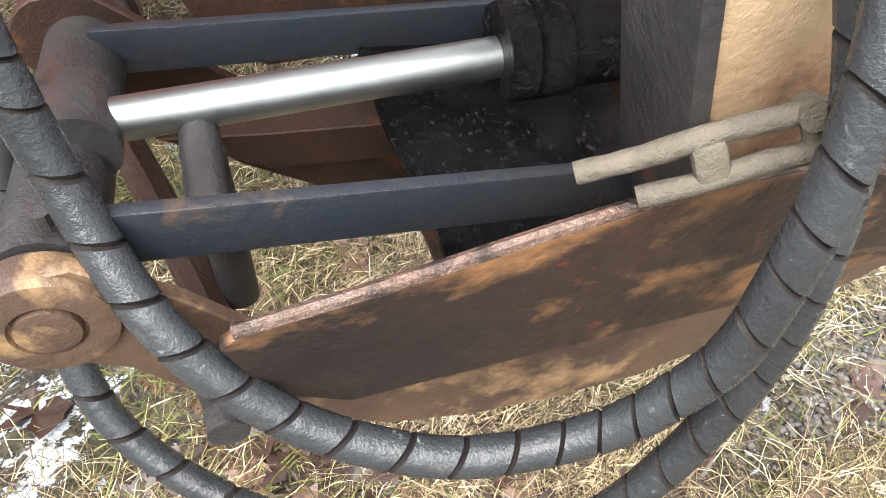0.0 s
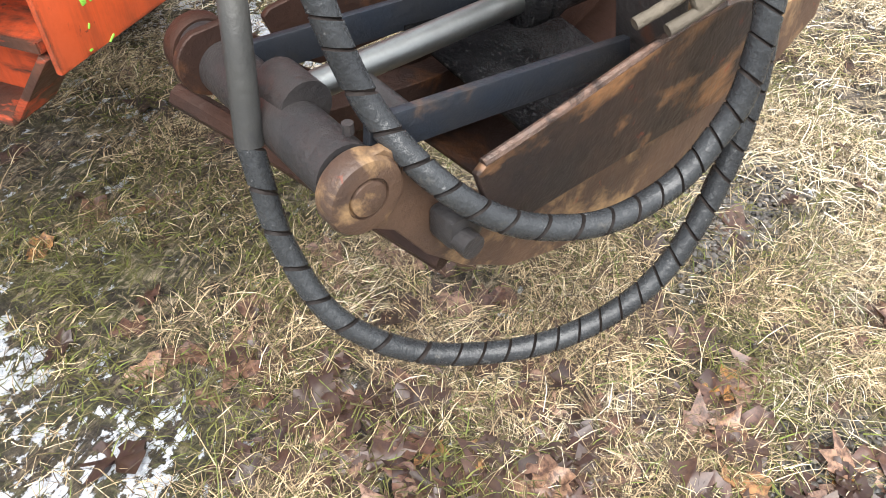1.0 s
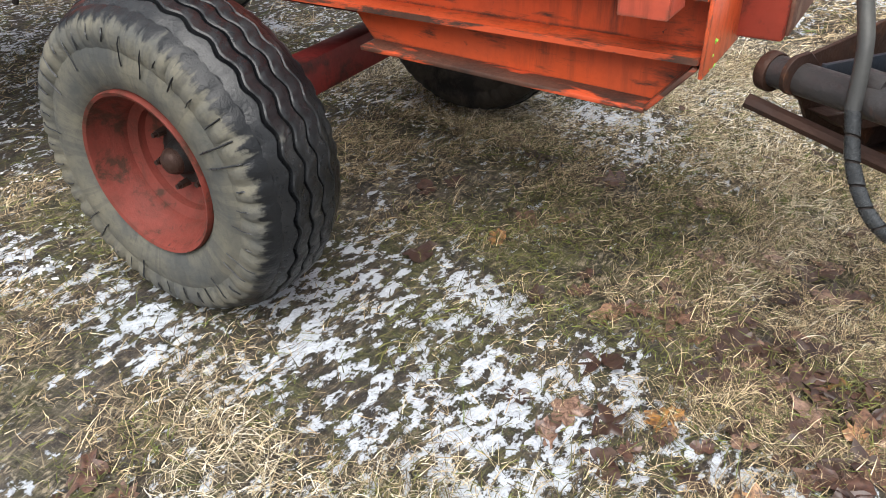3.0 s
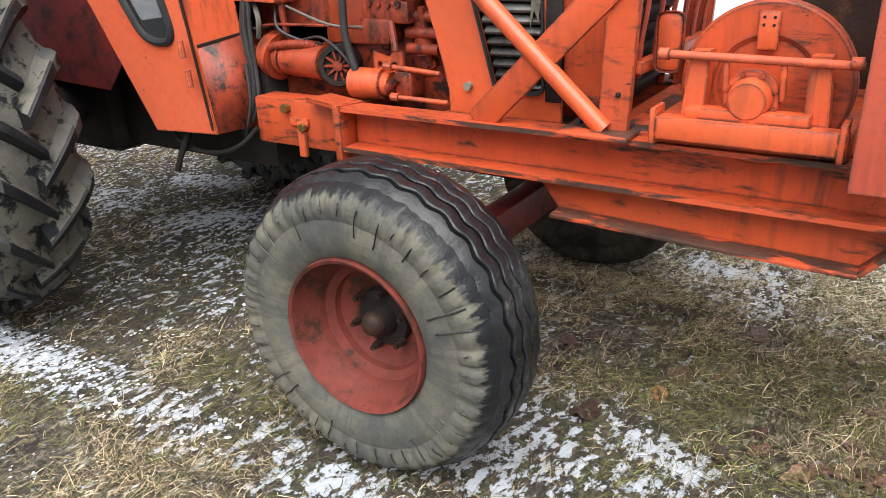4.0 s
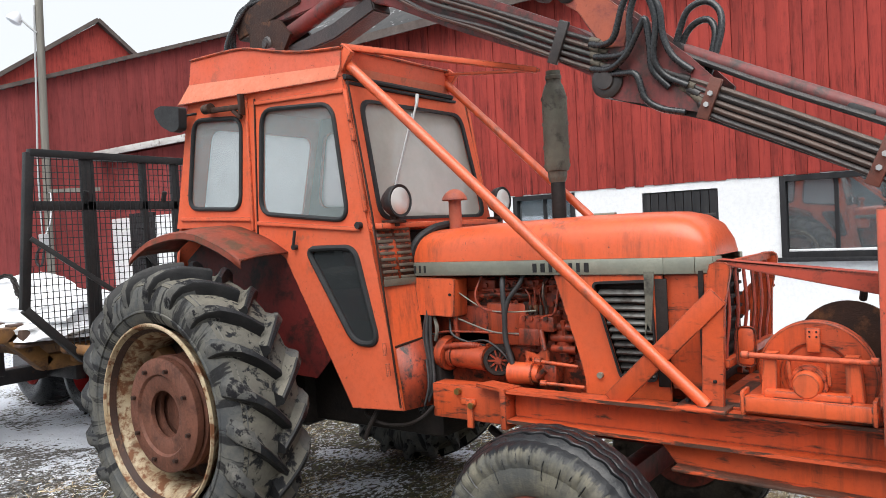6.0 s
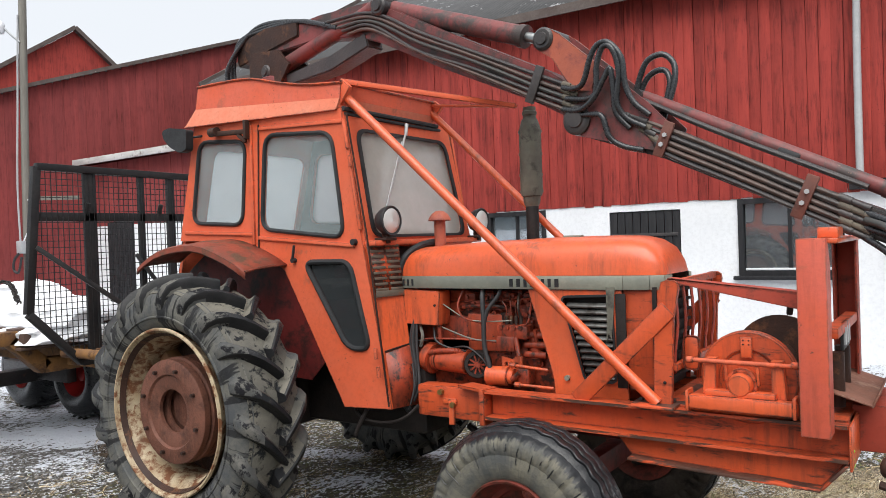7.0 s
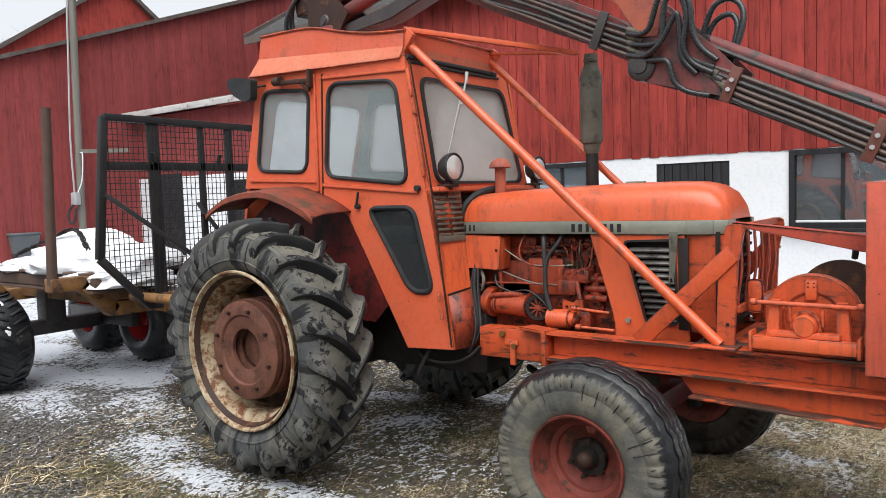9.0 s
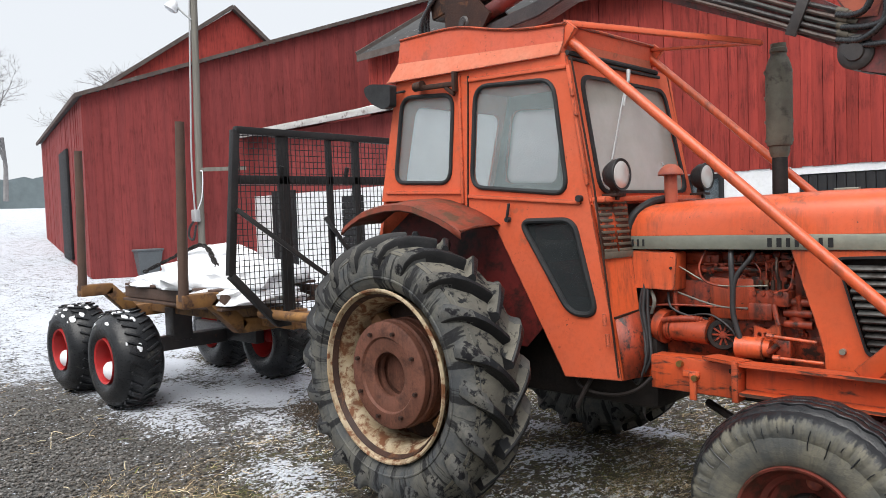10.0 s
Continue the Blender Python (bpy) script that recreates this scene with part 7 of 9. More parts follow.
    bm = turned(B(), (2.85, -0.46, 1.022), (0, -1, 0), [(0.0, 0.052), (0.05, 0.052), (0.052, 0.064), (0.078, 0.064), (0.082, 0.060), (0.083, 0.049), (0.115, 0.046), (0.124, 0.040), (0.125, 0.0)], 36)
    part("hub_cover", bm, ORANGE, w, "round bolted hub cover")
    for k in range(8):
        a = 2 * math.pi * (k + 0.5) / 8
        bm = B()
        rod(bm, (2.85 + 0.056 * math.cos(a), -0.54, 1.022 + 0.056 * math.sin(a)), (2.85 + 0.056 * math.cos(a), -0.552, 1.022 + 0.056 * math.sin(a)), 0.007, seg=6)
        part("bolt", bm, ORANGE_WORN, w)
    bm = B()
    rod(bm, (2.635, -0.555, 1.113), (3.07, -0.555, 1.108), 0.010, seg=12)
    for x in (2.65, 3.055):
        rod(bm, (x - 0.012, -0.555, 1.113), (x + 0.012, -0.555, 1.113), 0.014, seg=12)
    part("tie_bar", bm, ORANGE_FADED, w)
    for x, lean in ((2.731, 0.008), (2.985, -0.008)):
        bm = B()
        plate(bm, [(x - 0.026 - lean, 0.97), (x + 0.026 - lean, 0.97), (x + 0.021, 1.122), (x - 0.021, 1.122)], -0.545, 0.05)
        part("bearing_post", bm, ORANGE, w, "welded plate bearing post")
    for x, z in ((2.791, 1.035), (2.914, 1.02)):
        bm = B()
        bar(bm, (x, -0.55, 1.108), (x + 0.004, -0.545, z), 0.013, 0.013, 0.003)
        part("hanger_rod", bm, ORANGE, w)
    bm = B()
    box(bm, (2.862, -0.49, 1.165), (0.046, 0.014, 0.085), None, 0.004)
    lug = part("brake_lug", bm, ORANGE, w)
    bm = B()
    for dx in (-0.011, 0.011):
        for z in (1.178, 1.195):
            rod(bm, (2.862 + dx, -0.496, z), (2.862 + dx, -0.499, z), 0.0035, seg=8)
    part("bolt_holes", bm, DARK, w)
    bm = B()
    box(bm, (2.85, -0.545, 0.975), (0.15, 0.06, 0.022), None, 0.004)
    for x in (2.762, 2.94):
        box(bm, (x, -0.56, 0.983), (0.036, 0.03, 0.022), None, 0.005)
    part("hub_saddle", bm, ORANGE_WORN, w, "packing under the hub")
    bm = turned(B(), (2.86, -0.43, 1.03), (0, 1, 0), [(0.0, 0.0), (0.0, 0.18), (0.01, 0.18), (0.01, 0.0)], 40)
    part("drum_side", bm, DARK, w, "dark inner drum side")
    # front posts with a top beam, shelf and box
    gantry = part("front_gantry", box(B(), (3.134, -0.646, 1.235), (0.102, 0.010, 0.745), None, 0.003), GANTRY_RED, tractor, "two orange folded channel posts joined at the top")
    for x in (3.088, 3.180):
        bm = B()
        plate(bm, [(-0.642, 0.865), (-0.545, 0.865), (-0.545, 1.50), (-0.60, 1.607), (-0.642, 1.607)], x - 0.005, 0.010, axis="x")
        part("post_flange", bm, GANTRY_RED, gantry)
    bm = B()
    box(bm, (3.16, 0.205, 1.2), (0.10, 0.010, 0.78), None, 0.003)
    box(bm, (3.205, 0.16, 1.2), (0.010, 0.09, 0.78), None, 0.003)
    box(bm, (3.115, 0.16, 1.2), (0.010, 0.09, 0.78), None, 0.003)
    part("post", bm, DULL_RED, gantry, "folded channel post, dark inside")
    bm = B()
    box(bm, (3.17, -0.2, 1.595), (0.10, 0.80, 0.02), None, 0.004)
    box(bm, (3.18, -0.48, 1.625), (0.075, 0.13, 0.045), None, 0.006)
    part("top_plate", bm, ORANGE, gantry)
    bm = B()
    box(bm, (3.18, -0.2, 1.24), (0.05, 0.66, 0.04), None, 0.004)
    part("cross_bar", bm, ORANGE_WORN, gantry)
    bm = B()
    box(bm, (3.195, -0.24, 1.205), (0.012, 0.22, 0.11), None, 0.003)
    part("plate_backing", bm, BLACK, gantry, "black plate with raised pale marks")
    bm = B()
    for k in range(3):
        box(bm, (3.204, -0.31 + 0.065 * k, 1.205), (0.005, 0.035, 0.07))
    part("plate_marks", bm, GALV, gantry)
    for yy in (-0.32, -0.12):
        bm = B()
        rod(bm, (3.17, yy, 0.92), (3.17, yy, 1.14), 0.03, seg=16)
        part("fairlead_roller", bm, RUST_DARK, gantry)
    bm = B()
    box(bm, (3.228, -0.10, 0.970), (0.165, 0.62, 0.007), Matrix.Rotation(radians(17), 3, "Y"), 0.002)
    box(bm, (3.312, -0.10, 0.968), (0.007, 0.62, 0.060), Matrix.Rotation(radians(24), 3, "Y"), 0.002)
    box(bm, (3.150, -0.10, 1.012), (0.007, 0.62, 0.040), None, 0.002)
    part("shelf", bm, SHELF_RUST, gantry, "bent rusty front shelf with a turned-up lip")
    bm = B()
    box(bm, (3.278, -0.06, 0.828), (0.125, 0.42, 0.190), None, 0.006)
    part("toolbox", bm, DULL_RED, gantry, "orange toolbox with a dented door")
    bm = B()
    box(bm, (3.345, -0.06, 0.828), (0.010, 0.39, 0.170), None, 0.004)
    part("toolbox_door", bm, SHELF_RUST, gantry, "scraped toolbox door")
    bm = B()
    for z in (0.78, 0.88):
        rod(bm, (3.352, 0.02, z - 0.018), (3.352, 0.02, z + 0.018), 0.006, seg=8)
    part("toolbox_hinge", bm, STEEL_DARK, gantry)
    bm = B()
    tube(bm, [(2.98, -0.2, 1.28), (3.0, -0.25, 1.34), (3.06, -0.28, 1.35)], 0.014, 8, 4)
    part("lever", bm, BLACK, tractor)
    bm = B()
    box(bm, (2.62, -0.42, 1.12), (0.07, 0.02, 0.15), None, 0.02)
    part("sheave_plate", bm, ORANGE_WORN, tractor)


front_guard()


# ---- roof crane ----
def in_boom(x, z, off=0.0):
    """A place in the boom's upright plane; off: towards the camera's side."""
    return Vector((x - 0.096 * off, 0.1 - 0.0962 * (x + 0.2) - off, z))


crane = thing("loader_crane", "dirty dark red knuckle-boom timber crane over the cab", "crane", (-0.5, 0.13, 2.6))


def box_beam(name, pts, widths, mat_, label=""):
    """A boom of box section through points of (x, z, height)."""
    bm = B()
    rows = []
    for i, (x, z, h) in enumerate(pts):
        a = Vector(pts[max(0, i - 1)][:2])
        c = Vector(pts[min(len(pts) - 1, i + 1)][:2])
        d = (c - a).normalized()
        nrm = Vector((-d.y, d.x))
        w = widths / 2
        rows.append([bm.verts.new(in_boom(x + nrm.x * s1 * h / 2, z + nrm.y * s1 * h / 2, s2 * w)) for s1, s2 in ((1, 1), (1, -1), (-1, -1), (-1, 1))])
    for a, b in zip(rows, rows[1:]):
        for k in range(4):
            bm.faces.new((a[k], a[(k + 1) % 4], b[(k + 1) % 4], b[k]))
    bm.faces.new(rows[0][::-1])
    bm.faces.new(rows[-1])
    bmesh.ops.recalc_face_normals(bm, faces=bm.faces)
    bmesh.ops.bevel(bm, geom=list(bm.edges), offset=0.008, segments=2, affect="EDGES")
    return part(name, bm, mat_, crane, label)


def ram(p0, p1, split, r, mat_, name="ram"):
    a, b = Vector(p0), Vector(p1)
    m = a.lerp(b, split)
    bm = B()
    turned(bm, a, b - a, [(0, r * 0.7), (0.02, r), ((m - a).length - 0.04, r), ((m - a).length - 0.04, r * 1.12), ((m - a).length, r * 1.12), ((m - a).length + 0.004, r * 0.7)], 24)
    body = part(name, bm, mat_, crane, "hydraulic ram with flaking paint")
    bm = B()
    rod(bm, m, b, r * 0.5, seg=20)
    part("piston_rod", bm, CHROME, body, "bright chrome piston rod")
    for p in (a, b):
        bm = B()
        off = Vector((0.096, 1, 0)).normalized() * 0.05
        turned(bm, p - off, off, [(0.0, 0.0), (0.0, r * 0.9), (0.10, r * 0.9), (0.10, 0.0)], 20)
        part("ram_eye", bm, STEEL_DARK, body)


def evenly(points, step):
    """Places at an even step along the smooth curve through points."""
    path = smooth_path(points, 80)
    out, run = [path[0]], 0.0
    for a, b in zip(path, path[1:]):
        run += (b - a).length
        if run >= step:
            out.append(b)
            run = 0.0
    return out


def build_crane():
    bm = B()
    turned(bm, in_boom(-0.42, 2.60), (0, 0, 1), [(0, 0.20), (0.05, 0.20), (0.06, 0.14), (0.24, 0.13), (0.26, 0.10)], 28)
    part("slew_column", bm, BOOM_RED, crane, "short dark red slewing column")
    bm = B()
    for s in (-1, 1):
        pts = [(-0.62, 2.78), (-0.30, 2.76), (-0.18, 2.90), (-0.30, 3.02), (-0.62, 3.05)]
        vs = [[bm.verts.new(in_boom(x, z, s * 0.09 + e)) for x, z in pts] for e in (-0.012, 0.012)]
        bm.faces.new(vs[0][::-1])
        bm.faces.new(vs[1])
        for k in range(5):
            bm.faces.new((vs[0][k], vs[0][(k + 1) % 5], vs[1][(k + 1) % 5], vs[1][k]))
    bmesh.ops.recalc_face_normals(bm, faces=bm.faces)
    part("column_cheek", bm, RUST_DARK, crane)
    box_beam("column_head", [(-0.80, 3.06, 0.16), (-0.45, 3.12, 0.18), (-0.1, 3.13, 0.10)], 0.16, RUST_DARK, "dark rusty crane head")
    box_beam("lift_arm", [(-0.50, 3.08, 0.14), (0.1, 3.10, 0.16), (0.60, 3.05, 0.22)], 0.13, BOOM_RED, "dark red lift arm")
    inner = box_beam("inner_boom", [(0.42, 3.02, 0.10), (0.68, 3.00, 0.22), (1.2, 2.73, 0.20), (1.82, 2.43, 0.17), (2.06, 2.28, 0.14)], 0.13, BOOM_RED, "dirty dark red inner boom")
    box_beam("under_link", [(-0.25, 2.80, 0.08), (0.2, 2.84, 0.10), (0.55, 2.93, 0.10)], 0.14, STEEL_DARK)
    ram(in_boom(-0.43, 2.885, 0.04), in_boom(0.70, 3.13, 0.04), 0.93, 0.052, BOOM_RED, "lift_ram")
    ram(in_boom(0.68, 3.105, 0.0), in_boom(1.855, 2.667, 0.0), 0.86, 0.056, BOOM_RED, "jib_ram")
    # knuckle plates
    for s in (-1, 1):
        bm = B()
        pts = [(1.80, 2.70), (1.87, 2.725), (1.94, 2.68), (2.40, 2.27), (2.52, 2.14), (2.48, 2.02), (2.10, 2.13), (1.98, 2.17), (1.95, 2.27), (2.02, 2.36), (1.90, 2.56), (1.82, 2.62)]
        vs = [[bm.verts.new(in_boom(x, z, s * 0.085 + e)) for x, z in pts] for e in (-0.008, 0.008)]
        n = len(pts)
        bm.faces.new(vs[0][::-1])
        bm.faces.new(vs[1])
        for k in range(n):
            bm.faces.new((vs[0][k], vs[0][(k + 1) % n], vs[1][(k + 1) % n], vs[1][k]))
        bmesh.ops.recalc_face_normals(bm, faces=bm.faces)
        plate_ = part("knuckle_plate", bm, BOOM_RED, crane, "grimy red-black knuckle plate")
        up_ = [(1.80, 2.70), (1.87, 2.727), (1.94, 2.682), (2.16, 2.484), (2.12, 2.36), (2.03, 2.37), (1.90, 2.56), (1.815, 2.62)]
        bm = B()
        vs = [[bm.verts.new(in_boom(x, z, s * 0.094 + e)) for x, z in up_] for e in (-0.004, 0.004)]
        n = len(up_)
        bm.faces.new(vs[0][::-1])
        bm.faces.new(vs[1])
        for k in range(n):
            bm.faces.new((vs[0][k], vs[0][(k + 1) % n], vs[1][(k + 1) % n], vs[1][k]))
        bmesh.ops.recalc_face_normals(bm, faces=bm.faces)
        part("knuckle_cheek", bm, CHEEK, plate_, "worn orange cheek round the ram pin")
    for x, z, r in ((1.855, 2.667, 0.06), (2.035, 2.225, 0.075), (-0.43, 2.885, 0.05), (0.69, 3.10, 0.06)):
        bm = B()
        c = in_boom(x, z)
        ax = Vector((-0.096, -1, 0)).normalized()
        turned(bm, c - ax * 0.11, ax, [(0, 0.0), (0, r), (0.215, r), (0.225, r * 0.8), (0.225, r * 0.55), (0.235, r * 0.5), (0.235, 0.0)], 24)
        part("pivot_pin", bm, STEEL_DARK, crane)
    box_beam("outer_boom", [(2.03, 2.22, 0.13), (2.49, 2.06, 0.14), (3.08, 1.765, 0.12), (3.60, 1.53, 0.12), (3.84, 1.42, 0.11)], 0.11, STEEL_DARK, "grimy black-red outer boom")
    ram(in_boom(2.33, 2.315, 0.0), in_boom(3.80, 1.565, 0.0), 0.72, 0.032, BOOM_RED, "extension_ram")
    bm = B()
    tube(bm, [in_boom(2.36, 2.285, 0.035), in_boom(2.7, 2.10, 0.045), in_boom(3.05, 1.925, 0.045), in_boom(3.30, 1.80, 0.040)], 0.013, 8, 5)
    part("ram_pipe", bm, STEEL_DARK, crane, "dark pipe clipped along the ram")
    # boom tip, shackle link and rotator
    bm = B()
    for s in (-1, 1):
        bar(bm, in_boom(3.80, 1.45, s * 0.05), in_boom(3.80, 1.30, s * 0.05), 0.05, 0.012)
    rod(bm, in_boom(3.80, 1.42, -0.07), in_boom(3.80, 1.42, 0.07), 0.022)
    part("tip_link", bm, STEEL_DARK, crane)
    turn_c = in_boom(3.80, 0.0)
    bm = turned(B(), (turn_c.x, turn_c.y, 1.10), (0, 0, 1), [(0, 0.05), (0.0, 0.075), (0.03, 0.085), (0.13, 0.085), (0.16, 0.07), (0.20, 0.06), (0.22, 0.03)], 28)
    part("rotator", bm, BLACK_PAINT, crane, "black hydraulic rotator over the grapple")
    # pipe and hose clamps
    for x, z, h, mat_ in ((1.80, 2.44, 0.20, STEEL_DARK), (2.487, 2.078, 0.17, CLAMP_RUST), (3.082, 1.775, 0.19, CLAMP_RUST)):
        d = Vector((0.9, -0.44)).normalized()
        bm = B()
        a, c = in_boom(x - d.y * -h / 2 * 0.9, z + d.x * -h / 2, 0.105), in_boom(x + d.y * -h / 2 * 0.9, z + d.x * h / 2, 0.105)
        bar(bm, a, c, 0.05, 0.02, 0.004, up=(0, 1, 0))
        clamp = part("pipe_clamp", bm, mat_, crane, "flat steel clamp over the hydraulic pipes")
        if mat_ is CLAMP_RUST:
            for t in (0.35, 0.62):
                p = a.lerp(c, t)
                bm = B()
                rod(bm, p, p + Vector((-0.0, -0.022, 0)), 0.011, seg=6)
                part("bolt", bm, GALV, clamp)
    # pipes along the booms
    rnd = random.Random(5)
    for i in range(5):
        o = 0.055 - 0.032 * i
        pts = [in_boom(0.2 + 0.05 * i, 3.09 - 0.02 * i + o * 0.3, 0.085), in_boom(0.62, 3.03 + o * 0.8, 0.09), in_boom(1.0, 2.82 + o + rnd.uniform(-0.015, 0.015), 0.09), in_boom(1.4, 2.63 + o * 0.9 + rnd.uniform(-0.015, 0.015), 0.095), in_boom(1.8, 2.44 + o, 0.09), in_boom(1.96, 2.365 + o, 0.092)]
        part("hydraulic_pipe", tube(B(), pts, 0.011, 8, 6), (STEEL_DARK, PIPE_BROWN, HOSE_DUSTY)[i % 3], crane, "oily hydraulic line along the boom" if i == 0 else "")
        bm = B()
        turned(bm, pts[-1], pts[-1] - pts[-2], [(0, 0.011), (0, 0.017), (0.05, 0.017), (0.05, 0.013), (0.09, 0.013)], 10)
        part("hose_fitting", bm, CHAIN_MUD, crane, "grey threaded hose union" if i == 0 else "")
    for i in range(5):
        o = 0.055 - 0.030 * i
        pts = [in_boom(2.36 + 0.02 * i, 2.135 + o * 1.0, 0.085), in_boom(2.49, 2.075 + o, 0.088), in_boom(2.8, 1.92 + o, 0.085), in_boom(3.08, 1.775 + o, 0.088), in_boom(3.25, 1.69 + o, 0.09)]
        part("hydraulic_pipe", tube(B(), pts, 0.0115, 8, 5), (PIPE_BROWN, STEEL_DARK, PIPE_BROWN)[i % 3], crane)
        for p, q in ((pts[0], pts[1]), (pts[-1], pts[-2])):
            bm = B()
            turned(bm, p, p - q, [(-0.05, 0.0115), (-0.05, 0.018), (0.0, 0.018), (0.0, 0.014), (0.05, 0.014), (0.05, 0.017), (0.075, 0.017)], 10)
            part("hose_fitting", bm, CHAIN_MUD if i % 2 else STEEL_DARK, crane)
    # looping hoses over the knuckle
    loops = [
        [(1.96, 2.40, 0.10), (2.04, 2.38, 0.12), (2.10, 2.40, 0.14), (2.147, 2.51, 0.15), (2.19, 2.565, 0.15), (2.25, 2.56, 0.15), (2.305, 2.48, 0.14), (2.315, 2.36, 0.13), (2.35, 2.27, 0.12), (2.42, 2.20, 0.10)],
        [(1.98, 2.34, 0.10), (2.10, 2.32, 0.12), (2.165, 2.34, 0.14), (2.18, 2.46, 0.15), (2.215, 2.545, 0.155), (2.265, 2.53, 0.155), (2.29, 2.42, 0.14), (2.27, 2.28, 0.13), (2.31, 2.20, 0.11), (2.40, 2.145, 0.10)],
        [(1.96, 2.29, 0.10), (2.06, 2.27, 0.12), (2.15, 2.31, 0.14), (2.21, 2.40, 0.14), (2.245, 2.44, 0.14), (2.255, 2.33, 0.13), (2.26, 2.23, 0.12), (2.32, 2.15, 0.10)],
        [(2.28, 2.33, -0.05), (2.31, 2.42, -0.05), (2.35, 2.49, -0.05), (2.42, 2.51, -0.06), (2.475, 2.46, -0.06), (2.485, 2.38, -0.05), (2.46, 2.28, -0.04), (2.43, 2.19, -0.03)],
        [(2.29, 2.32, -0.07), (2.33, 2.40, -0.07), (2.38, 2.435, -0.07), (2.43, 2.43, -0.07), (2.455, 2.37, -0.06), (2.435, 2.27, -0.05), (2.41, 2.19, -0.03)],
        [(2.02, 2.25, 0.10), (2.12, 2.24, 0.12), (2.19, 2.22, 0.13), (2.22, 2.12, 0.12), (2.28, 2.07, 0.10), (2.38, 2.04, 0.09)],
    ]
    for pts in loops:
        part("looped_hose", tube(B(), [in_boom(*p) for p in pts], 0.0145, 10, 7), HOSE, crane, "black hose looped over the crane's knuckle")
    # hoses at the turret
    for i in range(3):
        pts = [in_boom(-0.78 - 0.02 * i, 2.72, 0.06 + 0.03 * i), in_boom(-0.84, 2.95, 0.08 + 0.03 * i), in_boom(-0.76 + 0.03 * i, 3.16, 0.08), in_boom(-0.5, 3.20 + 0.02 * i, 0.06), in_boom(-0.1, 3.18, 0.07), in_boom(0.2 + 0.05 * i, 3.09 - 0.02 * i, 0.085)]
        part("looped_hose", tube(B(), pts, 0.016, 10, 7), HOSE, crane)
    bm = B()
    box(bm, in_boom(3.0, 1.96, 0.0), (0.10, 0.09, 0.04), Matrix.Rotation(radians(25), 3, "Y"), 0.012)
    part("pipe_saddle", bm, BLACK, crane)
    # hoses from the boom's end down to the grapple
    drops = [
        [in_boom(3.30, 1.67, 0.10), in_boom(3.40, 1.62, 0.18), (3.44, -0.45, 1.48), (3.445, -0.454, 1.26), (3.467, -0.479, 1.026), (3.494, -0.52, 0.921), (3.519, -0.564, 0.841), (3.529, -0.595, 0.734), (3.564, -0.618, 0.62), (3.629, -0.625, 0.528), (3.732, -0.583, 0.468), (3.863, -0.505, 0.469), (3.956, -0.424, 0.544), (3.994, -0.346, 0.701), (3.976, -0.309, 0.86), (3.898, -0.289, 1.031), (3.86, -0.27, 1.12)],
        [in_boom(3.30, 1.64, 0.09), in_boom(3.42, 1.58, 0.16), (3.52, -0.44, 1.42), (3.53, -0.5, 1.191), (3.562, -0.539, 1.043), (3.611, -0.581, 0.938), (3.662, -0.589, 0.815), (3.73, -0.589, 0.74), (3.799, -0.559, 0.683), (3.874, -0.503, 0.657), (3.929, -0.44, 0.665), (3.965, -0.40, 0.71), (3.985, -0.37, 0.79), (3.965, -0.33, 0.95), (3.86, -0.25, 1.14)],
        [in_boom(3.30, 1.70, 0.09), in_boom(3.44, 1.62, 0.15), (3.50, -0.40, 1.45), (3.49, -0.42, 1.30), (3.55, -0.40, 1.20), (3.65, -0.33, 1.20), (3.74, -0.28, 1.26)],
        [in_boom(3.28, 1.61, 0.08), in_boom(3.40, 1.52, 0.15), (3.46, -0.42, 1.38), (3.48, -0.42, 1.22), (3.56, -0.40, 1.13), (3.68, -0.33, 1.13), (3.76, -0.27, 1.20)],
    ]
    for k, pts in enumerate(drops):
        plain = k > 1
        steps = 8 if plain else 26
        if not plain:
            upper, lower = pts[:8 if k == 0 else 5], pts[7 if k == 0 else 4:]
            part("drop_hose", tube(B(), upper, 0.0150, 12, 8), HOSE_DUSTY if k == 0 else HOSE, crane, "plain grey-black hose hanging from the boom")
            bm = B()
            tube(bm, evenly(lower, 0.0017), 0.0142, 14, 0, lambda i: 0.0115 if i % 16 == 0 else 0.0142, slant=0.5)
            bm.faces.ensure_lookup_table()
            for i, q in enumerate(bm.faces):
                q.material_index = 1 if (i // 14) % 16 in (0, 15) else 0
            part("wrapped_hose", bm, HOSE_WRAP, crane, "wet black hose in a spiral plastic wrap").data.materials.append(DARK)
        else:
            part("drop_hose", tube(B(), pts, 0.014, 10, 8), HOSE, crane)


build_crane()


# ---- grapple ----
GO = Vector((3.54, -0.555, 0.0))
GX, GY = Vector((0.5, 0.866, 0)), Vector((-0.866, 0.5, 0))


def G(x, y, z):
    """A place by the grapple: x along its ram, y across it to the far side, z up."""
    return GO + GX * x + GY * y + Vector((0, 0, z))


grapple = thing("timber_grapple", "rusty greasy timber grapple hanging closed over the grass", "grapple", G(0.3, 0, 0.75))


def g_plate(outline, y0, thick):
    bm = B()
    n = len(outline)
    rows = [[bm.verts.new(G(x, y0 + o, z)) for x, z in outline] for o in (0, thick)]
    bm.faces.new(rows[0][::-1])
    bm.faces.new(rows[1])
    for k in range(n):
        bm.faces.new((rows[0][k], rows[0][(k + 1) % n], rows[1][(k + 1) % n], rows[1][k]))
    bmesh.ops.recalc_face_normals(bm, faces=bm.faces)
    bmesh.ops.bevel(bm, geom=list(bm.edges), offset=0.0015, segments=1, affect="EDGES")
    return bm


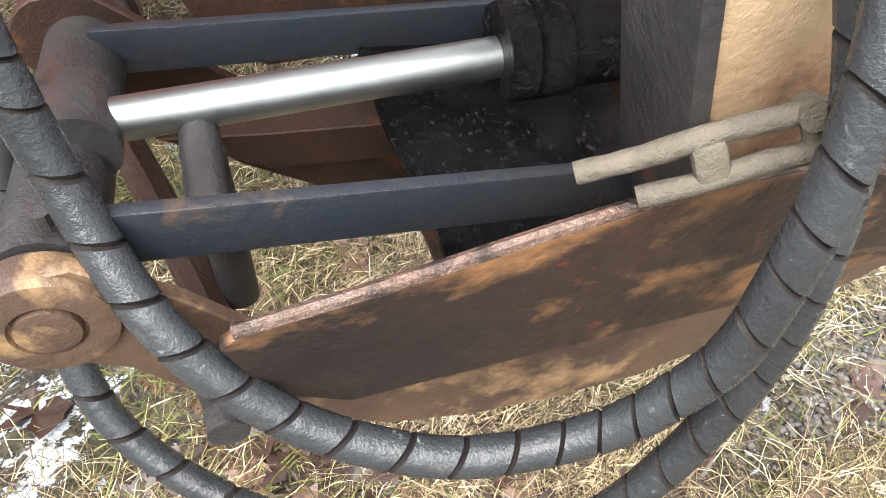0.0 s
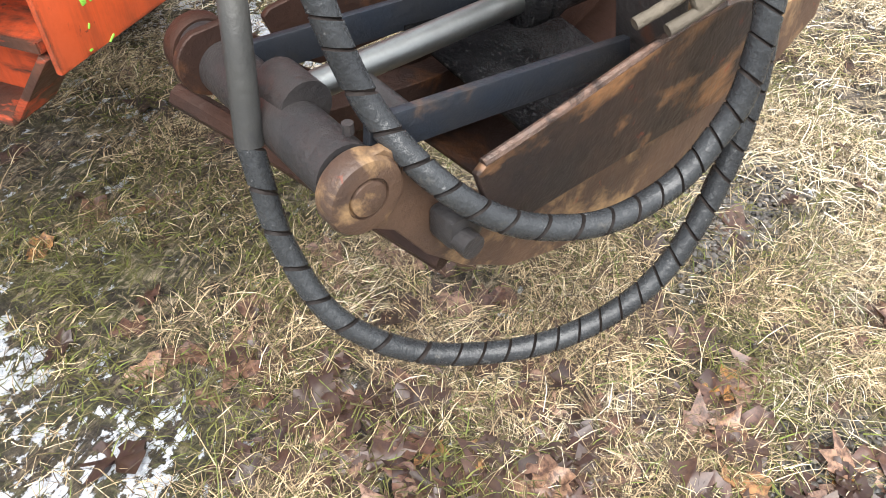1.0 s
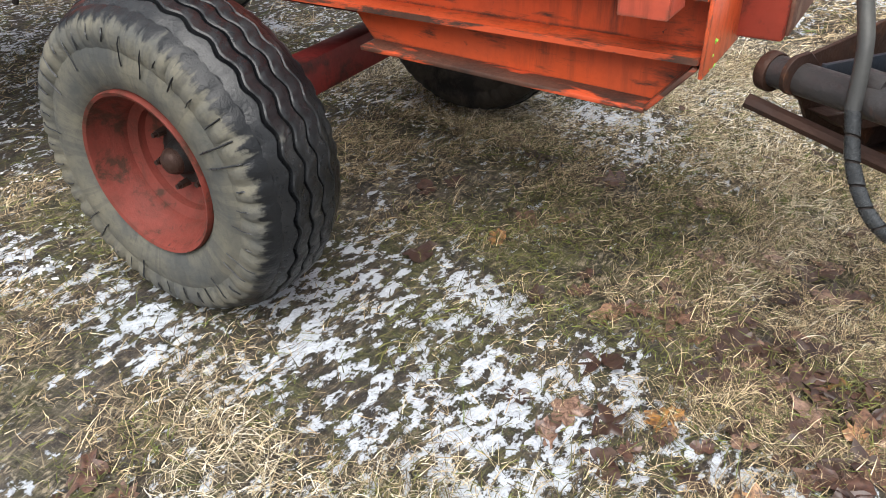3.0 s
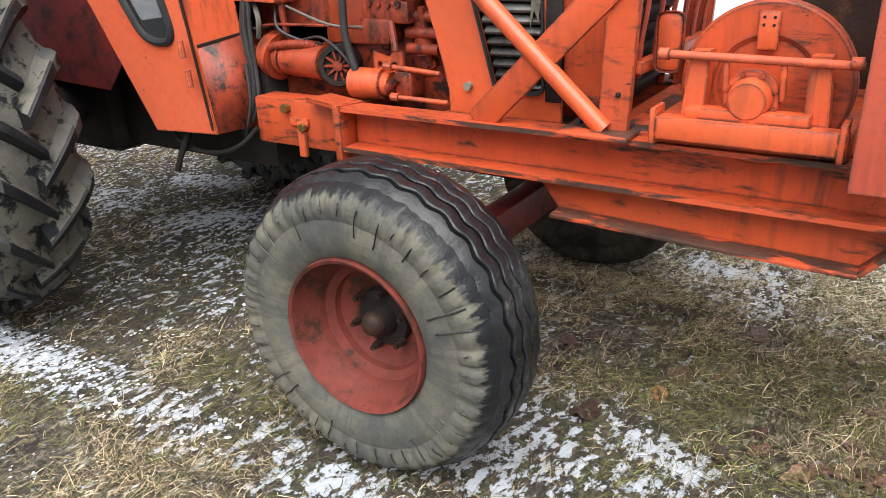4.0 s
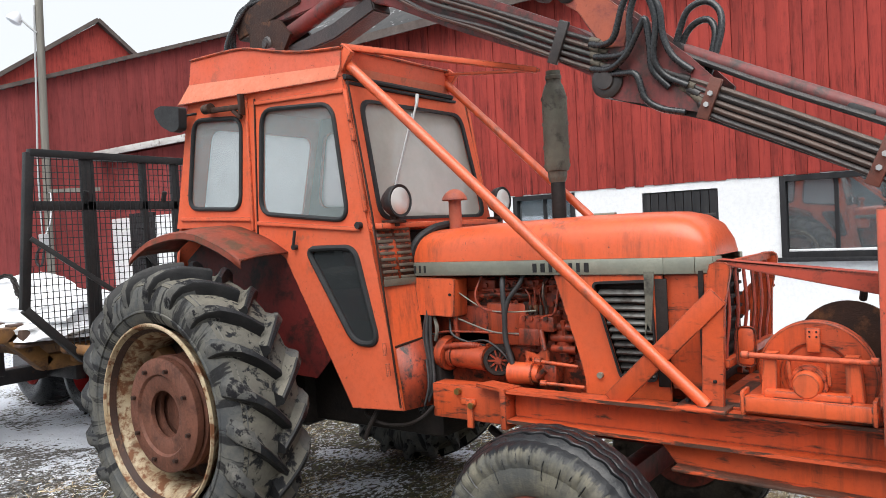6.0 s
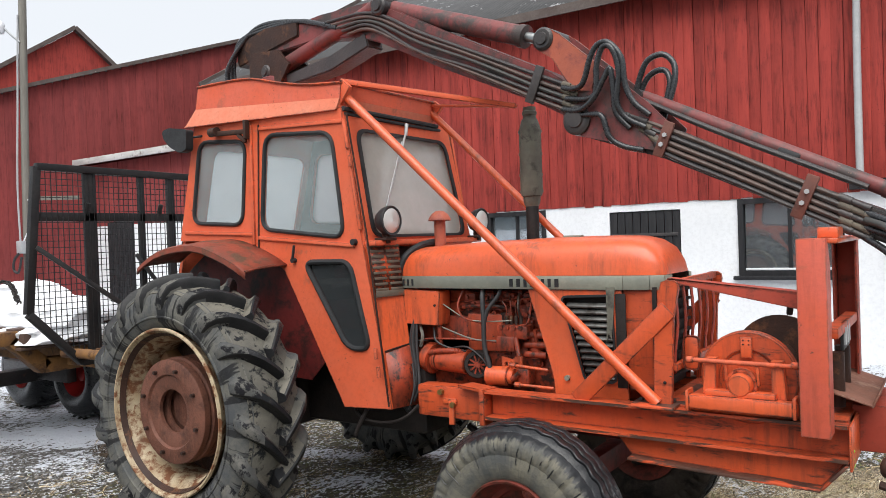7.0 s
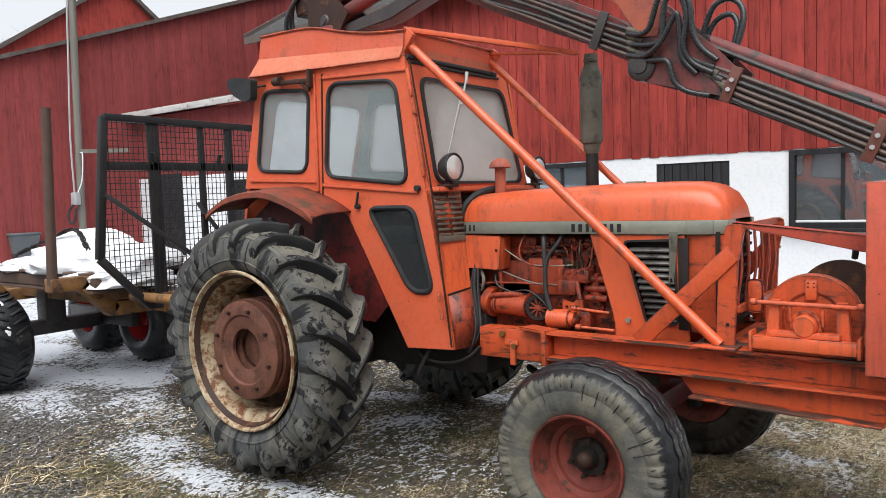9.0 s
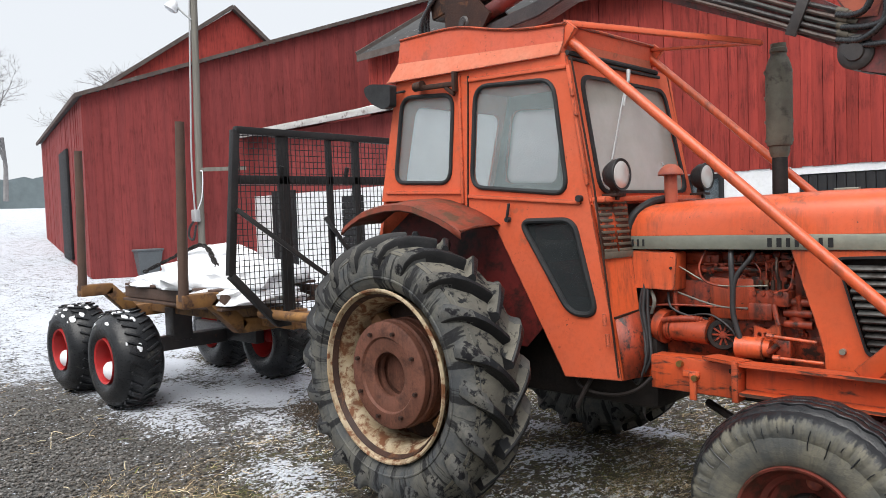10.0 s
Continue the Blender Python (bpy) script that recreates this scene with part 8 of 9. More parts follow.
def build_grapple():
    bm = B()
    rod(bm, G(0, -0.13, 0.748), G(0.018, 0.215, 0.726), 0.033, seg=28)
    part("cross_tube", bm, STEEL_DARK, grapple, "greasy pivot tube across the grapple")
    for y, s in ((-0.140, -1), (0.215, 1)):
        bm = turned(B(), G(0 if s < 0 else 0.018, y, 0.742 if s < 0 else 0.722), GY * s, [(-0.004, 0.0), (-0.004, 0.040), (0.0, 0.042), (0.019, 0.042), (0.023, 0.0395), (0.0245, 0.034), (0.0245, 0.0225), (0.0205, 0.0218), (0.0205, 0.0195), (0.0255, 0.0185), (0.0265, 0.015), (0.0265, 0.0)], 40)
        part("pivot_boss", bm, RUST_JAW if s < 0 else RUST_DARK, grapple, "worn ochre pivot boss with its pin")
    bm = B()
    rod(bm, G(0.012, -0.12, 0.786), G(0.012, -0.12, 0.797), 0.006, seg=8)
    part("grease_nipple", bm, STEEL_DARK, grapple)
    # ram
    bm = B()
    rod(bm, G(0.02, 0, 0.762), G(0.37, 0, 0.766), 0.0165, seg=28)
    part("piston_rod", bm, CHROME, grapple, "bright chrome piston rod, oily at its end")
    bm = turned(B(), G(0.335, 0, 0.770), GX, [(0.0, 0.017), (0.0, 0.038), (0.01, 0.041), (0.022, 0.041), (0.024, 0.038), (0.026, 0.038), (0.028, 0.041), (0.05, 0.041), (0.053, 0.037), (0.26, 0.037), (0.26, 0.0)], 36)
    part("cylinder", bm, GREASE, grapple, "black cylinder caked with grease")
    bm = turned(B(), G(0.02, 0, 0.762), GY, [(-0.03, 0.0), (-0.03, 0.03), (0.03, 0.03), (0.03, 0.0)], 20)
    part("rod_eye", bm, STEEL_DARK, grapple)
    # link bars
    for y, z0, z1 in ((-0.128, 0.778, 0.722), (0.115, 0.748, 0.716)):
        bm = B()
        bar(bm, G(0.025, y, z0), G(0.47, y, z1), 0.012, 0.042, 0.002)
        part("link_bar", bm, STEEL_BLUE, grapple, "blue-black greasy link bar")
    bm = B()
    rod(bm, G(0.10, -0.03, 0.745), G(0.10, -0.05, 0.60), 0.0165, seg=16)
    rod(bm, G(0.10, 0.02, 0.75), G(0.10, -0.11, 0.745), 0.015, seg=14)
    part("stop_post", bm, STEEL_DARK, grapple)
    # sloped grease plate under the cylinder
    bm = B()
    rows = []
    for x in (0.245, 0.30, 0.38, 0.47):
        rows.append([bm.verts.new(G(x + (0.02 if y < 0 else 0), y, z - (x - 0.245) * 0.12)) for y, z in ((0.13, 0.722), (0.02, 0.705), (-0.08, 0.668), (-0.148, 0.645))])
    for a, b in zip(rows, rows[1:]):
        for k in range(3):
            bm.faces.new((a[k], a[k + 1], b[k + 1], b[k]))
    f = part("grease_plate", bm, GREASE, grapple, "black plate under the cylinder, thick with grease")
    f.modifiers.new("thick", "SOLIDIFY").thickness = 0.008
    # upper side plates with a thick top edge
    up = [(0.095, 0.745), (0.105, 0.753), (0.196, 0.765), (0.30, 0.783), (0.40, 0.797), (0.48, 0.797), (0.54, 0.775), (0.58, 0.735), (0.60, 0.675), (0.50, 0.657), (0.38, 0.655), (0.285, 0.655), (0.166, 0.653), (0.115, 0.685)]
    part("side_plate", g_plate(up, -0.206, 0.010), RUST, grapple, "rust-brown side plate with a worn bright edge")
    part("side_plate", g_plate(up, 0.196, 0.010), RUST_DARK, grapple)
    bm = B()
    tube(bm, [G(x, -0.201, z) for x, z in up[1:7]], 0.0055, 8, 4)
    part("edge_bead", bm, WET_EDGE, grapple, "wet worn top edge")
    # crescent jaws and the curved shell between them
    low = [(0.042 * math.cos(radians(a)), 0.742 + 0.042 * math.sin(radians(a))) for a in range(110, 286, 16)] + [(0.030, 0.680), (0.069, 0.622), (0.12, 0.572), (0.20, 0.518), (0.28, 0.495), (0.357, 0.486), (0.45, 0.49), (0.56, 0.520), (0.677, 0.576), (0.80, 0.655)]
    high = [(0.80, 0.720), (0.68, 0.705), (0.56, 0.695), (0.45, 0.688), (0.34, 0.672), (0.24, 0.650), (0.17, 0.645), (0.115, 0.69), (0.075, 0.740), (0.025, 0.784)]
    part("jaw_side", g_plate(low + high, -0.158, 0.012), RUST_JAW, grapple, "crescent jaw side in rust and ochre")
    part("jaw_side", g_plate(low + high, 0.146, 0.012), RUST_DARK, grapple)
    bm = B()
    rows = []
    for x, z in [(0.30, 0.500), (0.33, 0.496), (0.357, 0.494), (0.45, 0.498), (0.56, 0.528), (0.677, 0.584), (0.79, 0.655)]:
        rows.append([bm.verts.new(G(x - 0.05 * max(0, (y + 0.18) / 0.36) * (1 if x < 0.1 else 0.2), y, z)) for y in (-0.150, -0.05, 0.05, 0.150)])
    for a, b in zip(rows, rows[1:]):
        for k in range(3):
            bm.faces.new((a[k], a[k + 1], b[k + 1], b[k]))
    f = part("jaw_shell", bm, RUST_DARK, grapple, "curved dark jaw shell")
    f.modifiers.new("thick", "SOLIDIFY").thickness = 0.010
    bm = B()
    tube(bm, [G(-0.02, 0.24, 0.66), G(0.03, 0.10, 0.63), G(0.07, -0.04, 0.605), G(0.10, -0.15, 0.590)], 0.017, 8, 5)
    part("jaw_lip", bm, RUST_DARK, grapple, "rounded jaw lip")
    # opposite jaw, seen beyond the link bars
    part("counter_jaw", g_plate([(0.05, 0.66), (0.15, 0.60), (0.30, 0.585), (0.45, 0.60), (0.55, 0.66), (0.45, 0.645), (0.30, 0.63), (0.15, 0.645)], 0.10, 0.05), RUST_DARK, grapple, "curved counter jaw")
    # hanger post
    bm = B()
    box(bm, G(0.424, -0.165, 0.89), (0.090, 0.06, 0.24), Matrix((GX, GY, (0, 0, 1))).transposed() @ Matrix.Rotation(radians(-12), 3, "Y"), 0.004)
    part("hanger", bm, RUST_PALE, grapple, "pale ochre hanger plate")
    bm = B()
    box(bm, G(0.376, -0.155, 0.86), (0.014, 0.09, 0.28), Matrix((GX, GY, (0, 0, 1))).transposed() @ Matrix.Rotation(radians(-12), 3, "Y"), 0.003)
    part("hanger_cheek", bm, STEEL_DARK, grapple, "dark hanger cheek")
    bm = B()
    box(bm, G(0.46, 0.10, 0.86), (0.10, 0.04, 0.26), Matrix((GX, GY, (0, 0, 1))).transposed(), 0.004)
    box(bm, G(0.46, 0.0, 1.02), (0.14, 0.28, 0.03), Matrix((GX, GY, (0, 0, 1))).transposed(), 0.005)
    rod(bm, G(0.46, 0.0, 1.0), G(0.46, 0.0, 1.12), 0.05, seg=20)
    part("hanger_head", bm, BLACK_PAINT, grapple)
    # hose clamp block under the pin
    bm = B()
    box(bm, G(0.092, -0.178, 0.672), (0.045, 0.04, 0.04), Matrix((GX, GY, (0, 0, 1))).transposed(), 0.008)
    rod(bm, G(0.085, -0.175, 0.665), G(0.085, -0.215, 0.665), 0.014, seg=12)
    part("hose_bracket", bm, STEEL_DARK, grapple, "small greasy hose bracket")
    # flat-plate chain
    c0, c1 = G(0.312, -0.200, 0.812), G(0.485, -0.250, 0.880)
    d = c1 - c0
    side = d.cross(Vector((0, 0, 1)))
    # two flat side plates joined by pins, caked with mud
    n_ = (side.normalized() * 0.35 - side.normalized().cross(d.normalized()) * 0.94).normalized()
    if n_.z < 0:
        n_ = -n_
    u_ = d.normalized()
    far_end = c1 + u_ * 0.05
    for s, lead in ((-1, 0.03), (1, 0.0)):
        bm = B()
        a, c = c0 + u_ * lead + n_ * (0.012 * s), far_end + n_ * (0.012 * s)
        w_ = u_.cross(n_)
        tube(bm, [a, a.lerp(c, 0.16), a.lerp(c, 0.34) + n_ * 0.003, a.lerp(c, 0.52) + n_ * 0.002, a.lerp(c, 0.70) - n_ * 0.002, a.lerp(c, 0.86) - n_ * 0.003 * s, c - n_ * 0.004 * s], 0.0070, 10, 4, lambda i: 0.0070 + 0.0012 * noise.noise(Vector((i * 0.7, s * 3.0, 0))))
        m1 = a.lerp(c, 0.52) + n_ * 0.002
        rod(bm, m1 - w_ * 0.010, m1 + w_ * 0.010, 0.0085, seg=10)
        part("chain_link", bm, CHAIN_MUD, grapple, "muddy flat chain side plate")
    bm = B()
    p = c0.lerp(far_end, 0.72)
    box(bm, p, (0.034, 0.022, 0.016), Matrix((u_, n_, u_.cross(n_))).transposed(), 0.004)
    part("chain_block", bm, RUST_JAW, grapple, "square rusty block in the chain")
    p = c0.lerp(far_end, 0.30)
    part("chain_block", box(B(), p, (0.020, 0.026, 0.014), Matrix((u_, n_, u_.cross(n_))).transposed(), 0.004), CHAIN_MUD, grapple, "muddy cross piece between the chain plates")
    bm = B()
    q = far_end + u_ * 0.004
    tube(bm, [q - n_ * 0.022 + u_ * 0.006, q - n_ * 0.008 + u_ * 0.018, q + n_ * 0.014 + u_ * 0.016, q + n_ * 0.026 - u_ * 0.004, q + n_ * 0.020 - u_ * 0.024], 0.0105, 10, 5)
    part("chain_hook", bm, CHAIN_MUD, grapple, "bent muddy hook at the chain's end")
    for t_ in (0.52, 0.98):
        bm = B()
        p = c0.lerp(far_end, t_)
        rod(bm, p - n_ * 0.015, p + n_ * 0.015, 0.006, seg=12)
        part("chain_pin", bm, CHAIN_MUD, grapple)


build_grapple()


# ---- trailer and yard ----
trailer = thing("timber_trailer", "rusty ochre timber trailer with stakes and a black mesh headboard", "trailer", (-3.0, -0.25, 0.0))


def flotation_wheel(x, y, side):
    R, half, cz = 0.43, 0.20, 0.43
    bm = turned(B(), (x, y, cz), (0, side, 0), [(-0.1, 0.06), (0.04, 0.06), (0.06, 0.04), (0.06, 0.0)], 16)
    w = part("wheel", bm, RED_BRIGHT, trailer, "fat trailer wheel with a red rim")
    prof = [(-half + 0.03, 0.20), (-half - 0.01, 0.26), (-half - 0.005, 0.33), (-half + 0.03, 0.385), (-0.10, 0.42), (0, R), (0.10, 0.42), (half - 0.03, 0.385), (half + 0.005, 0.33), (half + 0.01, 0.26), (half - 0.03, 0.20)]
    t = part("tyre", turned(B(), (x, y, cz), (0, side, 0), prof, 56, closed=True), RUBBER_TREAD, w, "black flotation tyre dusted with snow")
    bm = B()
    box(bm, (0, 0, 0), (0.022, 0.13, 0.018), Matrix.Rotation(radians(28), 3, "Z"), 0.003)
    bm.transform(Matrix.Translation((0, 0.075, R - 0.002)))
    block = part("tread_block", bm, RUBBER_TREAD, t, base=(0, 0, 0))
    n = 30
    for k in range(n):
        for f in (1, -1):
            m = Matrix.Translation(Vector((x, y, cz)) - trailer.location) @ Matrix.Rotation(2 * math.pi * (k + (0.5 if f < 0 else 0)) / n, 4, "Y") @ Matrix.Diagonal((1, f, 1, 1))
            if k == 0 and f == 1:
                block.matrix_basis = m
            else:
                again("tread_block", block, t, m)
    rim = turned(B(), (x, y, cz), (0, side, 0), [(half - 0.02, 0.205), (half, 0.20), (half - 0.01, 0.185), (0.06, 0.17), (0.03, 0.10), (0.02, 0.05), (0.0, 0.05), (0.0, 0.12), (-half + 0.02, 0.2)], 40, closed=True)
    part("rim", rim, RED_BRIGHT, w, "bright red dished rim")
    if side < 0:
        bm = B()
        bmesh.ops.create_icosphere(bm, subdivisions=3, radius=1.0, matrix=Matrix.Translation((x, y - 0.13, cz - 0.095)) @ Matrix.Diagonal((0.125, 0.06, 0.085, 1)))
        part("rim_snow", bm, SNOW, w, "snow lodged in the rim")
    bm = B()
    rnd = random.Random(int(x * 100))
    for k in range(26):
        a, yy = rnd.gauss(-0.1, 0.6), side * rnd.uniform(-0.05, 0.2)
        r = R + 0.002 - 6.5 * max(0, abs(yy) - 0.08) ** 2
        size = rnd.uniform(0.008, 0.03)
        made = bmesh.ops.create_icosphere(bm, subdivisions=2, radius=1.0)["verts"]
        for v in made:
            v.co *= 1 + 0.5 * noise.noise(v.co * 1.6 + Vector((k * 3.1, x, 0)))
        bmesh.ops.transform(bm, matrix=Matrix.Translation((x + r * math.sin(a), y + yy, cz + r * math.cos(a))) @ Matrix.Rotation(a, 4, "Y") @ Matrix.Rotation(-side * 6.0 * max(0, abs(yy) - 0.08), 4, "X") @ Matrix.Diagonal((size * 1.5, size * 0.9, size * 0.18, 1)), verts=made)
    q = part("snow_flecks", bm, SNOW, t, "clinging snow")
    q["kind"] = "stuff"


def build_trailer():
    for x in (-3.73, -4.80):
        flotation_wheel(x, -1.02, -1)
    for x in (-3.65, -4.70):
        flotation_wheel(x, 0.50, 1)
    bm = B()
    bar(bm, (-5.4, -0.26, 0.80), (-2.1, -0.26, 0.80), 0.16, 0.16, 0.01)
    part("chassis_beam", bm, OCHRE, trailer, "ochre rusty chassis beam")
    bm = B()
    bar(bm, (-2.15, -0.26, 0.80), (-0.72, -0.12, 0.72), 0.12, 0.13, 0.01)
    rod(bm, (-2.3, -0.50, 0.86), (-1.0, -0.34, 0.84), 0.04)
    box(bm, (-0.98, -0.42, 0.84), (0.30, 0.10, 0.14), None, 0.01)
    part("drawbar", bm, OCHRE, trailer, "ochre drawbar with a round tube")
    bm = B()
    bar(bm, (-4.23, -0.82, 0.43), (-4.23, 0.35, 0.43), 0.14, 0.14, 0.01)
    for y in (-0.78, 0.28):
        bar(bm, (-4.85, y, 0.46), (-3.6, y, 0.46), 0.10, 0.16, 0.01)
    bar(bm, (-4.23, -0.26, 0.45), (-4.23, -0.26, 0.78), 0.2, 0.2, 0.01)
    part("bogie", bm, STEEL_DARK, trailer, "dark bogie axle")
    for x in (-2.62, -4.72):
        bm = B()
        bar(bm, (x, -1.03, 0.99), (x, -0.72, 0.99), 0.13, 0.11, 0.008)
        bar(bm, (x, -0.76, 0.99), (x, -0.50, 0.72), 0.13, 0.12, 0.008)
        bar(bm, (x, -0.52, 0.74), (x, 0.0, 0.74), 0.13, 0.12, 0.008)
        bunk = part("bunk", bm, OCHRE, trailer, "ochre rusty bunk arm")
        bm = B()
        rod(bm, (x + 0.01, -1.0, 1.0), (x + 0.10, -1.0, 2.40 if x > -3 else 2.36), 0.042, 0.036, 14)
        part("stake", bm, POST_BROWN, bunk, "brown rusty round stake")
    # headboard
    X = -2.14
    head = part("headboard", B(), BLACK_PAINT, trailer, "black steel headboard with wire mesh")
    out = [(-0.75, 2.31), (0.90, 2.29), (0.97, 1.2), (0.50, 0.79), (-0.45, 0.785), (-0.845, 1.2)]
    for k in range(6):
        a, c = out[k], out[(k + 1) % 6]
        part("frame_bar", bar(B(), (X, *a), (X, *c), 0.06, 0.055, 0.004), BLACK_PAINT, head)
    for (a, c, w) in (((-0.33, 2.3), (-0.33, 0.80), 0.10), ((0.13, 2.3), (0.13, 0.8), 0.05), ((0.42, 2.28), (0.42, 0.8), 0.07), ((-0.77, 1.93), (0.93, 1.93), 0.07)):
        part("frame_bar", bar(B(), (X - 0.005, *a), (X - 0.005, *c), w, 0.04, 0.004, up=(1, 0, 0)), BLACK_PAINT, head)
    part("brace", bar(B(), (X + 0.06, -0.80, 1.70), (X + 0.35, 0.10, 0.95), 0.035, 0.035, 0.003), BLACK_PAINT, head)
    part("brace", bar(B(), (X + 0.02, 0.05, 1.62), (X + 0.12, 0.25, 1.28), 0.07, 0.03, 0.003), BLACK_PAINT, head)
    bm = B()
    for y in (-0.36, 0.3):
        part("hinge", rod(B(), (X - 0.02, y, 1.90), (X + 0.03, y, 2.04), 0.02, seg=8), BLACK_PAINT, head)

    def width(z):
        if z > 1.2:
            return -0.845 + (z - 1.2) * 0.0856, 0.97 - (z - 1.2) * 0.064
        t = (1.2 - z) / 0.41
        return -0.845 + t * 0.39, 0.97 - t * 0.47
    rnd = random.Random(9)
    bm = B()
    z = 0.83
    while z < 2.29:
        y0, y1 = width(z)
        box(bm, (X + 0.012, (y0 + y1) / 2, z + rnd.uniform(-0.002, 0.002)), (0.005, y1 - y0, 0.005))
        z += 0.048
    y = -0.82
    while y < 0.95:
        zlo = 0.79 if -0.45 < y < 0.5 else (1.2 - (y + 0.845) / 0.39 * 0.41 if y < 0 else 0.79 + (y - 0.5) / 0.47 * 0.41)
        zhi = 2.30 if -0.75 < y < 0.9 else 1.5
        box(bm, (X + 0.018, y, (zlo + zhi) / 2), (0.005, 0.005, zhi - zlo))
        y += 0.043
    ms = part("wire_mesh", bm, BLACK, head, "black welded wire mesh", shade=False)
    ms["kind"] = "stuff"


build_trailer()


def snow_lump(bm, c, s, seed):
    made = bmesh.ops.create_icosphere(bm, subdivisions=4, radius=1.0)["verts"]
    for v in made:
        p = v.co.copy()
        k = 1 + 0.22 * noise.noise(p * 1.7 + Vector((seed, 0, 0))) + 0.10 * noise.noise(p * 4.3 + Vector((0, seed, 0)))
        v.co = Vector((c[0] + p.x * s[0] * k, c[1] + p.y * s[1] * k, c[2] + max(-0.35, p.z) * s[2] * k))


def build_load():
    load = thing("pallet", "weathered wooden pallets lying on the trailer bed", "pallet", (-3.4, -0.25, 0.9), group="pallets on the trailer")
    for i in range(7):
        part("slat", box(B(), (-4.25 + 0.27 * i, -0.25, 1.05), (0.12, 1.0, 0.025), None, 0.004), POST_BROWN, load)
    for y in (-0.68, -0.25, 0.18):
        part("runner", box(B(), (-3.42, y, 0.975), (1.9, 0.09, 0.10), None, 0.004), POST_BROWN, load)
    part("base_slat", box(B(), (-3.42, -0.25, 0.905), (1.9, 1.0, 0.025), None, 0.004), POST_BROWN, load)
    bm = B()
    snow_lump(bm, (-3.3, -0.25, 1.10), (0.95, 0.55, 0.20), 1)
    snow_lump(bm, (-3.55, -0.15, 1.22), (0.42, 0.38, 0.19), 5)
    snow_lump(bm, (-2.75, -0.35, 0.98), (0.55, 0.45, 0.12), 9)
    snow_lump(bm, (-4.0, -0.35, 1.06), (0.40, 0.45, 0.10), 13)
    solid("snow_heap", bm, SNOW, "rounded snow heaped over the pallets", "snow", "stuff")
    ch = thing("load_chain", "dark iron chain lying over the snow", "chain", (-3.6, -0.3, 1.35))
    rnd = random.Random(6)
    pts = smooth_path([(-4.15, -0.62, 1.15), (-3.85, -0.58, 1.24), (-3.6, -0.5, 1.33), (-3.45, -0.40, 1.40), (-3.25, -0.42, 1.36), (-3.0, -0.5, 1.25), (-2.8, -0.55, 1.15)], 7)
    for i in range(len(pts) - 1):
        d = (pts[i + 1] - pts[i]).normalized()
        n = d.cross(Vector((rnd.uniform(-1, 1), rnd.uniform(-1, 1), 1))).normalized()
        c = (pts[i] + pts[i + 1]) / 2 + Vector((0, 0, 0.012))
        loop = [c + d * 0.035 * math.cos(a) + n * 0.018 * math.sin(a) for a in np.linspace(0, 2 * math.pi, 9)]
        part("link", tube(B(), loop, 0.007, 6, 2), DARK, ch)


build_load()


def lamp_post():
    post = thing("yard_light_pole", "grey wooden pole with a white yard light and cables", "lamp post", (-12.05, 4.15, 0.5))
    part("pole", tube(B(), [(-12.05, 4.15, 0.3), (-12.03, 4.18, 3.0), (-11.98, 4.25, 7.5)], 0.075, 14, 3), POLE_WOOD, post)
    part("cable", tube(B(), [(-12.04, 4.04, 1.7), (-12.06, 4.03, 3.0), (-12.03, 4.08, 4.6), (-12.0, 4.14, 6.5)], 0.02, 6, 3), GALV, post)
    part("arm", tube(B(), [(-11.98, 4.15, 5.95), (-12.08, 4.02, 6.10), (-12.20, 3.90, 6.28)], 0.022, 8, 4), GALV, post)
    bm = turned(B(), (-12.22, 3.88, 6.27), (-0.3, -0.35, -0.75), [(-0.10, 0.03), (-0.06, 0.08), (0.02, 0.13), (0.10, 0.15), (0.14, 0.10), (0.15, 0.0)], 20)
    part("lamp_head", bm, SNOW, post, "white round lamp head")
    bm = B()
    box(bm, (-12.0, 4.03, 1.80), (0.20, 0.12, 0.26), None, 0.02)
    part("switch_box", bm, GALV, post, "pale grey switch box")
    part("cable", tube(B(), [(-12.0, 4.0, 1.70), (-12.12, 3.94, 1.55), (-12.18, 3.95, 1.35), (-12.05, 3.98, 1.3), (-11.95, 4.0, 1.6)], 0.025, 6, 5), CABLE, post)
    part("cable", tube(B(), [(-11.96, 4.05, 1.9), (-11.86, 4.12, 2.2), (-11.84, 4.15, 2.7), (-11.9, 4.14, 2.75)], 0.012, 6, 4), SNOW, post)
    part("cross_arm", bar(B(), (-12.0, 4.12, 2.78), (-11.5, 5.0, 2.80), 0.05, 0.08), POLE_WOOD, post)


lamp_post()


def wheelie_bin():
    bn = thing("wheelie_bin", "grey plastic wheeled bin standing by the barn", "bin", (-12.85, 3.25, 0.56))
    bm = B()
    rows = []
    for z, w, d in ((0.58, 0.20, 0.22), (1.08, 0.27, 0.29)):
        rows.append([bm.verts.new((-12.85 + sx * d, 3.25 + sy * w, z)) for sx, sy in ((-1, -1), (1, -1), (1, 1), (-1, 1))])
    for k in range(4):
        bm.faces.new((rows[0][k], rows[0][(k + 1) % 4], rows[1][(k + 1) % 4], rows[1][k]))
    bm.faces.new(rows[0][::-1])
    bm.faces.new(rows[1])
    bmesh.ops.recalc_face_normals(bm, faces=bm.faces)
    part("body", bm, BIN, bn)
    part("lid", box(B(), (-12.85, 3.25, 1.11), (0.62, 0.60, 0.05), None, 0.02), BIN, bn, "flat grey bin lid")


wheelie_bin()


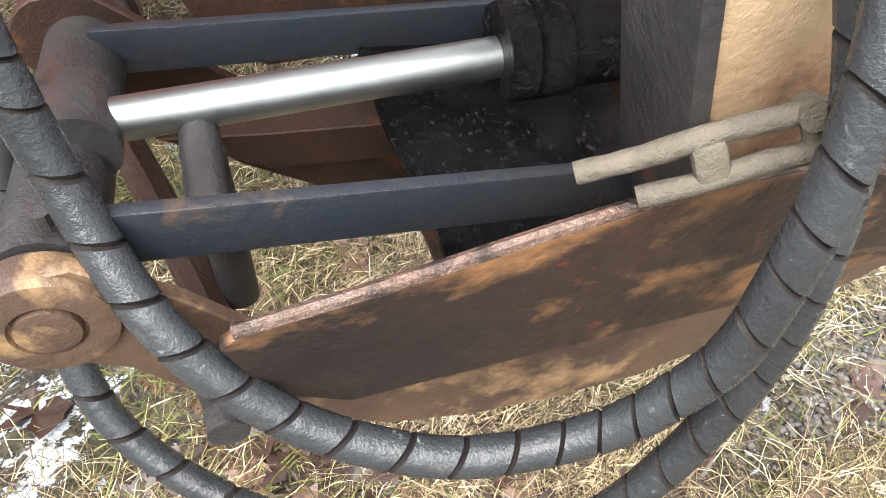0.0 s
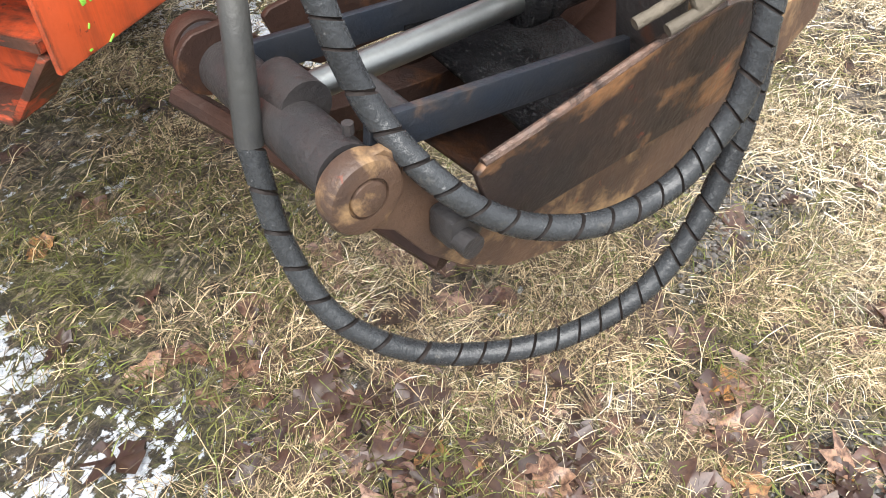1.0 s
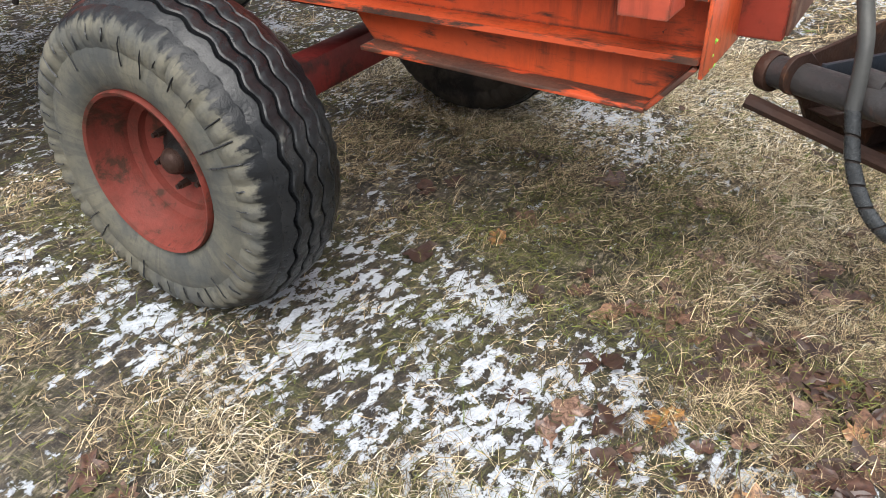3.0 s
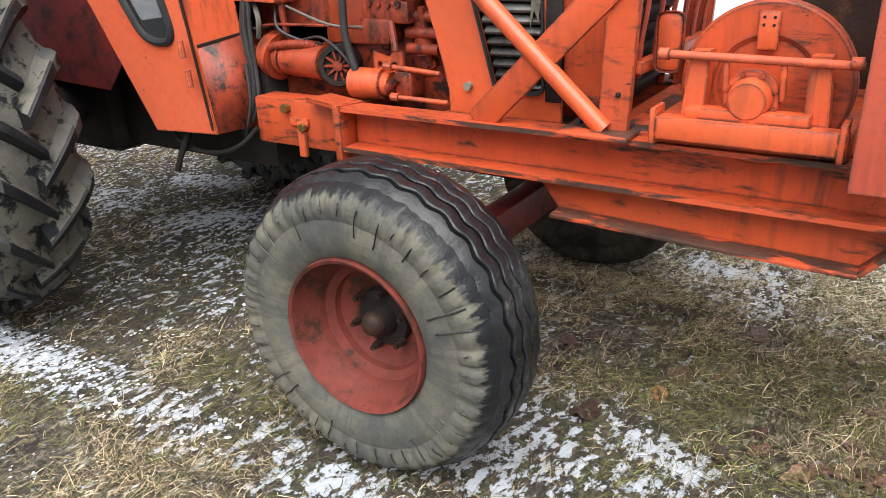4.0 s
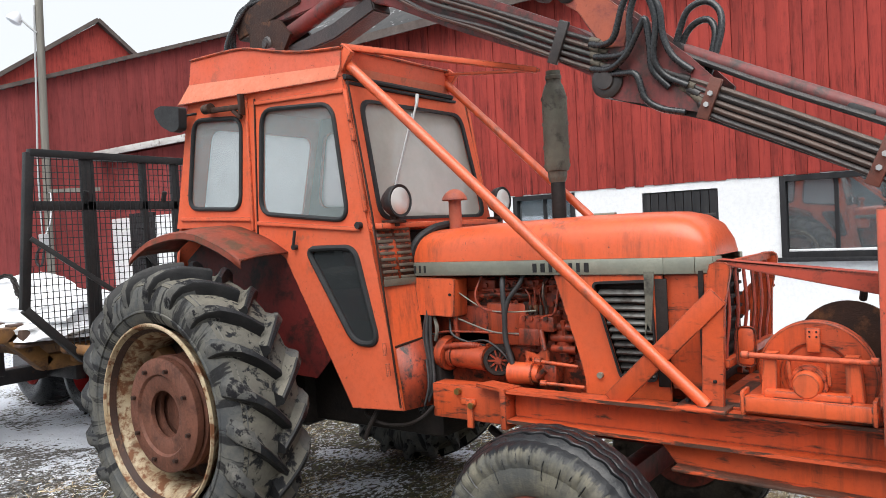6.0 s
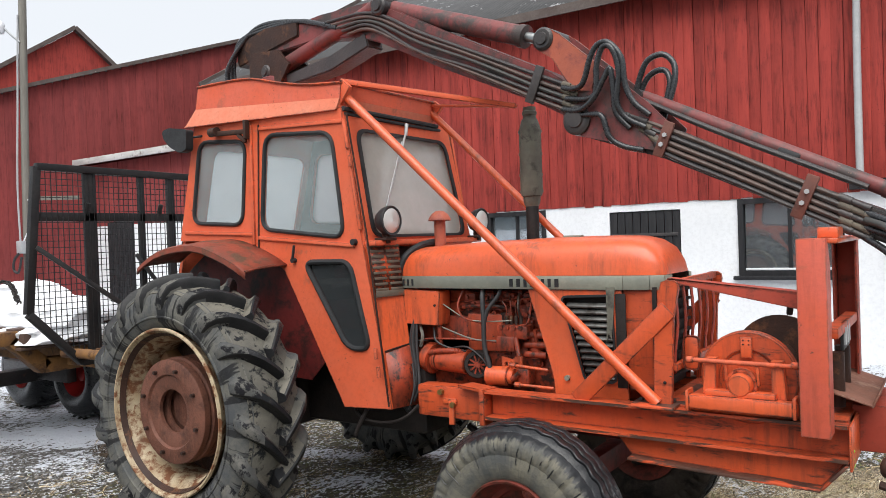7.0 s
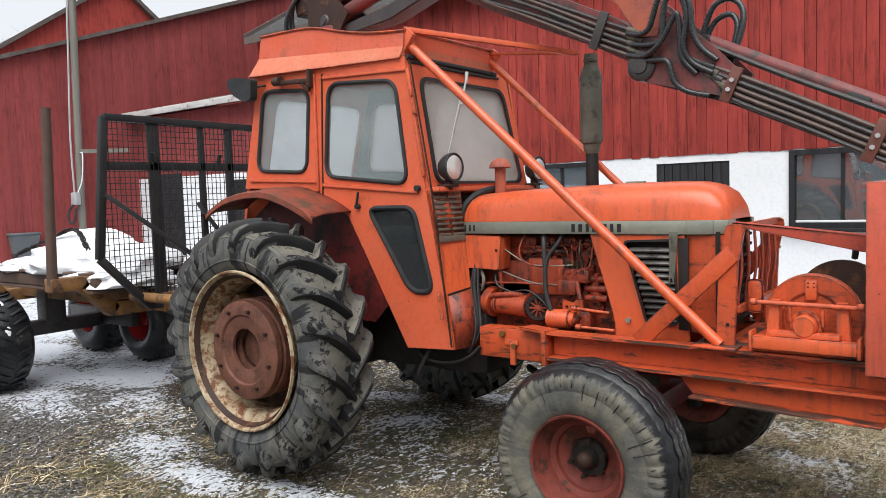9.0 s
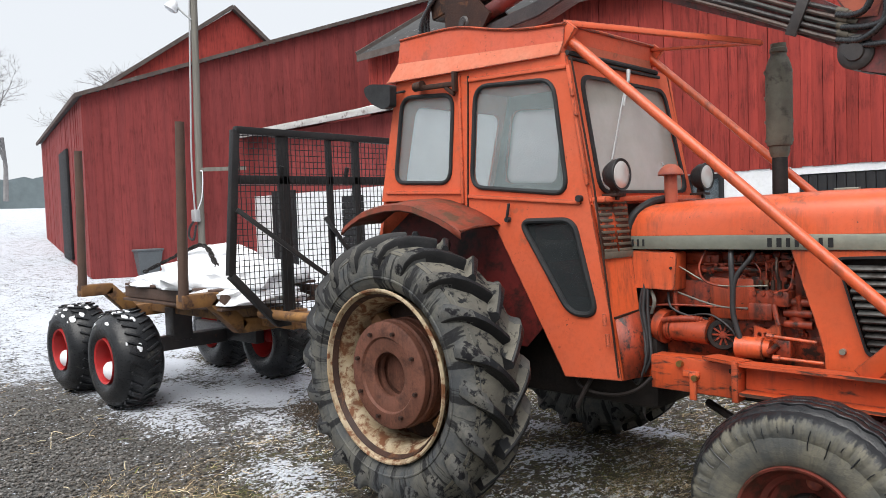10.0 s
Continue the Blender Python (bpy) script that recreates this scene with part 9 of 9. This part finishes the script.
def bare_tree(name, base, height, seed, label):
    t = thing(name, label, "tree", base, group="bare trees past the barns")
    rnd = random.Random(seed)
    trunk = B()
    limbs = B()

    def grow(p, d, length, r, depth):
        q = p + d * length
        mid = (p + q) / 2 + Vector((rnd.uniform(-1, 1), rnd.uniform(-1, 1), 0)) * length * 0.05
        tube(trunk if depth == 0 else limbs, [p, mid, q], r, 6 if depth < 2 else 3, 1, lambda i: r * (1 - 0.22 * i))
        if depth >= (6 if height > 13 else 5):
            return
        for k in range(3 if depth < 4 else 4):
            axis = Vector((rnd.uniform(-1, 1), rnd.uniform(-1, 1), rnd.uniform(-0.3, 0.5))).normalized()
            nd = (d * 0.75 + axis * rnd.uniform(0.65, 1.0) + Vector((0, 0, 0.10))).normalized()
            grow(p.lerp(q, rnd.uniform(0.55, 1.0)), nd, length * rnd.uniform(0.6, 0.8), r * 0.55, depth + 1)
    grow(Vector(base), Vector((0, 0, 1)), height * 0.30, height * 0.013, 0)
    part("trunk", trunk, TWIG, t)
    part("crown", limbs, TWIG, t, "fine bare twigs dusted with frost")


bare_tree("bare_tree", (-58.5, 13.4, 3.9), 15.5, 1, "large bare winter tree dusted with frost")
bare_tree("bare_tree", (-50, 17.5, 3.6), 11.5, 2, "bare winter tree behind the barn roof")
bare_tree("bare_tree", (-44, 17.0, 3.4), 12.5, 3, "bare winter tree behind the barn roof")
bare_tree("bare_tree", (-75, 13.0, 4.4), 14, 4, "bare winter tree at the field's edge")


def far_wood():
    bm = B()
    rnd = random.Random(11)
    for row, (dist, hgt) in enumerate(((135, 7.0), (160, 9.5))):
        prev = None
        for i in range(140):
            a = radians(120 + 75 * i / 139)
            x, y = dist * math.cos(a), dist * math.sin(a)
            top = 5.0 + hgt * (0.72 + 0.22 * noise.noise(Vector((i * 0.16, row * 9, 0))) + rnd.uniform(-0.06, 0.06))
            cur = (bm.verts.new((x, y, 2)), bm.verts.new((x, y, top)))
            if prev:
                bm.faces.new((prev[0], cur[0], cur[1], prev[1]))
            prev = cur
    for row, (dist, hgt) in enumerate(((62, 6.0), (70, 8.5))):
        prev = None
        for i in range(420):
            a = radians(196 + 150 * i / 419)
            x, y = dist * math.cos(a), dist * math.sin(a)
            spire = abs(((i * 0.37 + row * 0.4) % 1.0) - 0.5) * 2
            top = 1.5 + hgt * (0.55 + 0.35 * noise.noise(Vector((i * 0.045, row * 9, 3))) + 0.28 * spire * rnd.uniform(0.4, 1.0))
            cur = (bm.verts.new((x, y, -1)), bm.verts.new((x, y, top)))
            if prev:
                bm.faces.new((prev[0], cur[0], cur[1], prev[1]))
            prev = cur
    solid("backdrop_wood", bm, FOREST, "far wood at the edge of the fields, haze put into its colour", "wood", "structure")


far_wood()


# ---- ground cover ----
def blades(name, label, regions, mat_, seed, category="grass"):
    """Dead grass and straw: thin bent blades. regions: (x0, x1, y0, y1, count, length, width, weight function)."""
    rng = np.random.default_rng(seed)
    V, F = [], []
    for x0, x1, y0, y1, count, length, width, keep in regions:
        tries = 0
        made = 0
        while made < count and tries < count * 5:
            tries += 1
            x, y = rng.uniform(x0, x1), rng.uniform(y0, y1)
            rim = min(x - x0, x1 - x, y - y0, y1 - y) / (0.16 * min(x1 - x0, y1 - y0))  # thinning out towards the rim
            if rng.random() > keep(x, y) * min(1.0, rim + 0.35 * noise.noise(Vector((x * 1.3, y * 1.3, seed)))):
                continue
            made += 1
            a = rng.uniform(0, 2 * math.pi)
            L = length * rng.uniform(0.4, 1.4)
            w = width * rng.uniform(0.6, 1.4)
            lift = rng.uniform(0.0, 0.22) if rng.random() < 0.88 else rng.uniform(0.25, 0.8)
            z0 = rise(x, y) + bumps(x, y) - 0.006 + rng.uniform(0.0, 0.012)
            turn = rng.normal(0, 0.20)
            arch = rng.uniform(0.0, 1.0)
            px, py = x, y
            b = len(V)
            for i in range(4):
                t = i / 3
                wi = w * (1 - 0.8 * t) / 2
                zz = z0 + L * lift * (t if arch < 0.35 else math.sin(math.pi * 0.85 * t))
                V += [(px - math.sin(a) * -wi, py - math.cos(a) * wi, zz), (px + math.sin(a) * -wi, py + math.cos(a) * wi, zz + wi)]
                a += turn
                px, py = px + math.cos(a) * L / 3, py + math.sin(a) * L / 3
            F += [(b, b + 1, b + 3, b + 2), (b + 2, b + 3, b + 5, b + 4), (b + 4, b + 5, b + 7, b + 6)]
    me = bpy.data.meshes.new(name)
    me.from_pydata(V, [], F)
    me.materials.append(mat_)
    return tagged(new(name, me), label, category, kind="stuff")


def island_tint(name, stops, rough=0.8, blotch=None):
    m, n, l, b = shader(name)
    geo = n.new("ShaderNodeNewGeometry")
    col = ramp(n, l, geo.outputs["Random Per Island"], stops)
    co = coords(n, l)
    col = mixed(n, l, ramp(n, l, noise_node(n, l, co, 40, 3, 0.6), [(0.4, (0, 0, 0)), (0.7, (0.45, 0.45, 0.45))]), col, (0.09, 0.06, 0.03))
    if blotch:
        col = mixed(n, l, ramp(n, l, noise_node(n, l, co, 75, 5, 0.7), [(0.42, (0, 0, 0)), (0.60, (0.85, 0.85, 0.85))]), col, blotch)
    l.new(col, b.inputs["Base Color"])
    b.inputs["Roughness"].default_value = rough
    return m


STRAW = island_tint("dead_straw", [(0.0, (0.032, 0.025, 0.022)), (0.32, (0.11, 0.080, 0.052)), (0.54, (0.38, 0.285, 0.172)), (0.78, (0.68, 0.54, 0.325)), (0.92, (0.86, 0.75, 0.53)), (0.95, (0.16, 0.20, 0.05)), (1.0, (0.13, 0.19, 0.035))])
MOSSY = island_tint("dull_olive_grass", [(0.0, (0.035, 0.032, 0.014)), (0.4, (0.085, 0.085, 0.026)), (0.75, (0.16, 0.155, 0.045)), (1.0, (0.15, 0.20, 0.035))])
LEAF = island_tint("wet_dead_leaf", [(0.0, (0.022, 0.014, 0.014)), (0.35, (0.050, 0.029, 0.024)), (0.58, (0.11, 0.056, 0.042)), (0.76, (0.205, 0.112, 0.075)), (0.90, (0.34, 0.22, 0.165)), (0.97, (0.38, 0.21, 0.12)), (1.0, (0.45, 0.22, 0.06))], 0.35, (0.045, 0.024, 0.022))


STRAW_CLUMPS = [(3.12, -0.32, 0.13), (3.34, -0.29, 0.14), (3.63, -0.25, 0.17), (4.2, 0.13, 0.15), (4.33, 0.03, 0.15), (3.42, -0.66, 0.14), (3.9, -0.1, 0.2), (3.75, 0.25, 0.18), (3.55, -1.0, 0.14), (4.3, -0.65, 0.2)]


def clumps(x, y):
    return max(max(0.0, 1 - math.hypot(x - cx, y - cy) / r) for cx, cy, r in STRAW_CLUMPS)


def patch(scale, lo, hi, seed, floor=0.0):
    def f(x, y):
        v = noise.noise(Vector((x * scale + seed, y * scale, seed))) * 0.5 + 0.5
        return max(floor, min(1.0, (v - lo) / (hi - lo))) * (1.0 - 0.9 * min(1.0, snow_cover(x, y) * 1.1)) * (1.0 - 0.8 * gravel_cover(x, y))
    return f


def east(x, y):
    """Straw thickens away from the tractor."""
    return STRAW_PATCH(x, y) * min(1.0, max(0.34, (x - 2.5) / 1.1))


def outer(x, y):
    """Coarse grass well away from the walk."""
    return OUTER_PATCH(x, y) if max(abs(x - 2.6), abs(y + 1.2)) > 3.6 else 0.0


OUTER_PATCH = patch(1.1, 0.40, 0.66, 6.1, 0.15)
STRAW_PATCH = patch(4.6, 0.48, 0.57, 3.1, 0.05)
blades("dead_grass", "flattened pale straw and dead grass", [
    (2.3, 4.7, -1.8, 1.5, 44000, 0.056, 0.0016, east),
    (1.5, 4.0, -0.1, 1.9, 46000, 0.050, 0.0019, patch(4.4, 0.45, 0.54, 5.9, 0.06)),
    (2.9, 4.6, -1.2, 0.5, 15000, 0.085, 0.0020, clumps),
    (0.2, 2.6, -1.9, 1.6, 26000, 0.055, 0.0019, patch(2.6, 0.42, 0.62, 7.7, 0.08)),
    (-2.2, 0.4, -2.4, 1.2, 9000, 0.07, 0.0034, patch(1.8, 0.42, 0.70, 1.3, 0.15)),
    (1.5, 5.5, 1.3, 3.6, 12000, 0.09, 0.0040, patch(1.8, 0.35, 0.65, 4.4, 0.25)),
    (-7.0, 9.0, -7.0, 4.0, 16000, 0.12, 0.0050, outer),
    (2.0, 6.2, -4.8, 1.9, 13000, 0.06, 0.0017, patch(3.7, 0.47, 0.60, 8.3, 0.06)),
    (-3.5, 1.5, 0.9, 4.5, 5000, 0.09, 0.0045, patch(1.5, 0.4, 0.7, 2.4, 0.2)),
], STRAW, 1)
PALE_STRAW = island_tint("bleached_straw", [(0.0, (0.06, 0.048, 0.036)), (0.25, (0.26, 0.21, 0.14)), (0.55, (0.56, 0.47, 0.31)), (0.85, (0.84, 0.76, 0.58)), (1.0, (0.90, 0.85, 0.72))])
blades("bleached_grass", "bleached flattened straw beyond the tractor", [
    (1.2, 4.6, 0.35, 2.0, 30000, 0.060, 0.0026, patch(3.0, 0.40, 0.56, 6.6, 0.2)),
    (3.2, 4.7, -0.5, 0.9, 5000, 0.060, 0.0016, patch(4.2, 0.50, 0.58, 2.2, 0.0)),
    (2.2, 4.0, -1.9, -1.0, 5000, 0.055, 0.0019, patch(3.5, 0.50, 0.60, 4.7, 0.0)),
], PALE_STRAW, 4)
blades("olive_grass", "short olive moss and grass tufts", [
    (2.2, 4.6, -1.8, 1.5, 24000, 0.045, 0.0026, patch(3.4, 0.42, 0.60, 9.2, 0.12)),
    (-1.5, 2.4, -2.2, 1.6, 15000, 0.045, 0.0030, patch(2.0, 0.42, 0.68, 5.5, 0.2)),
], MOSSY, 2)


BARK = island_tint("dark_bark_litter", [(0.0, (0.020, 0.014, 0.010)), (0.6, (0.06, 0.042, 0.028)), (1.0, (0.13, 0.10, 0.07))])
blades("bark_litter", "dark bark and twig litter by the drawbar", [(-2.6, -1.0, -0.6, 0.5, 2600, 0.09, 0.0080, lambda x, y: max(0.0, 1 - math.hypot((x + 1.8) / 0.75, (y + 0.05) / 0.5)))], BARK, 7, "litter")


def leaf_litter():
    """Curled lobed maple leaves, wet and brown, lying in drifts."""
    rng = np.random.default_rng(5)
    V, F = [], []
    lobes = [(0, 0.05), (16, 0.5), (34, 0.55), (52, 0.86), (70, 0.72), (88, 0.95), (106, 0.76), (126, 0.9), (146, 0.72), (164, 0.7)]
    lobes += [(360 - a, r) for a, r in lobes[:0:-1]]
    drifts = [(3.36, -0.47), (3.57, -0.5), (3.7, -0.5), (3.76, -0.4), (3.95, -0.5), (4.03, -0.36), (4.14, -0.42), (4.24, -0.41), (4.38, -0.3), (4.32, 0.08), (3.58, -0.03), (3.5, -0.85), (3.85, -0.8), (4.1, -0.75)]
    made = 0
    while made < 520:
        if made % 3:
            cx, cy = drifts[rng.integers(len(drifts))]
            x, y = rng.normal(cx, 0.17), rng.normal(cy, 0.14)
        else:
            x, y = rng.uniform(2.2, 4.8), rng.uniform(-1.8, 1.2)
            if rng.random() > max(leaf_cover(x, y), 0.10) or snow_cover(x, y) > 0.45:
                continue
        made += 1
        s = rng.uniform(0.032, 0.080)
        turn = rng.uniform(0, 360)
        curl, fold = rng.uniform(-0.1, 0.5), rng.uniform(-0.4, 0.5)
        tx, ty = rng.normal(0, 0.14), rng.normal(0, 0.14)
        z = rise(x, y) + bumps(x, y) + rng.uniform(-0.008, 0.004)
        b = len(V)
        V.append((x, y, z))
        half = []
        for k, (a, r) in enumerate(lobes):
            r = r * rng.uniform(0.6, 1.15)
            aa = radians(a + turn + rng.uniform(-5, 5))
            for f in (0.55, 1.0):
                qx, qy = r * f * math.cos(aa), r * f * math.sin(aa)
                h = s * (curl * 0.35 * (r * f) ** 2 + fold * 0.3 * abs(r * f * math.sin(radians(a))) + tx * qx + ty * qy + 0.09 * rng.normal())
                V.append((x + s * qx, y + s * qy, z + h))
        n = len(lobes)
        for k in range(n):
            p, q = b + 1 + 2 * k, b + 1 + 2 * ((k + 1) % n)
            F += [(b, p, q), (p, p + 1, q + 1, q)]
    me = bpy.data.meshes.new("dead_leaves")
    me.from_pydata(V, [], F)
    me.polygons.foreach_set("use_smooth", [True] * len(me.polygons))
    me.materials.append(LEAF)
    tagged(new("dead_leaves", me), "wet brown dead maple leaves in the grass", "leaves", kind="stuff")


leaf_litter()


def gravel_stones():
    rng = np.random.default_rng(8)
    base = bmesh.new()
    bmesh.ops.create_icosphere(base, subdivisions=1, radius=1.0)
    vs = np.array([v.co[:] for v in base.verts])
    fs = [tuple(v.index for v in f.verts) for f in base.faces]
    base.free()
    V, F = [], []
    spots = [(4.08, 0.42, 0.16, 0.30, 2600, 0.006), (4.34, -0.30, 0.12, 0.16, 700, 0.006), (-2.6, -1.9, 2.2, 1.1, 9000, 0.010), (-0.9, -2.0, 1.2, 0.5, 1500, 0.009)]
    for cx, cy, sx, sy, count, size in spots:
        for _ in range(count):
            x, y = rng.normal(cx, sx * 0.55), rng.normal(cy, sy * 0.55)
            s = size * rng.uniform(0.5, 1.5)
            z = rise(x, y) + bumps(x, y) - 0.008 + s * 0.3
            p = vs * (1 + rng.uniform(-0.25, 0.25, (len(vs), 1))) * s * np.array([1, rng.uniform(0.7, 1), rng.uniform(0.5, 0.8)])
            a = rng.uniform(0, 6.28)
            c, q = math.cos(a), math.sin(a)
            b = len(V)
            V += [(x + u * c - v * q, y + u * q + v * c, z + w) for u, v, w in p]
            F += [tuple(b + i for i in f) for f in fs]
    me = bpy.data.meshes.new("gravel")
    me.from_pydata(V, [], F)
    me.materials.append(island_tint("dark_wet_gravel", [(0.0, (0.03, 0.03, 0.03)), (0.5, (0.075, 0.073, 0.07)), (0.85, (0.14, 0.135, 0.13)), (1.0, (0.24, 0.23, 0.22))], 0.5))
    tagged(new("gravel", me), "loose dark wet gravel", "gravel", kind="stuff")


gravel_stones()


def snow_crumbs():
    """Small wet lumps of snow caught in the grass along the edges of the snow patches."""
    rng = np.random.default_rng(14)
    base = bmesh.new()
    bmesh.ops.create_icosphere(base, subdivisions=1, radius=1.0)
    vs = np.array([v.co[:] for v in base.verts])
    fs = [tuple(v.index for v in f.verts) for f in base.faces]
    base.free()
    V, F = [], []
    for x0, x1, y0, y1, count, size in ((-2.4, 1.6, -1.8, 1.7, 5500, 0.0042), (1.4, 4.2, 0.3, 1.7, 2500, 0.0032)):
        made = tries = 0
        while made < count and tries < count * 12:
            tries += 1
            x, y = rng.uniform(x0, x1), rng.uniform(y0, y1)
            lie = snow_cover(x, y) + 0.55 * noise.noise(Vector((x * 4.0, y * 4.0, 9)))
            if rng.random() > min(1.0, max(0.02, lie - 0.22) * 1.6):
                continue
            made += 1
            s = size * rng.uniform(0.4, 1.7)
            z = rise(x, y) + bumps(x, y) - 0.004 + 0.006 * rng.random()
            p = vs * (1 + rng.uniform(-0.5, 0.5, (len(vs), 1))) * s * np.array([rng.uniform(0.9, 2.0), 1, rng.uniform(0.3, 0.55)])
            a = rng.uniform(0, 6.28)
            c, q = math.cos(a), math.sin(a)
            b = len(V)
            V += [(x + u * c - v * q, y + u * q + v * c, z + w) for u, v, w in p]
            F += [tuple(b + i for i in f) for f in fs]
    me = bpy.data.meshes.new("snow_crumbs")
    me.from_pydata(V, [], F)
    me.materials.append(SNOW)
    tagged(new("snow_crumbs", me), "small wet lumps of snow caught in the grass", "snow", kind="stuff")


snow_crumbs()
